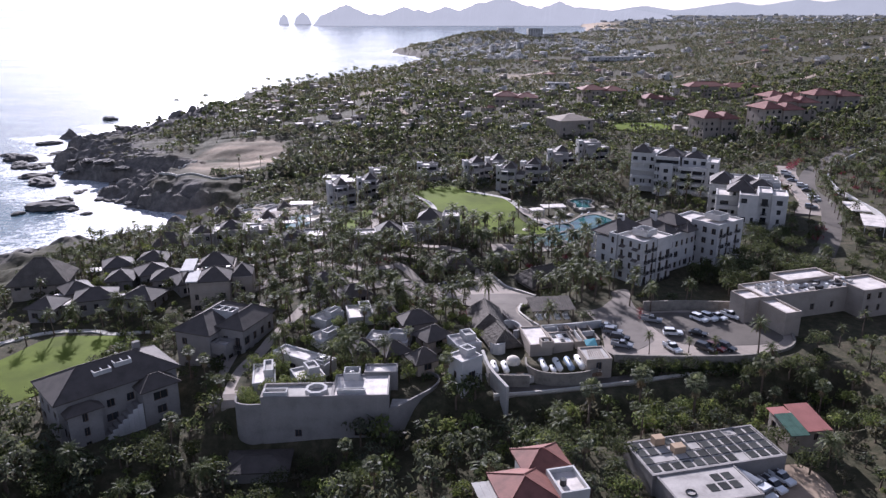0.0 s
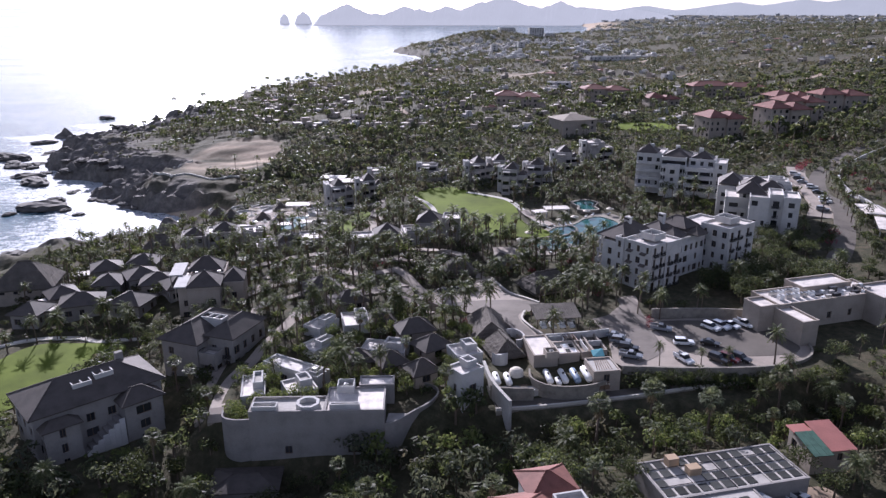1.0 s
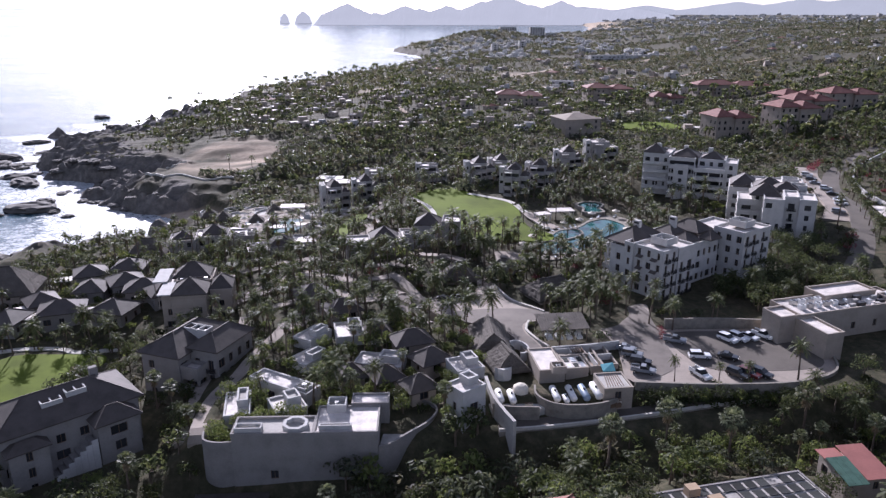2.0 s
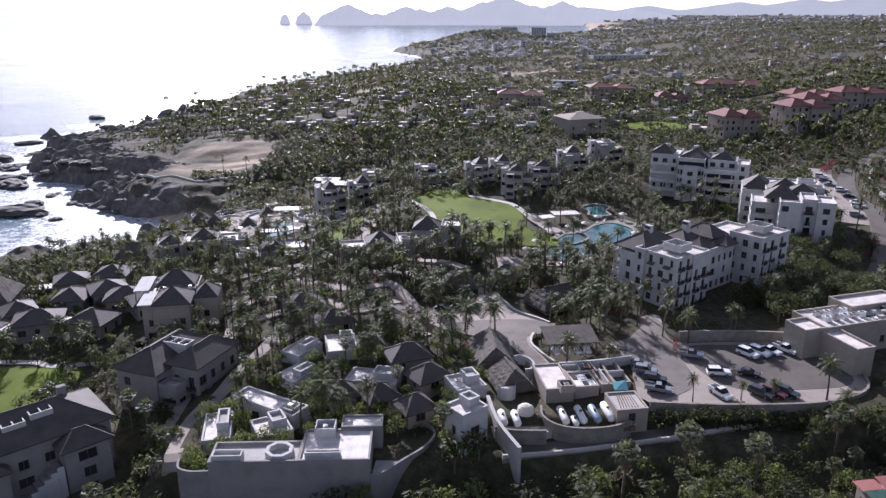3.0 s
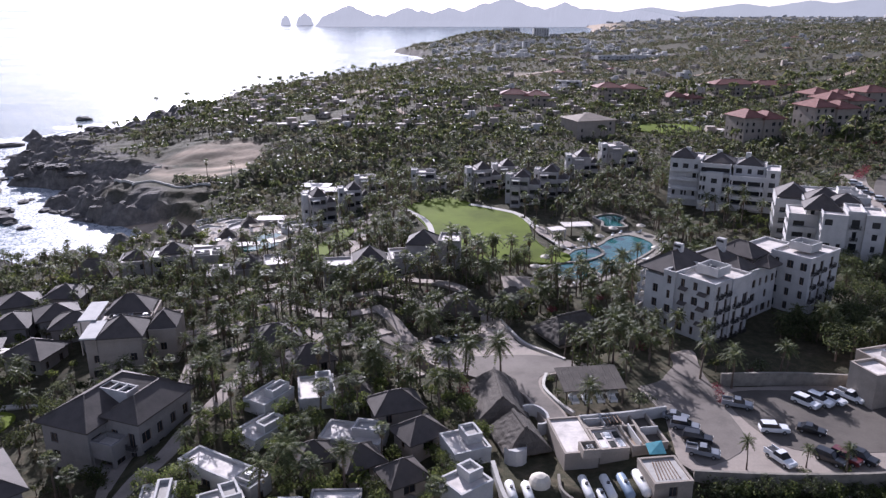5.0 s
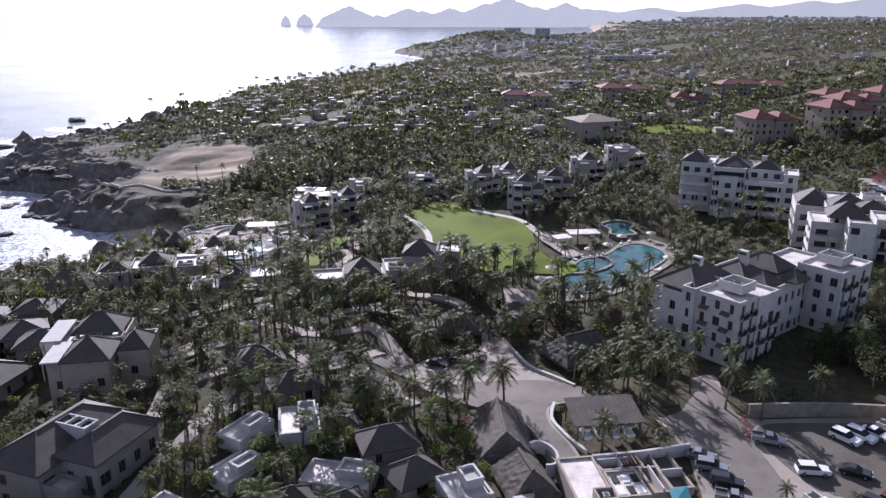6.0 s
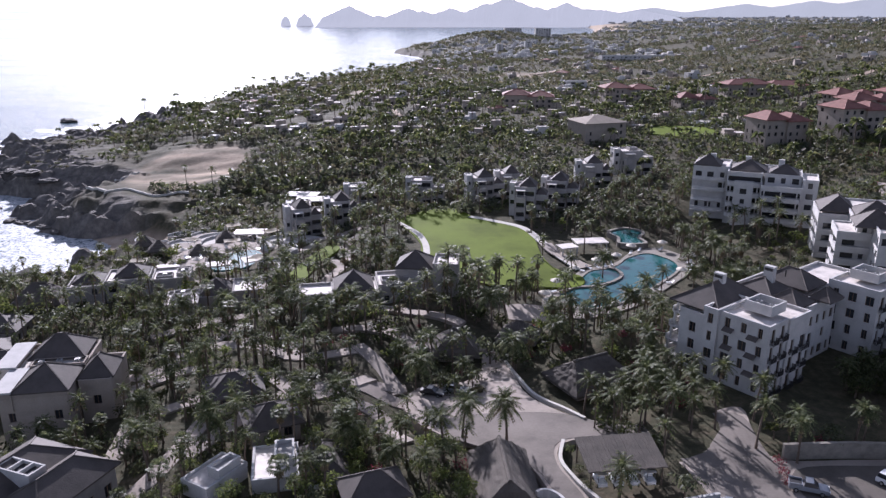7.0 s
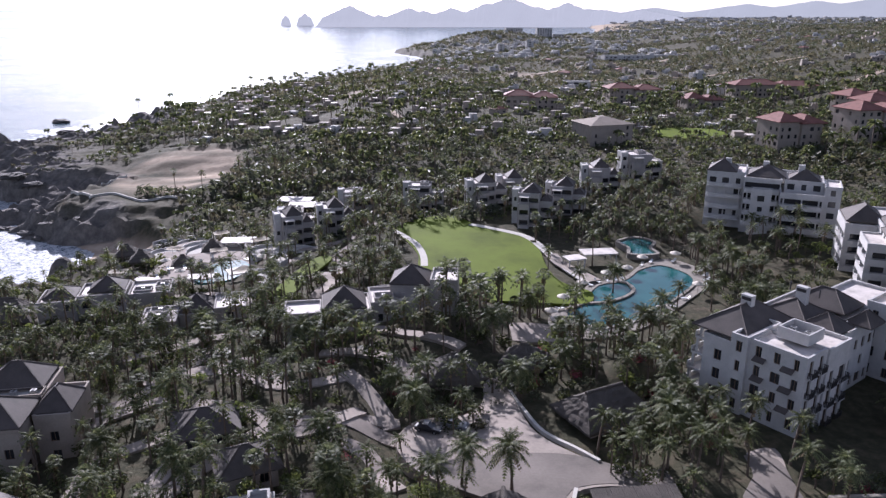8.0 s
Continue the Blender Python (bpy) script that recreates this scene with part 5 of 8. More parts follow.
flat("pavement", "pale upper terrace of the beach club", "terrace", ((-88, 294), (-82, 306), (-76, 314), (-62, 315), (-55, 306), (-56, 297), (-72, 293)), gz(-72, 303) + 0.7, PLAZA, 3)
keep_off(-58, 276, 14, 16)
keep_off(-71, 303, 16, 11)
# ring wall of the round basin, and the upper pond behind it
bm = bmesh.new()
ribbon(bm, curve_line([Vector((*p, 0)) for p in ((29.4, 239), (33, 242.4), (38, 243.4), (43, 246.6), (46, 251), (45.4, 255.6), (43.6, 256.8))], 5), 0.8, -4.2, -3.55)
tagged(new("kerb", mesh_of("kerb", bm, STONE)), "curved stone ring wall of a round basin", "pool edge", "", "structure")
flat("water", "shaded water of the upper pond", "pool", ((51, 275.5), (51.6, 281), (50, 287), (56, 291), (60, 286.6), (57.6, 281), (58, 275.6)), -3.2, POOL, 1.0)
bm = bmesh.new()
pond = smooth_ring([Vector((*p, 0)) for p in ((51, 275.5), (51.6, 281), (50, 287), (56, 291), (60, 286.6), (57.6, 281), (58, 275.6))], 5)
ribbon(bm, pond + pond[:1], 0.9, -4.5, -2.8)
tagged(new("kerb", mesh_of("kerb", bm, STONE)), "stone wall round the upper pond", "pool edge", "", "structure")
flat("pavement", "pale terraced steps below the lawn and the pool", "terrace", ((12, 226), (18, 222.5), (27, 222.5), (28.4, 227.4), (22, 231.4), (14, 231)), -3.7, PLAZA, 2)
path("path", "pale paved walk between lawn and pool", ((30.4, 277), (32, 269), (35.4, 262), (38.2, 256.4)), 3.4, -3.42, PLAZA)
keep_off(20, 227, 9, 5)
keep_off(33, 226, 7, 5)

# drive, forecourt and car park
sloped(flat("pavement", "pale paved forecourt and drive with palm shadows", "forecourt", ((9.6, 205), (12.6, 206), (14.5, 196), (16.5, 187), (22, 180), (27, 177), (35, 176), (41, 178), (48, 180), (47, 172), (48, 166), (60, 166), (73, 165), (78, 156), (76, 146), (66, 141), (50, 140.5), (36, 141.5), (35.5, 150), (36, 157), (33, 169), (26, 172.5), (19.5, 171), (18.2, 165), (20.5, 158), (21, 152), (17.5, 154), (14, 165), (10, 170), (4, 172), (-2, 178), (-4, 185), (-1, 191), (6, 193), (9, 198)), 0.02, PLAZA, 3.0, 4))
sloped(flat("road", "grey asphalt drive crossed by palm shadows", "drive", ((3, 173), (1, 177.4), (7, 180), (14, 181), (21, 180.4), (30, 176.6), (46, 178.5), (47, 170), (46.6, 158), (46, 148), (38, 142.6), (36.8, 150), (36.6, 157), (33.6, 169), (26, 173), (19, 171.4), (17.8, 165), (20, 158), (20.6, 153.6), (17.5, 155), (14, 165)), 0.07, plain("grey_drive", (0.17, 0.148, 0.128), 0.35, 0.15, 3.0, 0.92), 0.5, 4))
flat("road", "worn asphalt of the car park", "car park", ((49, 163.5), (60, 164.5), (72, 163.6), (76, 156), (74, 148), (62, 146), (52, 147), (48, 156)), 0.06, ROAD, 0.5, 4)
keep_off(58, 155, 20, 13)
keep_off(41, 160, 8, 20)
keep_off(17, 183, 7, 13)
keep_off(4, 178, 6, 8)
keep_off(18, 160, 5, 14)
pl = curve_line([Vector((*p, 0)) for p in ((108, 200), (122, 222), (137, 254), (141, 276), (150, 298), (163, 316), (190, 342), (240, 384), (300, 450))], 7)
bm = bmesh.new()
ribbon(bm, [Vector((p.x, p.y, gz(p.x, p.y))) for p in pl], 6.5, -1.5, 0.35)
tagged(new("road", mesh_of("road", bm, ROAD)), "curving asphalt road climbing past the buildings", "road", "", "structure")
for p in pl[::2]:
    keep_off(p.x, p.y, 4, 4)
pl = curve_line([Vector((*p, 0)) for p in ((132, 206), (143, 232), (146.5, 256), (149, 273), (157, 296), (170, 314), (196, 336), (226, 356))], 7)
bm = bmesh.new()
ribbon(bm, [Vector((p.x, p.y, gz(p.x, p.y))) for p in pl], 0.6, -1, 1.5)
tagged(new("wall", mesh_of("wall", bm, STUCCO)), "long curving white roadside wall", "wall", "", "structure")
for cx, cy, w, d, turn in ((144, 239, 6, 13, -14), (140, 222, 6, 15, -24)):
    keep_off(cx, cy, 5, 9)
    cn = thing("car_canopy", "long pale canopy over parked cars", "canopy", pose(cx - 6, cy, gz(cx - 6, cy), 0, 0, turn), "car canopies")
    bm = bmesh.new()
    box(bm, -w / 2, w / 2, -d / 2, d / 2, 3.2, 3.42)
    part("roof_slab", bm, MEMBRANE, cn)
    for qx in (-w / 2 + 0.3, w / 2 - 0.5):
        for qy in (-d / 2 + 0.3, -0.1, d / 2 - 0.5):
            bm = bmesh.new()
            box(bm, qx, qx + 0.2, qy, qy + 0.2, -1, 3.197)
            part("post", bm, STUCCO, cn)
for pts, wd, z0, z1, mt, lab in (
        (((19.6, 171.5), (18.4, 166), (19.6, 161), (22.0, 156.5)), 0.5, -0.3, 0.42, KERB, "white kerb round a planted bed"),
        (((24, 178.6), (21.5, 182), (17.5, 187), (15.4, 194), (13.6, 202)), 0.5, -0.3, 0.36, KERB, "pale kerb along the drive"),
        (((48.5, 166.4), (60, 166.8), (74, 165.6)), 0.5, -0.5, 2.2, STONE, "low stone retaining wall behind parked cars"),
        (((22.2, 153.4), (29.5, 154.6), (36.4, 156.4)), 0.4, -0.5, 1.6, STUCCO, "white yard wall"),
        (((8.4, 143.2), (9.6, 135), (12.4, 127)), 0.6, -6, 0.4, CONCRETE, "sloping concrete wall beside a yard"),
        (((10, 129.6), (18.4, 130.7), (28.7, 132.8), (39.3, 135.3), (50.2, 138.3), (61.6, 140.2)), 0.5, -9, -3.15, STONE, "long stone wall above the gully"),
        (((10, 129.6), (18.4, 130.7), (28.7, 132.8), (39.3, 135.3), (50.2, 138.3), (61.6, 140.2)), 0.4, -3.146, -2.6, KERB, "pale parapet above the gully"),
        (((36, 141), (50, 140.2), (66, 141.2), (76, 146.2), (79, 156)), 0.45, -4, 0.45, STONE, "low parapet wall round the car park")):
    bm = bmesh.new()
    line = curve_line([Vector((*p, 0)) for p in pts], 5)
    for q in line:
        q.z = drive_fall(q.x, q.y) if mt is KERB and q.y > 150 else 0
    ribbon(bm, line, wd, z0, z1)
    tagged(new("kerb" if mt is KERB else "wall", mesh_of("wall", bm, mt)), lab, "kerb" if mt is KERB else "wall", "", "structure")
keep_off(28, 134, 20, 2.6, 12)
path("road", "paved service lane above a stone wall", ((10, 131.5), (18, 132.5), (28.4, 134.6), (39, 137.0), (49, 139.4)), 3.2, -3.1, ROAD)

# service building with flat roofs
sb = building("service_building", "long tan service building with pale flat roofs", "service building", 76.4, 151.2, 0, 17, span=(-6, 34, -1, 24))
block(sb, -4.4, 8.6, 5, 5.4, 0, 5.6, mat=STUCCO_TAN, parapet=0.5, sides="", deck=MEMBRANE)
block(sb, 0.603, 8.8, 29, 9.0, 0, 5.4, mat=STUCCO_TAN, parapet=0.45, sides="fr", every=5, chance=0.5)
block(sb, -0.6, 0, 4.2, 8.6, 0, 5.0, mat=STUCCO_TAN, parapet=0.5, sides="r", chance=0.6)
block(sb, 25, 4, 10, 9, 0, 6.0, mat=STUCCO_TAN, parapet=0.5, sides="f")
block(sb, 12, 14.4, 14, 6, 0.02, 6.2, mat=STUCCO_TAN, parapet=0.5, sides="")
for k in range(9):
    bm = bmesh.new()
    ux, uy = 4 + (k % 5) * 2.1, 12.2 + (k // 5) * 2.6
    box(bm, ux - 0.7, ux + 0.7, uy - 0.5, uy + 0.5, 5.424, 6.5)
    un = part("air_conditioner", bm, CHROME if k % 2 else WHITE_PAINT, sb)
    bm = bmesh.new()
    tube(bm, (ux, uy, 6.503), (ux, uy, 6.56), 0.4, 0.4, 8)
    part("fan_grille", bm, IRON, un)
for k in range(16):
    bm = bmesh.new()
    ux, uy = 14 + (k % 8) * 1.9 + 0.4 * math.sin(k * 5), 10.2 + (k // 8) * 2.2 + 0.6 * math.sin(k * 3)
    w_, h_ = 0.35 + 0.3 * (k % 3), 0.4 + 0.25 * (k % 4)
    box(bm, ux - w_, ux + w_, uy - 0.4, uy + 0.4, 5.424, 5.424 + h_)
    part("roof_unit", bm, (WHITE_PAINT, CONCRETE, IRON)[k % 3], sb)
# offices above the tank yard
ob_ = building("office_building", "low pale office building with cluttered flat roofs", "office", 18.6, 142.8, 0, 8, span=(-1, 17, -11, 11))
block(ob_, 0, 0.5, 5.0, 9.6, 0, 1.2, mat=STUCCO_TAN, parapet=0.3, sides="")
block(ob_, 5.404, 1.2, 4.4, 5.6, 0, 0.9, mat=STUCCO_TAN, parapet=0.3, sides="")
block(ob_, 5.404, 7.3, 6.0, 3.6, 0, 0.2, mat=STUCCO_TAN, parapet=0.8, deck=ROAD, sides="")
block(ob_, 10.41, 1.6, 2.6, 5.6, 0, 0.2, mat=STUCCO_TAN, parapet=0.9, deck=DIRT, sides="")
block(ob_, 13.02, 2.2, 3.0, 8.4, 0, 0.2, mat=STUCCO_TAN, parapet=0.8, deck=ROAD, sides="")
bm = bmesh.new()
v = [bm.verts.new(p) for p in ((12.0, -0.6, 1.0), (14.6, -0.4, 0.8), (14.8, 1.9, 1.5), (12.3, 1.8, 1.3))]
w_ = [bm.verts.new(q.co - Vector((0, 0, 0.05))) for q in v]
bm.faces.new(v)
bm.faces.new(w_[::-1])
for i in range(4):
    bm.faces.new([w_[i], w_[(i + 1) % 4], v[(i + 1) % 4], v[i]])
part("tarpaulin", bm, plain("turquoise_tarpaulin", (0.07, 0.26, 0.31), 0.2, 0.8, 5.0, 0.8), ob_, "turquoise tarpaulin stretched over a yard corner")
for x0, x1, y0, y1 in ((5.45, 9.6, 9.0, 9.2), (11.6, 11.8, 1.8, 7.0), (8.2, 8.35, 7.4, 10.6), (13.1, 15.9, 5.6, 5.8)):
    bm = bmesh.new()
    box(bm, x0, x1, y0, y1, 0.224, 1.5)
    part("partition_wall", bm, STUCCO, ob_)
for k in range(5):
    bm = bmesh.new()
    box(bm, 8.6 + 0.55 * k, 8.75 + 0.55 * k, 7.5, 10.7, 1.3, 1.45)
    part("pergola_beam", bm, WOOD, ob_)
block(ob_, 9.8, -7.6, 5.4, 6.0, -2.0, 3.0, mat=STUCCO_TAN, parapet=0.3, deck=CONCRETE, sides="fr")
roof_box(ob_, 2.2, -0.8, 2.6, 2.4, 1.22, 1.4, mat=STUCCO_TAN, units=1)
for k in range(7):
    bm = bmesh.new()
    tube(bm, (10.8 + 0.5 * k, -6.6, 1.1), (11.6 + 0.4 * k, -2.4, 1.12), 0.07, 0.07, 5)
    part("pipe", bm, WOOD, ob_)
for k in range(6):
    bm = bmesh.new()
    rx0 = 6.0 + 1.35 * (k % 3)
    box(bm, rx0, rx0 + 0.9, 1.9 + 2.4 * (k // 3), 3.5 + 2.4 * (k // 3), 0.924, 1.04)
    part("skylight", bm, PANEL if k % 2 else WHITE_PAINT, ob_)
# tank yards
for pts, zz, top in ((((17.4, 141), (17.4, 137.4), (19.6, 134.7), (23.4, 133.7), (28, 134.3), (31.6, 136)), -2, -0.25), (((9.2, 134.6), (12, 133.6), (17.4, 133.4)), -2, -0.5)):
    bm = bmesh.new()
    ribbon(bm, curve_line([Vector((*p, 0)) for p in pts], 6), 0.35, -6, top)
    tagged(new("wall", mesh_of("wall", bm, STONE)), "curved stone parapet round the tank yard", "wall", "", "structure")
flat("pavement", "concrete floor of the tank yards", "yard", ((9, 143.5), (9.4, 134.4), (16, 134.2), (19, 135.4), (24, 134.3), (30.6, 135.8), (30, 142), (18, 143.4)), -1.8, CONCRETE, 4, 3)
keep_off(20, 138, 13, 9)
junk = random.Random(4)
for k in range(16):
    jx, jy = junk.uniform(29.6, 32), junk.uniform(135.2, 141)
    if k > 10:
        jx, jy = junk.uniform(15.2, 17.2), junk.uniform(135.4, 141.5)
    w_, d_, h_ = junk.uniform(0.5, 1.4), junk.uniform(0.4, 1.0), junk.uniform(0.3, 1.1)
    ct = thing("crate", "weathered wooden crate in the tank yard", "crate", pose(jx, jy, -1.795, 0, 0, junk.uniform(0, 90)), "yard crates")
    bm = bmesh.new()
    box(bm, -w_ / 2, w_ / 2, -d_ / 2, d_ / 2, 0, h_)
    part("body", bm, WOOD if k % 3 else CANVAS, ct)
    bm = bmesh.new()
    for q in (-0.3, 0.0, 0.3):
        box(bm, -w_ / 2 - 0.03, w_ / 2 + 0.03, q * d_ - 0.05, q * d_ + 0.05, h_ + 0.003, h_ + 0.05)
    part("lid", bm, WOOD, ct)
keep_off(30, 132.5, 20, 4, 10)
keep_off(62, 139, 16, 3, 12)


def tank(x, y, z, rz, length, r, mat, label):
    t = thing("storage_tank", label, "tank", pose(x, y, z, 0, 0, rz), "yard tanks")
    bm = bmesh.new()
    prof = ((-length / 2, 0.15), (-length / 2 + 0.12, 0.7), (-length / 2 + 0.4, 1), (length / 2 - 0.4, 1), (length / 2 - 0.12, 0.7), (length / 2, 0.15))
    rows = [[bm.verts.new((r * k * math.cos(a), yy, r + 0.3 + r * k * math.sin(a))) for a in (2 * math.pi * i / 14 for i in range(14))] for yy, k in prof]
    for a, b in zip(rows, rows[1:]):
        for k in range(14):
            bm.faces.new([a[k], a[(k + 1) % 14], b[(k + 1) % 14], b[k]]).smooth = True
    bm.faces.new(rows[0])
    bm.faces.new(rows[-1][::-1])
    bmesh.ops.recalc_face_normals(bm, faces=bm.faces)
    part("shell", bm, mat, t)
    for yy in (-length / 3, length / 3):
        bm = bmesh.new()
        box(bm, -r * 0.7, r * 0.7, yy - 0.15, yy + 0.15, -0.05, r * 0.62)
        part("cradle", bm, CONCRETE, t)
    bm = bmesh.new()
    tube(bm, (0, 0, 2 * r + 0.25), (0, 0, 2 * r + 0.5), 0.25, 0.25, 8)
    part("manhole", bm, IRON, t)


for tx, ty, ln, r, mt, lab in ((20.8, 138.4, 6.2, 0.75, TANK_WHITE, "white cylindrical gas tank in a yard"), (22.6, 136.8, 3.4, 0.6, TANK_WHITE, "short white cylindrical tank"), (23.8, 138.6, 6.2, 0.75, TANK_WHITE, "white cylindrical gas tank in a yard"),
                               (26.2, 138.8, 6.2, 0.8, TANK_BLUE, "blue-grey cylindrical gas tank in a yard"), (28.5, 139.4, 6.6, 0.85, TANK_WHITE, "large white cylindrical gas tank in a yard"),
                               (10.6, 137.6, 5.2, 0.75, TANK_WHITE, "white cylindrical tank in a walled yard"), (12.8, 137.4, 5.2, 0.75, TANK_WHITE, "white cylindrical tank in a walled yard")):
    tank(tx, ty + 0.3, -1.78, 6, ln * 0.82, r * 0.86, mt, lab)
dome = thing("domed_tent", "small white domed canvas tent", "tent", pose(14.6, 139.4, -1.78), "")
bm = bmesh.new()
rows = [[bm.verts.new((1.5 * k * math.cos(a), 1.5 * k * math.sin(a), h)) for a in (2 * math.pi * i / 12 for i in range(12))] for k, h in ((1, 0), (1, 1.5), (0.9, 2.0), (0.55, 2.4), (0.1, 2.6))]
for a, b in zip(rows, rows[1:]):
    for k in range(12):
        bm.faces.new([a[k], a[(k + 1) % 12], b[(k + 1) % 12], b[k]])
bm.faces.new(rows[-1])
part("canopy", bm, CANVAS, dome)
# carport under a slatted roof
cp = building("carport", "open carport under a grey thatched lean-to roof on posts", "carport", 25.6, 163.0, 0, 7, span=(-5.5, 5.5, -4, 4))
for k in range(22):
    bm = bmesh.new()
    x0 = -5.2 + k * 0.475
    v = [bm.verts.new(p) for p in ((x0, -3.2, 2.5 + 0.03 * (k % 3)), (x0 + 0.46, -3.2, 2.5 + 0.03 * (k % 3)), (x0 + 0.46, 3.4, 3.5 + 0.03 * (k % 3)), (x0, 3.4, 3.5 + 0.03 * (k % 3)))]
    w_ = [bm.verts.new(q.co - Vector((0, 0, 0.14))) for q in v]
    bm.faces.new(v)
    bm.faces.new(w_[::-1])
    for i in range(4):
        bm.faces.new([w_[i], w_[(i + 1) % 4], v[(i + 1) % 4], v[i]])
    part("roof_board", bm, THATCH, cp)
for qx in (-4.8, -1.6, 1.6, 4.6):
    for qy, hh in ((-3.0, 2.4), (3.1, 3.25)):
        bm = bmesh.new()
        tube(bm, (qx, qy, -0.3), (qx, qy, hh), 0.13, 0.11, 7)
        part("post", bm, TRUNK, cp)
# carts parked under it
for k in range(4):
    gc = thing("golf_cart", "white golf cart with a flat canopy under the carport", "golf cart", pose(22.6 + k * 2.1, 160.4 + k * 0.2, 0.03, 0, 0, 8), "golf carts")
    bm = bmesh.new()
    box(bm, -0.6, 0.6, -1.2, 1.2, 0.3, 0.75)
    box(bm, -0.55, 0.55, 0.0, 0.9, 0.753, 1.15)
    part("body", bm, WHITE_PAINT, gc)
    bm = bmesh.new()
    box(bm, -0.62, 0.62, -1.0, 1.1, 1.85, 1.93)
    part("canopy", bm, CANVAS, gc)
    for wx in (-0.55, 0.55):
        for wy in (-0.85, 0.85):
            bm = bmesh.new()
            tube(bm, (wx - 0.09, wy, 0.24), (wx + 0.09, wy, 0.24), 0.24, 0.24, 10)
            part("wheel", bm, TYRE, gc)
            bm = bmesh.new()
            box(bm, wx * 0.95 - 0.03, wx * 0.95 + 0.03, wy - 0.03, wy + 0.03, 0.753 if wy < 0 else 1.153, 1.847)
            part("post", bm, IRON, gc)

# panelled roof, shed and tiled house at the foot of the slope
fr = building("factory_building", "low building with a flat roof set with dark square panels", "factory", 30.4, 108.0, -3.6, 13.5, span=(-1, 25, -17, 1))
block(fr, 0, -9.6, 24, 9.6, 0, 3.6, mat=STUCCO_GREY_SHADE, parapet=0.18, deck=plain("dirty_roof_felt", (0.40, 0.375, 0.345), 0.35, 0.3, 2.5, 0.9), sides="", chance=0.5)
block(fr, 0.6, -17.5, 13.5, 7.897, 0, 3.5, mat=STUCCO_GREY_SHADE, parapet=0.14, deck=plain("dirty_roof_felt", (0.42, 0.39, 0.36), 0.35, 0.3, 2.5, 0.9), sides="", chance=0.5)
pm_ = bmesh.new()
box(pm_, -0.74, 0.74, -0.86, 0.86, 0, 0.07)
pm_ = mesh_of("panel", pm_, PANEL)
for i in range(12):
    for j in range(6):
        if (i * 7 + j * 5) % 11 == 0:
            continue
        if j > 1 and not (i in (2, 3) and j in (3, 4)):
            part("panel", pm_, PANEL, fr, "", pose(1.35 + i * 1.94, -12.3 + j * 2.2, 3.624))
        elif j < 2 and i < 3:
            part("panel", pm_, PANEL, fr, "", pose(7.6 + i * 1.94, -12.0 - j * 2.2, 3.524))
for k in range(3):
    bm = bmesh.new()
    box(bm, 5.98 + 5.82 * k, 6.12 + 5.82 * k, -9.2, -0.4, 3.624, 3.78)
    part("roof_seam", bm, IRON if k == 1 else CONCRETE, fr)
for k, yy in enumerate((-2.2, -4.42, -6.6)):
    bm = bmesh.new()
    tube(bm, (0.5, yy, 3.72), (23.5, yy, 3.72), 0.06, 0.06, 6)
    part("roof_pipe", bm, IRON, fr)
for bx, by, w, hgt in ((4.4, -2.2, 1.8, 1.4), (6.4, -5.0, 2.0, 1.2)):
    bm = bmesh.new()
    box(bm, bx, bx + w, by, by + 1.5, 3.624, 3.624 + hgt)
    part("roof_hatch", bm, plain("ochre_plaster", (0.40, 0.29, 0.19), 0.2), fr, "ochre roof hatch")
bm = bmesh.new()
for k in range(20):
    a, b = 2 * math.pi * k / 20, 2 * math.pi * (k + 1) / 20
    tube(bm, (3.6 + 0.75 * math.cos(a), -14.6 + 0.75 * math.sin(a), 3.63), (3.6 + 0.75 * math.cos(b), -14.6 + 0.75 * math.sin(b), 3.63), 0.1, 0.1, 6)
tagged(new("tyre", mesh_of("tyre", bm, TYRE)), "old tyre lying on the flat roof", "tyre").matrix_world = pose(30.4, 108.0, -3.6, 0, 0, 13.5)

sh = building("shed", "shed with a red sheet roof and green awning strips", "shed", 62.0, 113.6, -2.2, 8, span=(-5, 5, -5, 6))
block(sh, -4, -3.5, 8.4, 8, 0, 3.6, mat=STUCCO_TAN, parapet=0.05)
for x0, x1, mt, nm in ((-0.6, 5.0, METAL_RED, "roof_sheet"), (-4.8, -3.4, GREEN_NET, "awning"), (-3.37, -2.0, GREEN_NET, "awning"), (-1.97, -0.63, GREEN_NET, "awning")):
    bm = bmesh.new()
    ya = -4.6 if mt is METAL_RED else -5.4
    yb = 5.0 if mt is METAL_RED else 1.8
    k = 0 if mt is METAL_RED else 0.25
    v = [bm.verts.new(p) for p in ((x0, ya, 3.8 - k), (x1, ya, 3.8 - k), (x1, yb, 4.9 - k), (x0, yb, 4.9 - k))]
    w_ = [bm.verts.new(q.co - Vector((0, 0, 0.12))) for q in v]
    bm.faces.new(v)
    bm.faces.new(w_[::-1])
    for i in range(4):
        bm.faces.new([w_[i], w_[(i + 1) % 4], v[(i + 1) % 4], v[i]])
    part(nm, bm, mt, sh)
bm = bmesh.new()
box(bm, -4.8, -0.6, 1.83, 5.0, 4.3, 4.42)
part("roof_sheet", bm, METAL_RED, sh)

sh.scale = (0.8, 0.8, 0.85)
rh = building("house", "white house with red clay tile roofs and a roof terrace", "house", 13.2, 93.6, -4.2, 14, span=(-9, 9, -7, 7))
block(rh, -5, -4, 8, 8, 0, 6, parapet=0.05)
roof(rh, -5, -4, 7.5, 8, 6.2, 2.0, 0.7, RED_TILE)
block(rh, 0.5, 3.0, 6.5, 6, 0, 6.2, parapet=0.05)
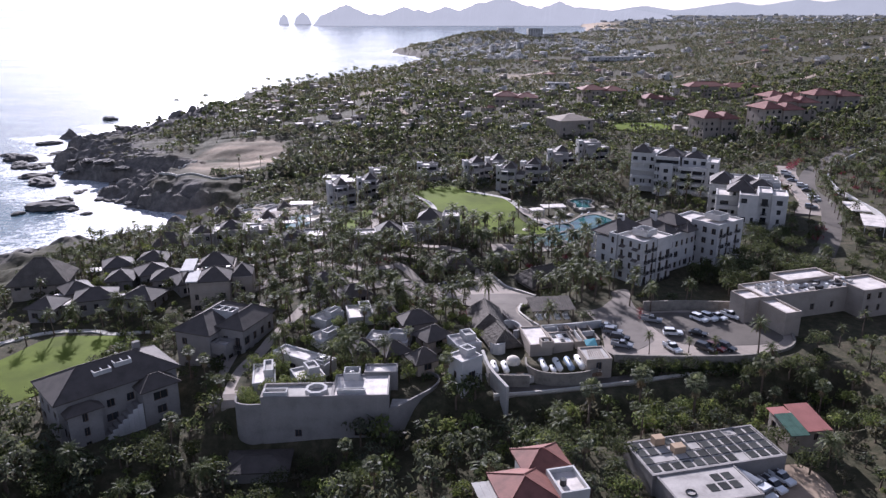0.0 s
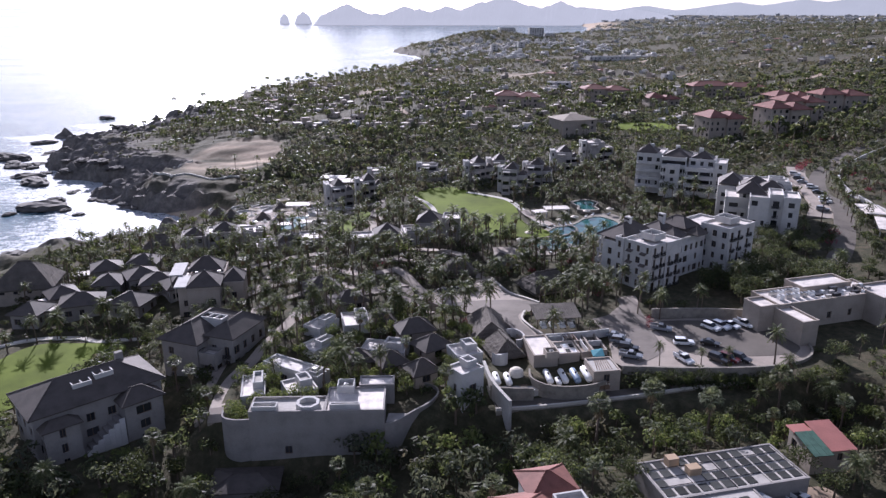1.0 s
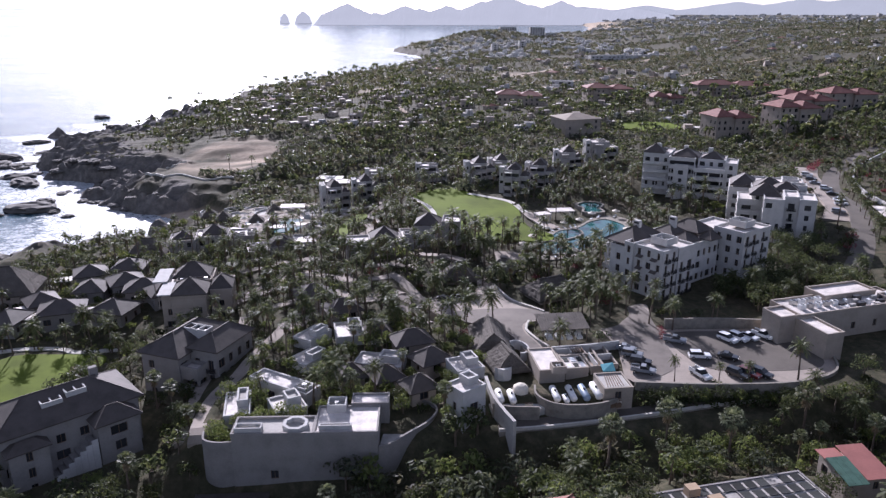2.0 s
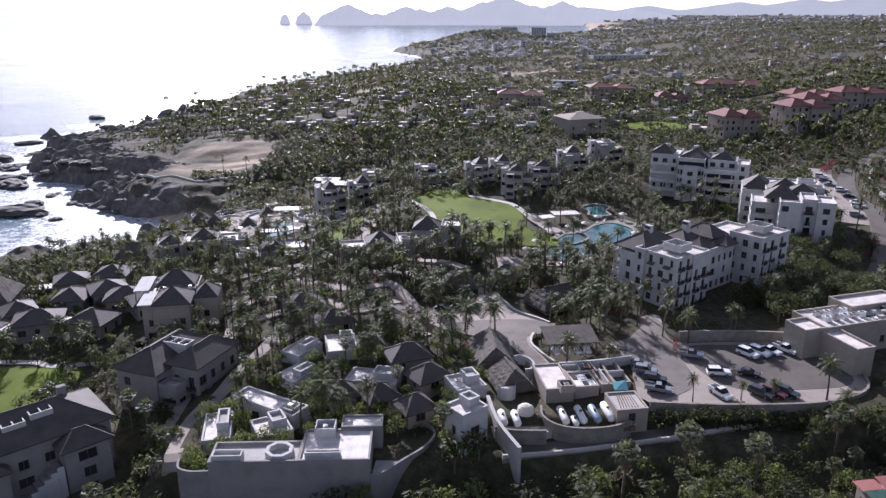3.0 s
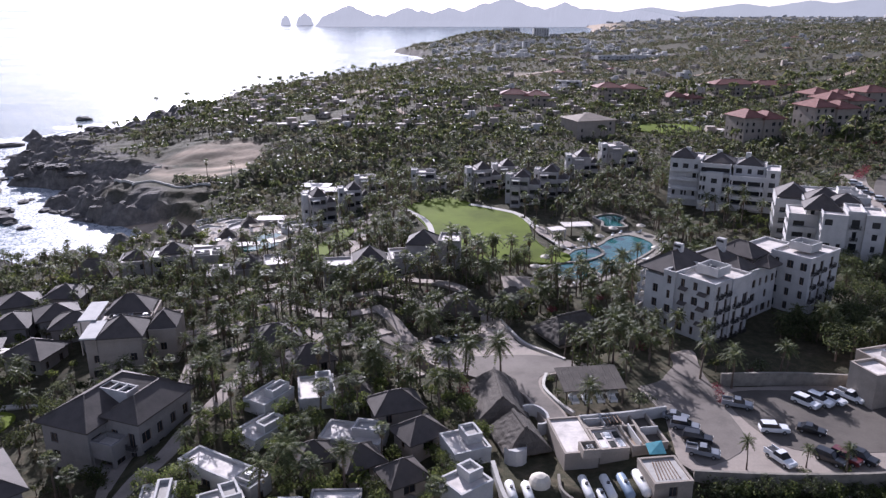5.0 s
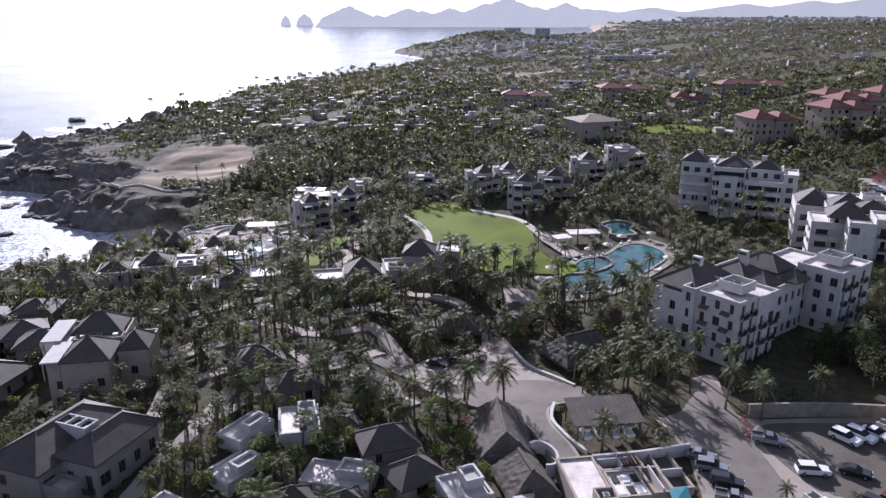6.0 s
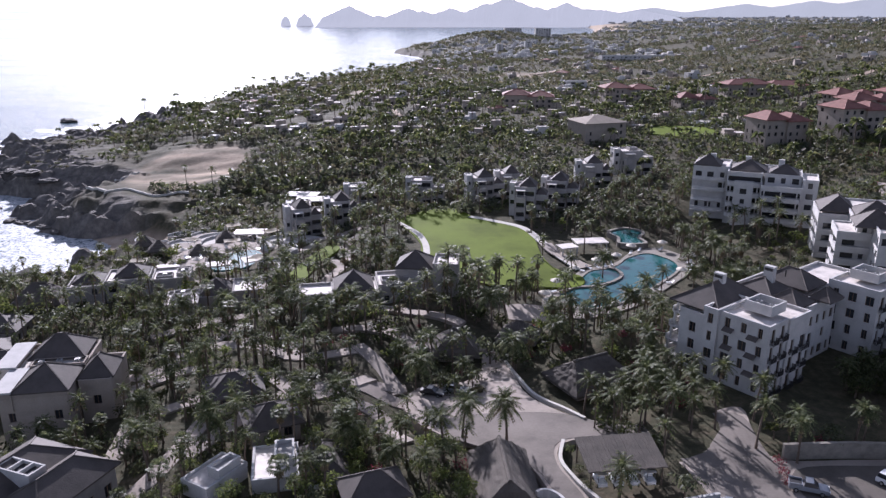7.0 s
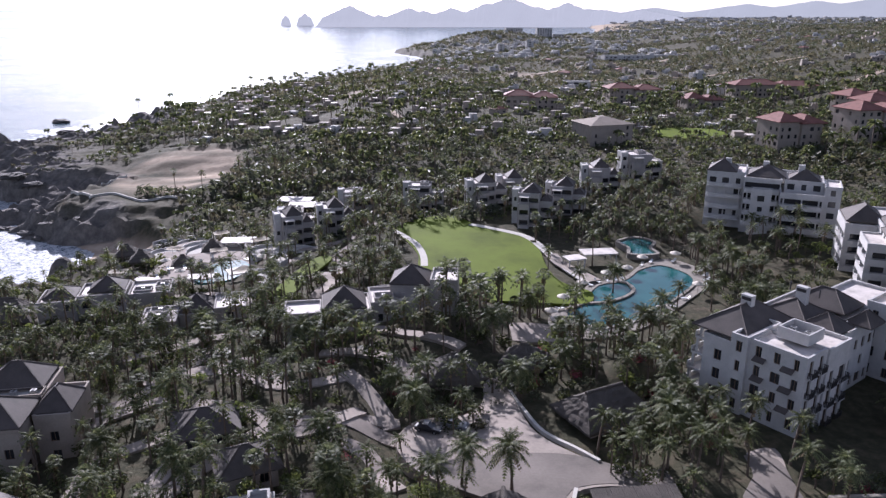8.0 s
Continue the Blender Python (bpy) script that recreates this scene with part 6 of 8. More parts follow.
roof(rh, 0.5, 3.0, 6.5, 6, 6.4, 1.9, 0.7, RED_TILE)
block(rh, 3.004, -4, 4.4, 6, 0, 6.4, parapet=0.8)
bm = bmesh.new()
tube(bm, (4.4, -1.2, 6.424), (4.4, -1.2, 7.4), 0.5, 0.5, 10)
part("water_tank", bm, IRON, rh, "black roof water tank")
for k in range(3):
    bm = bmesh.new()
    box(bm, -8.4 + k * 1.1, -7.35 + k * 1.1, -3.4, 3.4, 5.7 - 0.05 * k, 5.78 - 0.05 * k)
    part("canopy_sheet", bm, CONCRETE, rh)
for qx in (-8.2, -5.4):
    for qy in (-3.2, 3.1):
        bm = bmesh.new()
        box(bm, qx, qx + 0.14, qy, qy + 0.14, -1, 5.58)
        part("post", bm, WOOD, rh)

flat("road", "brown dirt track between sheds", "track", ((45, 100), (50, 103.4), (55, 106), (60, 106.5), (62, 101), (60, 92), (58, 84), (46, 84)), -3.3, DIRT, 1.0, 4)
keep_off(54, 97, 9, 12)

# low stone walls and a track on the headland
for pts in (((-146, 402), (-142.6, 407.8), (-137.9, 410.2)), ((-137, 372), (-131, 378), (-122, 373), (-115, 369), (-108, 374), (-102, 371)), ((-118, 384), (-113, 377), (-109, 372.5)), ((-150, 384), (-143, 379), (-137, 374))):
    bm = bmesh.new()
    line = curve_line([Vector((*p, 0)) for p in pts], 6)
    for q in line:
        q.z = gz(q.x, q.y)
    ribbon(bm, line, 0.6, -0.8, 0.8)
    tagged(new("wall", mesh_of("wall", bm, KERB)), "low winding white stone wall on the headland", "wall", "", "structure")

# parking strip beside the climbing road
pl = curve_line([Vector((*p, 0)) for p in ((126, 246), (134, 260), (140, 282), (145, 306), (152, 322))], 6)
bm = bmesh.new()
ribbon(bm, [Vector((p.x, p.y, gz(p.x, p.y))) for p in pl], 9, -1, 0.5)
tagged(new("pavement", mesh_of("pavement", bm, PLAZA)), "paved parking strip beside the climbing road", "parking strip", "", "structure")
for p in pl[::2]:
    keep_off(p.x, p.y, 4.4, 4.4)
# tracks and bare clearings among the far scrub
for pts, wd in ((((60, 690), (105, 715), (149, 775), (207, 821), (248, 818), (302, 843), (360, 846)), 5), (((90, 860), (115, 897), (182, 999), (254, 1073), (330, 1100)), 8), (((-39, 579), (-29, 527), (-24, 512)), 3.5), (((250, 560), (300, 640), (380, 700), (470, 720)), 5)):
    pl = curve_line([Vector((*p, 0)) for p in pts], 10)
    bm = bmesh.new()
    ribbon(bm, [Vector((p.x, p.y, gz(p.x, p.y))) for p in pl], wd, -2, 0.7)
    tagged(new("road", mesh_of("road", bm, DIRT)), "pale dirt road through dry scrub", "dirt road", "", "structure")
    for p in pl[::2]:
        keep_off(p.x, p.y, wd, wd)
keep_off(-58, 690, 18, 42)
keep_off(80, 858, 18, 30)

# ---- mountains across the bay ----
# the haze on ranges and stacks is their own emission colour
ridge("mountains", "grey hazy mountains across the bay", 4000, -9.6, 17.0, ((-8.6, 50, 1.6), (-7.11, 102, 3.0), (-5.0, 58, 2.4), (-2.86, 92, 3.0), (-1.82, 78, 3), (0.26, 92, 3.4), (2.75, 113, 3.6), (4.4, 138, 5), (6.47, 98, 3), (8.51, 115, 4), (10.96, 83, 5), (13.7, 80, 5)), 4, HAZE_GLOW_NEAR, 420, 150, 0.03)
ridge("mountains", "low range far behind the town, pale with glowing haze colour", 4780, 8, 40, ((10, 96, 9), (14.5, 104, 7), (20.6, 122, 9), (24.8, 136, 9), (29.6, 160, 12), (35, 166, 9)), 0, HAZE_GLOW_FAR, 300, 90, 0.012)
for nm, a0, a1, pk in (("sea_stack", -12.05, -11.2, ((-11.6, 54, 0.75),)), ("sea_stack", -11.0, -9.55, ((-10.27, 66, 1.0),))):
    ridge(nm, "hazy rock stack standing in the sea off the cape", 4000, a0, a1, pk, 4, HAZE_GLOW_NEAR, 60, 16, 0.03)

# ---- plants ----
LEAF_MATS = [TRUNK, FROND, FAN, DEAD, LEAF, LEAF_LIGHT, LEAF_PINK, SCRUB, PINE]
M_TRUNK, M_FROND, M_FAN, M_DEAD, M_LEAF, M_LIGHT, M_PINK, M_SCRUB, M_PINE = range(9)


class Shape:
    """Points and faces of a plant, kept as lists; faces carry the number of their material."""

    def __init__(self):
        self.v, self.f, self.m = [], [], []

    def add(self, pts, faces, mat):
        n = len(self.v)
        self.v += [tuple(p) for p in pts]
        self.f += [tuple(i + n for i in f) for f in faces]
        self.m += [mat] * len(faces)

    def stem(self, pts, radii, n=6, mat=M_TRUNK):
        ring = []
        for p, r in zip(pts, radii):
            for k in range(n):
                a = 2 * math.pi * k / n
                ring.append((p[0] + r * math.cos(a), p[1] + r * math.sin(a), p[2]))
        faces = [(i * n + k, i * n + (k + 1) % n, (i + 1) * n + (k + 1) % n, (i + 1) * n + k) for i in range(len(pts) - 1) for k in range(n)]
        self.add(ring, faces, mat)

    def mesh(self, name, mats):
        keep = [i for i, m in enumerate(self.m) if m in mats]
        me = bpy.data.meshes.new(name)
        used = sorted({i for k in keep for i in self.f[k]})
        new_i = {o: n for n, o in enumerate(used)}
        me.from_pydata([self.v[i] for i in used], [], [tuple(new_i[i] for i in self.f[k]) for k in keep])
        for m in mats:
            me.materials.append(LEAF_MATS[m])
        me.polygons.foreach_set("material_index", [mats.index(self.m[k]) for k in keep])
        return me


def feather(sh, rng, top, a, lift, length, mat, pairs=9, sag=1.0):
    """One feather-shaped frond: a drooping rib with leaflets to both sides."""
    ca, sa = math.cos(a), math.sin(a)

    def rib(s):
        out = length * s * math.cos(lift * (1 - 0.35 * s))
        up = length * (math.sin(lift) * s - sag * 0.62 * s * s)
        return Vector((top[0] + ca * out, top[1] + sa * out, top[2] + up))

    side = Vector((-sa, ca, 0))
    pts, faces = [], []
    for i in range(6):
        p = rib(i / 5)
        w = 0.05 * (1 - i / 6)
        pts += [p + side * w, p - side * w]
    faces = [(2 * i, 2 * i + 1, 2 * i + 3, 2 * i + 2) for i in range(5)]
    sh.add(pts, faces, mat)
    for i in range(pairs):
        s = 0.14 + 0.84 * i / (pairs - 1)
        p, q = rib(s), rib(min(1.0, s + 0.75 / pairs))
        ln = length * 0.27 * math.sin(math.pi * min(0.98, 0.25 + 0.68 * s)) * rng.uniform(0.85, 1.15)
        fwd = (q - p).normalized()
        for k in (1, -1):
            tip = p + side * k * ln * 0.85 + fwd * ln * 0.55 - Vector((0, 0, ln * rng.uniform(0.22, 0.5)))
            sh.add([p, q, tip], [(0, 1, 2) if k > 0 else (1, 0, 2)], mat)


def fan(sh, rng, base, a, lift, stalk, r, mat, n=7):
    ca, sa = math.cos(a), math.sin(a)
    d = Vector((ca * math.cos(lift), sa * math.cos(lift), math.sin(lift)))
    side = Vector((-sa, ca, 0))
    up = d.cross(side) * -1
    c = Vector(base) + d * stalk
    sh.add([Vector(base) + side * 0.03, Vector(base) - side * 0.03, c], [(0, 1, 2)], mat)
    for k in range(n):
        t0 = radians(-80 + 160 * k / n)
        t1 = radians(-80 + 160 * (k + 0.85) / n)
        tm = (t0 + t1) / 2
        rr = r * rng.uniform(0.85, 1.1)
        p = [c, c + (d * math.cos(t0) + side * math.sin(t0)) * rr * 0.7, c + (d * math.cos(tm) + side * math.sin(tm)) * rr - Vector((0, 0, rr * 0.3)), c + (d * math.cos(t1) + side * math.sin(t1)) * rr * 0.7]
        sh.add(p, [(0, 1, 2, 3)], mat)


def feather_palm(seed, h, length=2.9, count=24, pairs=9, thick=0.17):
    rng = random.Random(seed)
    if length > 3:
        count, pairs = 40, 13
    sh = Shape()
    bend = (rng.uniform(-0.6, 0.6), rng.uniform(-0.6, 0.6))
    pts = [(bend[0] * (t * t), bend[1] * (t * t), h * t - (0.8 if t == 0 else 0)) for t in (0, 0.06, 0.3, 0.6, 0.85, 1.0)]
    sh.stem(pts, [thick * k for k in (1.7, 1.35, 1.0, 0.9, 0.85, 1.15)])
    for k in range(count):
        t = k / count
        feather(sh, rng, pts[-1], k * 2.39996 + rng.uniform(-0.2, 0.2), radians(78 - 92 * t + rng.uniform(-8, 8)), length * rng.uniform(0.85, 1.1), M_FROND, pairs, 0.7 + 0.6 * t)
    for k in range(4):
        feather(sh, rng, (pts[-1][0], pts[-1][1], pts[-1][2] - 0.2), rng.uniform(0, 6.3), radians(-40), length * 0.7, M_DEAD, max(4, pairs - 4), 0.9)
    return sh


def fan_palm(seed, h, count=30, r=0.95):
    rng = random.Random(seed)
    sh = Shape()
    bend = (rng.uniform(-0.4, 0.4), rng.uniform(-0.4, 0.4))
    pts = [(bend[0] * t * t, bend[1] * t * t, h * t - (0.8 if t == 0 else 0)) for t in (0, 0.05, 0.35, 0.7, 1.0)]
    sh.stem(pts, [0.32, 0.24, 0.18, 0.16, 0.2])
    for k in range(count):
        t = k / count
        fan(sh, rng, (pts[-1][0], pts[-1][1], pts[-1][2] + 0.1), k * 2.39996, radians(82 - 105 * t + rng.uniform(-8, 8)), rng.uniform(0.8, 1.15), r * rng.uniform(0.85, 1.1), M_FAN)
    for k in range(10):
        z = pts[-1][2] - 0.3 - 1.1 * k / 10
        fan(sh, rng, (pts[-1][0], pts[-1][1], z), k * 2.4, radians(-62 + rng.uniform(-8, 8)), 0.35, r * 0.8, M_DEAD, 5)
    return sh


def clump(sh, rng, c, rad, n, size, mat, flat_=0.75, core=0.55):
    """Many small bent leaves in an uneven ball with gaps."""
    for _ in range(n):
        d = Vector((rng.gauss(0, 1), rng.gauss(0, 1), rng.gauss(0, 1))).normalized()
        r = rad * (core + (1 - core) * rng.random() ** 0.6)
        p = Vector(c) + Vector((d.x * r, d.y * r, d.z * r * flat_))
        nrm = (d + Vector((rng.uniform(-0.8, 0.8), rng.uniform(-0.8, 0.8), rng.uniform(-0.3, 0.9)))).normalized()
        a = nrm.orthogonal().normalized()
        a.rotate(Matrix.Rotation(rng.uniform(0, 6.3), 3, nrm))
        b = nrm.cross(a)
        s = size * rng.uniform(0.6, 1.3)
        sh.add([p - a * s, p + b * s * 0.45, p + a * s * 1.1 - nrm * s * 0.3, p - b * s * 0.45], [(0, 1, 2, 3)], mat)


def leaf_tree(seed, h, spread, mat, leaves=520, size=0.28, sides=5, blobs=9):
    rng = random.Random(seed)
    sh = Shape()
    sh.stem([(0, 0, -0.8), (0.05, 0, h * 0.25), (0.1, 0.08, h * 0.5)], [0.26, 0.19, 0.14])
    for k in range(blobs):
        a = k * 2.4 + rng.uniform(-0.4, 0.4)
        r = spread * rng.uniform(0.3, 0.72) * (k > 0)
        c = (r * math.cos(a), r * math.sin(a), h * rng.uniform(0.55, 0.86) + (0.1 * h if k == 0 else 0))
        sh.stem([(0.08, 0.05, h * 0.42), tuple(0.6 * v for v in c[:2]) + (c[2] * 0.8,), c], [0.11, 0.07, 0.03], sides)
        clump(sh, rng, c, spread * rng.uniform(0.36, 0.55), leaves // blobs, size, mat)
    return sh


def bush(seed, r, mat, leaves=140, size=0.22):
    rng = random.Random(seed)
    sh = Shape()
    for k in range(4):
        a = k * 1.7
        sh.stem([(0, 0, -0.5), (r * 0.4 * math.cos(a), r * 0.4 * math.sin(a), r * 0.5)], [0.06, 0.03], 4)
        clump(sh, rng, (r * 0.45 * math.cos(a), r * 0.45 * math.sin(a), r * 0.55), r * 0.62, leaves // 4, size, mat, 0.8, 0.35)
    return sh


def as_thing(sh, name, label, category, group, crown, mats):
    ob = thing(name, label, category, Matrix(), group)
    if name == "bush":
        part(crown, sh.mesh(crown, mats + [M_TRUNK]), FROND, ob)
        return ob
    part("trunk", sh.mesh("trunk", [M_TRUNK]), TRUNK, ob)
    part(crown, sh.mesh(crown, mats), FROND, ob)
    if M_DEAD in sh.m:
        part("dead_fronds", sh.mesh("dead_fronds", [M_DEAD]), DEAD, ob, "dry brown hanging fronds")
    return ob


KINDS = {
    "feather": [as_thing(feather_palm(s, h, ln), "palm_tree", lab, "palm tree", "garden palms", "crown", [M_FROND]) for s, h, ln, lab in (
        (1, 6.6, 2.4, "slender palm tree with a feathery green crown"), (2, 8.0, 2.5, "tall slender palm tree with drooping green fronds"), (3, 5.2, 2.3, "short palm tree with a full feathery crown"), (4, 6.4, 3.1, "palm tree with long arching fronds"))],
    "fan": [as_thing(fan_palm(s, h), "fan_palm", lab, "palm tree", "fan palms", "crown", [M_FAN]) for s, h, lab in (
        (5, 7.4, "tall fan palm with a skirt of dry leaves"), (6, 5.6, "fan palm with a round green crown"), (7, 9.0, "very tall fan palm with a thin trunk"))],
    "tree": [as_thing(leaf_tree(s, h, sp, M_LEAF), "tree", lab, "tree", "garden trees", "crown", [M_LEAF]) for s, h, sp, lab in (
        (8, 6.0, 3.4, "broad dark green tree with a loose crown"), (9, 7.2, 3.8, "large spreading tree with dense dark leaves"), (10, 5.0, 2.9, "small rounded tree with dark green leaves"))],
    "light": [as_thing(leaf_tree(s, h, sp, M_LIGHT), "tree", lab, "tree", "light green trees", "crown", [M_LIGHT]) for s, h, sp, lab in (
        (11, 5.5, 3.0, "light green tree with a feathery open crown"), (12, 4.6, 2.6, "small yellow-green tree among palms"))],
    "bush": [as_thing(bush(s, r, M_LEAF), "bush", lab, "bush", "garden bushes", "leaves", [M_LEAF]) for s, r, lab in ((13, 1.5, "round dark green garden bush"), (14, 1.9, "wide dark green garden bush"))],
    "pink": [as_thing(bush(15, 1.7, M_PINK), "bush", "flowering bush with crimson blooms", "bush", "flowering bushes", "leaves", [M_PINK])],
}
FIRST = {id(o): True for k in KINDS.values() for o in k}


def plant(kind, x, y, scale=1.0, turn=None, z=None, which=None):
    rng = plant_rng
    src = KINDS[kind][which if which is not None else rng.randrange(len(KINDS[kind]))]
    m = pose(x, y, gz(x, y) if z is None else z, 0, 0, rng.uniform(0, 360) if turn is None else turn)
    if FIRST.pop(id(src), None):
        src.matrix_world = m
        src.scale = (scale,) * 3
        return src
    ob = copy_thing(src, m)
    ob.scale = (scale,) * 3
    return ob


plant_rng = random.Random(77)


def free_mask(x, y, margin=0.0):
    ok = np.ones(len(x), bool)
    for cx, cy, hx, hy, a in FOOT:
        dx, dy = x - cx, y - cy
        u, v = dx * math.cos(a) + dy * math.sin(a), -dx * math.sin(a) + dy * math.cos(a)
        ok &= ~((np.abs(u) < hx + margin) & (np.abs(v) < hy + margin))
    return ok


def scatter(n, x0, x1, y0, y1, seed, apart=2.2, margin=0.6, shore_gap=22):
    """Free places in a stretch of the plan, none too close to another."""
    r = np.random.RandomState(seed)
    x, y = r.uniform(x0, x1, n * 4), r.uniform(y0, y1, n * 4)
    keep = free_mask(x, y, margin) & (x - coast_x(x, y) > shore_gap)
    x, y = x[keep], y[keep]
    cells, out = {}, []
    for px, py in zip(x, y):
        i, j = int(px // apart), int(py // apart)
        if any((px - qx) ** 2 + (py - qy) ** 2 < apart * apart for a in (-1, 0, 1) for b in (-1, 0, 1) for qx, qy in cells.get((i + a, j + b), ())):
            continue
        cells.setdefault((i, j), []).append((px, py))
        out.append((px, py))
        if len(out) >= n:
            break
    return out


def patchy(places, size, least, shift=0):
    """Those of the places that lie in random patches about size metres across."""
    px, py = np.array([p[0] for p in places]), np.array([p[1] for p in places])
    ok = fbm(px + shift, py, size, 3) > least
    return [p for p, k in zip(places, ok) if k]


# single palms that stand out
for k, (px, py, s, zz) in enumerate(((11.5, 171.5, 1.0, -0.9), (5.2, 172.5, 0.95, -1.2), (43.5, 141.8, 0.55, 0.0), (52, 142.3, 0.5, 0.0), (66.5, 141.8, 0.95, -0.5), (57, 141.2, 0.6, -0.3), (50, 165.2, 0.9, 0.0))):
    plant("feather", px, py, s, None, zz, 3 if k < 2 else None)
for px, py in ((35, 175), (39, 176.4), (42, 174), (38, 172.5), (36, 178.6), (40, 180), (44.5, 181), (32.5, 176.6), (29.5, 178.6), (48.6, 176.5), (51.6, 168.6), (61, 169.4), (45.8, 168.6), (34.6, 171.8), (31, 173.8)):
    plant("feather", px, py, plant_rng.uniform(0.7, 0.95), None, None, 1)
keep_off(57, 179, 15, 7, -20)
for px, py, pz in ((27.1, 121.4, -6.5), (47.2, 123.2, -6.5), (63.6, 131.9, -6.2), (38, 127, -6.4)):
    plant("fan", px, py, 1.25, None, pz, 0)
for px, py in ((27, 97), (27.6, 102), (26.5, 92), (29, 106.5), (57, 110), (60, 104)):
    plant("tree", px, py, 0.8)
for px, py in ((153.2, 320.5), (156, 323), (164, 326.5), (163.7, 364), (168, 366), (186, 370.6), (190, 369), (198, 367.6), (116, 219), (121, 227), (151, 317), (173, 366), (160, 328), (178, 368)):
    plant("pink", px, py, 1.3)
plant("fan", -107, 383, 0.85, None, None, 2)
for px, py in ((-121, 300), (-127, 292), (-78, 338), (-82, 330), (-90, 322), (-99, 252), (-102, 246)):
    plant("fan", px, py, 0.75)
for k in range(12):
    s_ = k / 11
    plant("feather", 126 + 30 * s_, 222 + 84 * s_, 0.8)
    plant("fan", 148 + 16 * s_, 226 + 82 * s_, 0.7)

for px, py, pz in ((-37.6, 127, -4.2), (-36, 125.6, -4.2), (-38.6, 129.4, -4.4), (-34.6, 130.2, -4), (-31.5, 131.5, -4), (-28, 132.6, -3.8), (-25, 131.6, -3.8)):
    plant("light", px, py, 0.75, None, pz)
for px, py in ((36, 231.5), (31, 240), (41, 250), (52, 238), (62, 250), (66, 268), (64, 282), (55, 292), (45, 286), (40, 270), (33, 247), (46, 229), (68, 276), (70, 262), (60, 240)):
    plant("feather", px, py, plant_rng.uniform(0.8, 1.05), None, -4.0)
# planting on the slope below the apartment buildings
for x, y in scatter(60, 58, 125, 166, 226, 101, 3.2, 0.2) + scatter(34, 60, 104, 167, 198, 301, 2.6, 0.0):
    plant("tree", x, y, plant_rng.uniform(0.6, 1.0))
for x, y in scatter(12, 58, 122, 168, 224, 102, 8.0, 0.2) + scatter(9, 30, 44, 184, 204, 103, 3.4, 0.2):
    plant("feather", x, y, plant_rng.uniform(0.75, 1.0))
# garden palms and trees
for x, y in scatter(135, -60, 75, 136, 262, 11, 4.4, 0.4):
    plant("feather", x, y, plant_rng.uniform(0.75, 1.15))
for x, y in scatter(40, -60, 40, 200, 262, 12, 4.0, 0.4):
    plant("fan", x, y, plant_rng.uniform(0.7, 1.0))
for x, y in scatter(70, 20, 80, 205, 330, 13, 3.2, 0.4):
    plant("fan", x, y, plant_rng.uniform(0.65, 0.95))
for x, y in scatter(36, -60, -4, 128, 210, 14, 5.0, 0.4):
    plant("fan", x, y, plant_rng.uniform(0.6, 0.9))
for x, y in scatter(60, -75, 80, 136, 262, 15, 4.4, 0.5):
    plant("tree", x, y, plant_rng.uniform(0.5, 0.85))
for x, y in scatter(50, -95, 24, 94, 128, 16, 3.6, 0.5):
    plant("tree", x, y, plant_rng.uniform(0.55, 0.95))
for x, y in scatter(26, 14, 100, 112, 138, 17, 3.6, 0.5):
    plant("tree", x, y, plant_rng.uniform(0.5, 0.85))
for x, y in scatter(36, -70, 100, 94, 138, 18, 4.2, 0.5):
    plant("light", x, y, plant_rng.uniform(0.6, 1.0))
for x, y in scatter(50, -40, 8, 132, 172, 19, 2.8, 0.2):
    plant("light", x, y, plant_rng.uniform(0.45, 0.75))
for x, y in scatter(22, -90, 110, 96, 140, 20, 7, 0.4):
    plant("feather", x, y, plant_rng.uniform(0.6, 0.95))
for x, y in scatter(26, -90, 100, 98, 138, 27, 7, 0.4):
    plant("fan", x, y, plant_rng.uniform(0.6, 0.95))
for x, y in scatter(200, -60, 80, 130, 262, 21, 2.6, 0.2) + scatter(34, 36, 78, 136.4, 139.6, 121, 1.6, 0.0):
    plant("bush", x, y, plant_rng.uniform(0.6, 1.15))
for x, y in scatter(24, -20, 60, 160, 215, 22, 3.0, 0.2) + scatter(40, 110, 170, 262, 330, 23, 3.0, 0.2):
    plant("pink", x, y, plant_rng.uniform(0.4, 0.9))
for x, y in ((47.4, 165.2), (47.0, 162.6), (46.6, 160.4), (19.9, 168), (20.4, 163), (21, 159.5)):
    plant("pink" if x > 40 else "bush", x, y, 0.6, None, 0.0)


for k in range(26):
    hx = 38 + 1.5 * k
    plant(("bush", "tree", "bush", "light")[k % 4], hx, 138.7 + 0.12 * max(0, hx - 62) ** 1.2, (1.5, 0.62, 1.3, 0.6)[k % 4], None, -3.3)


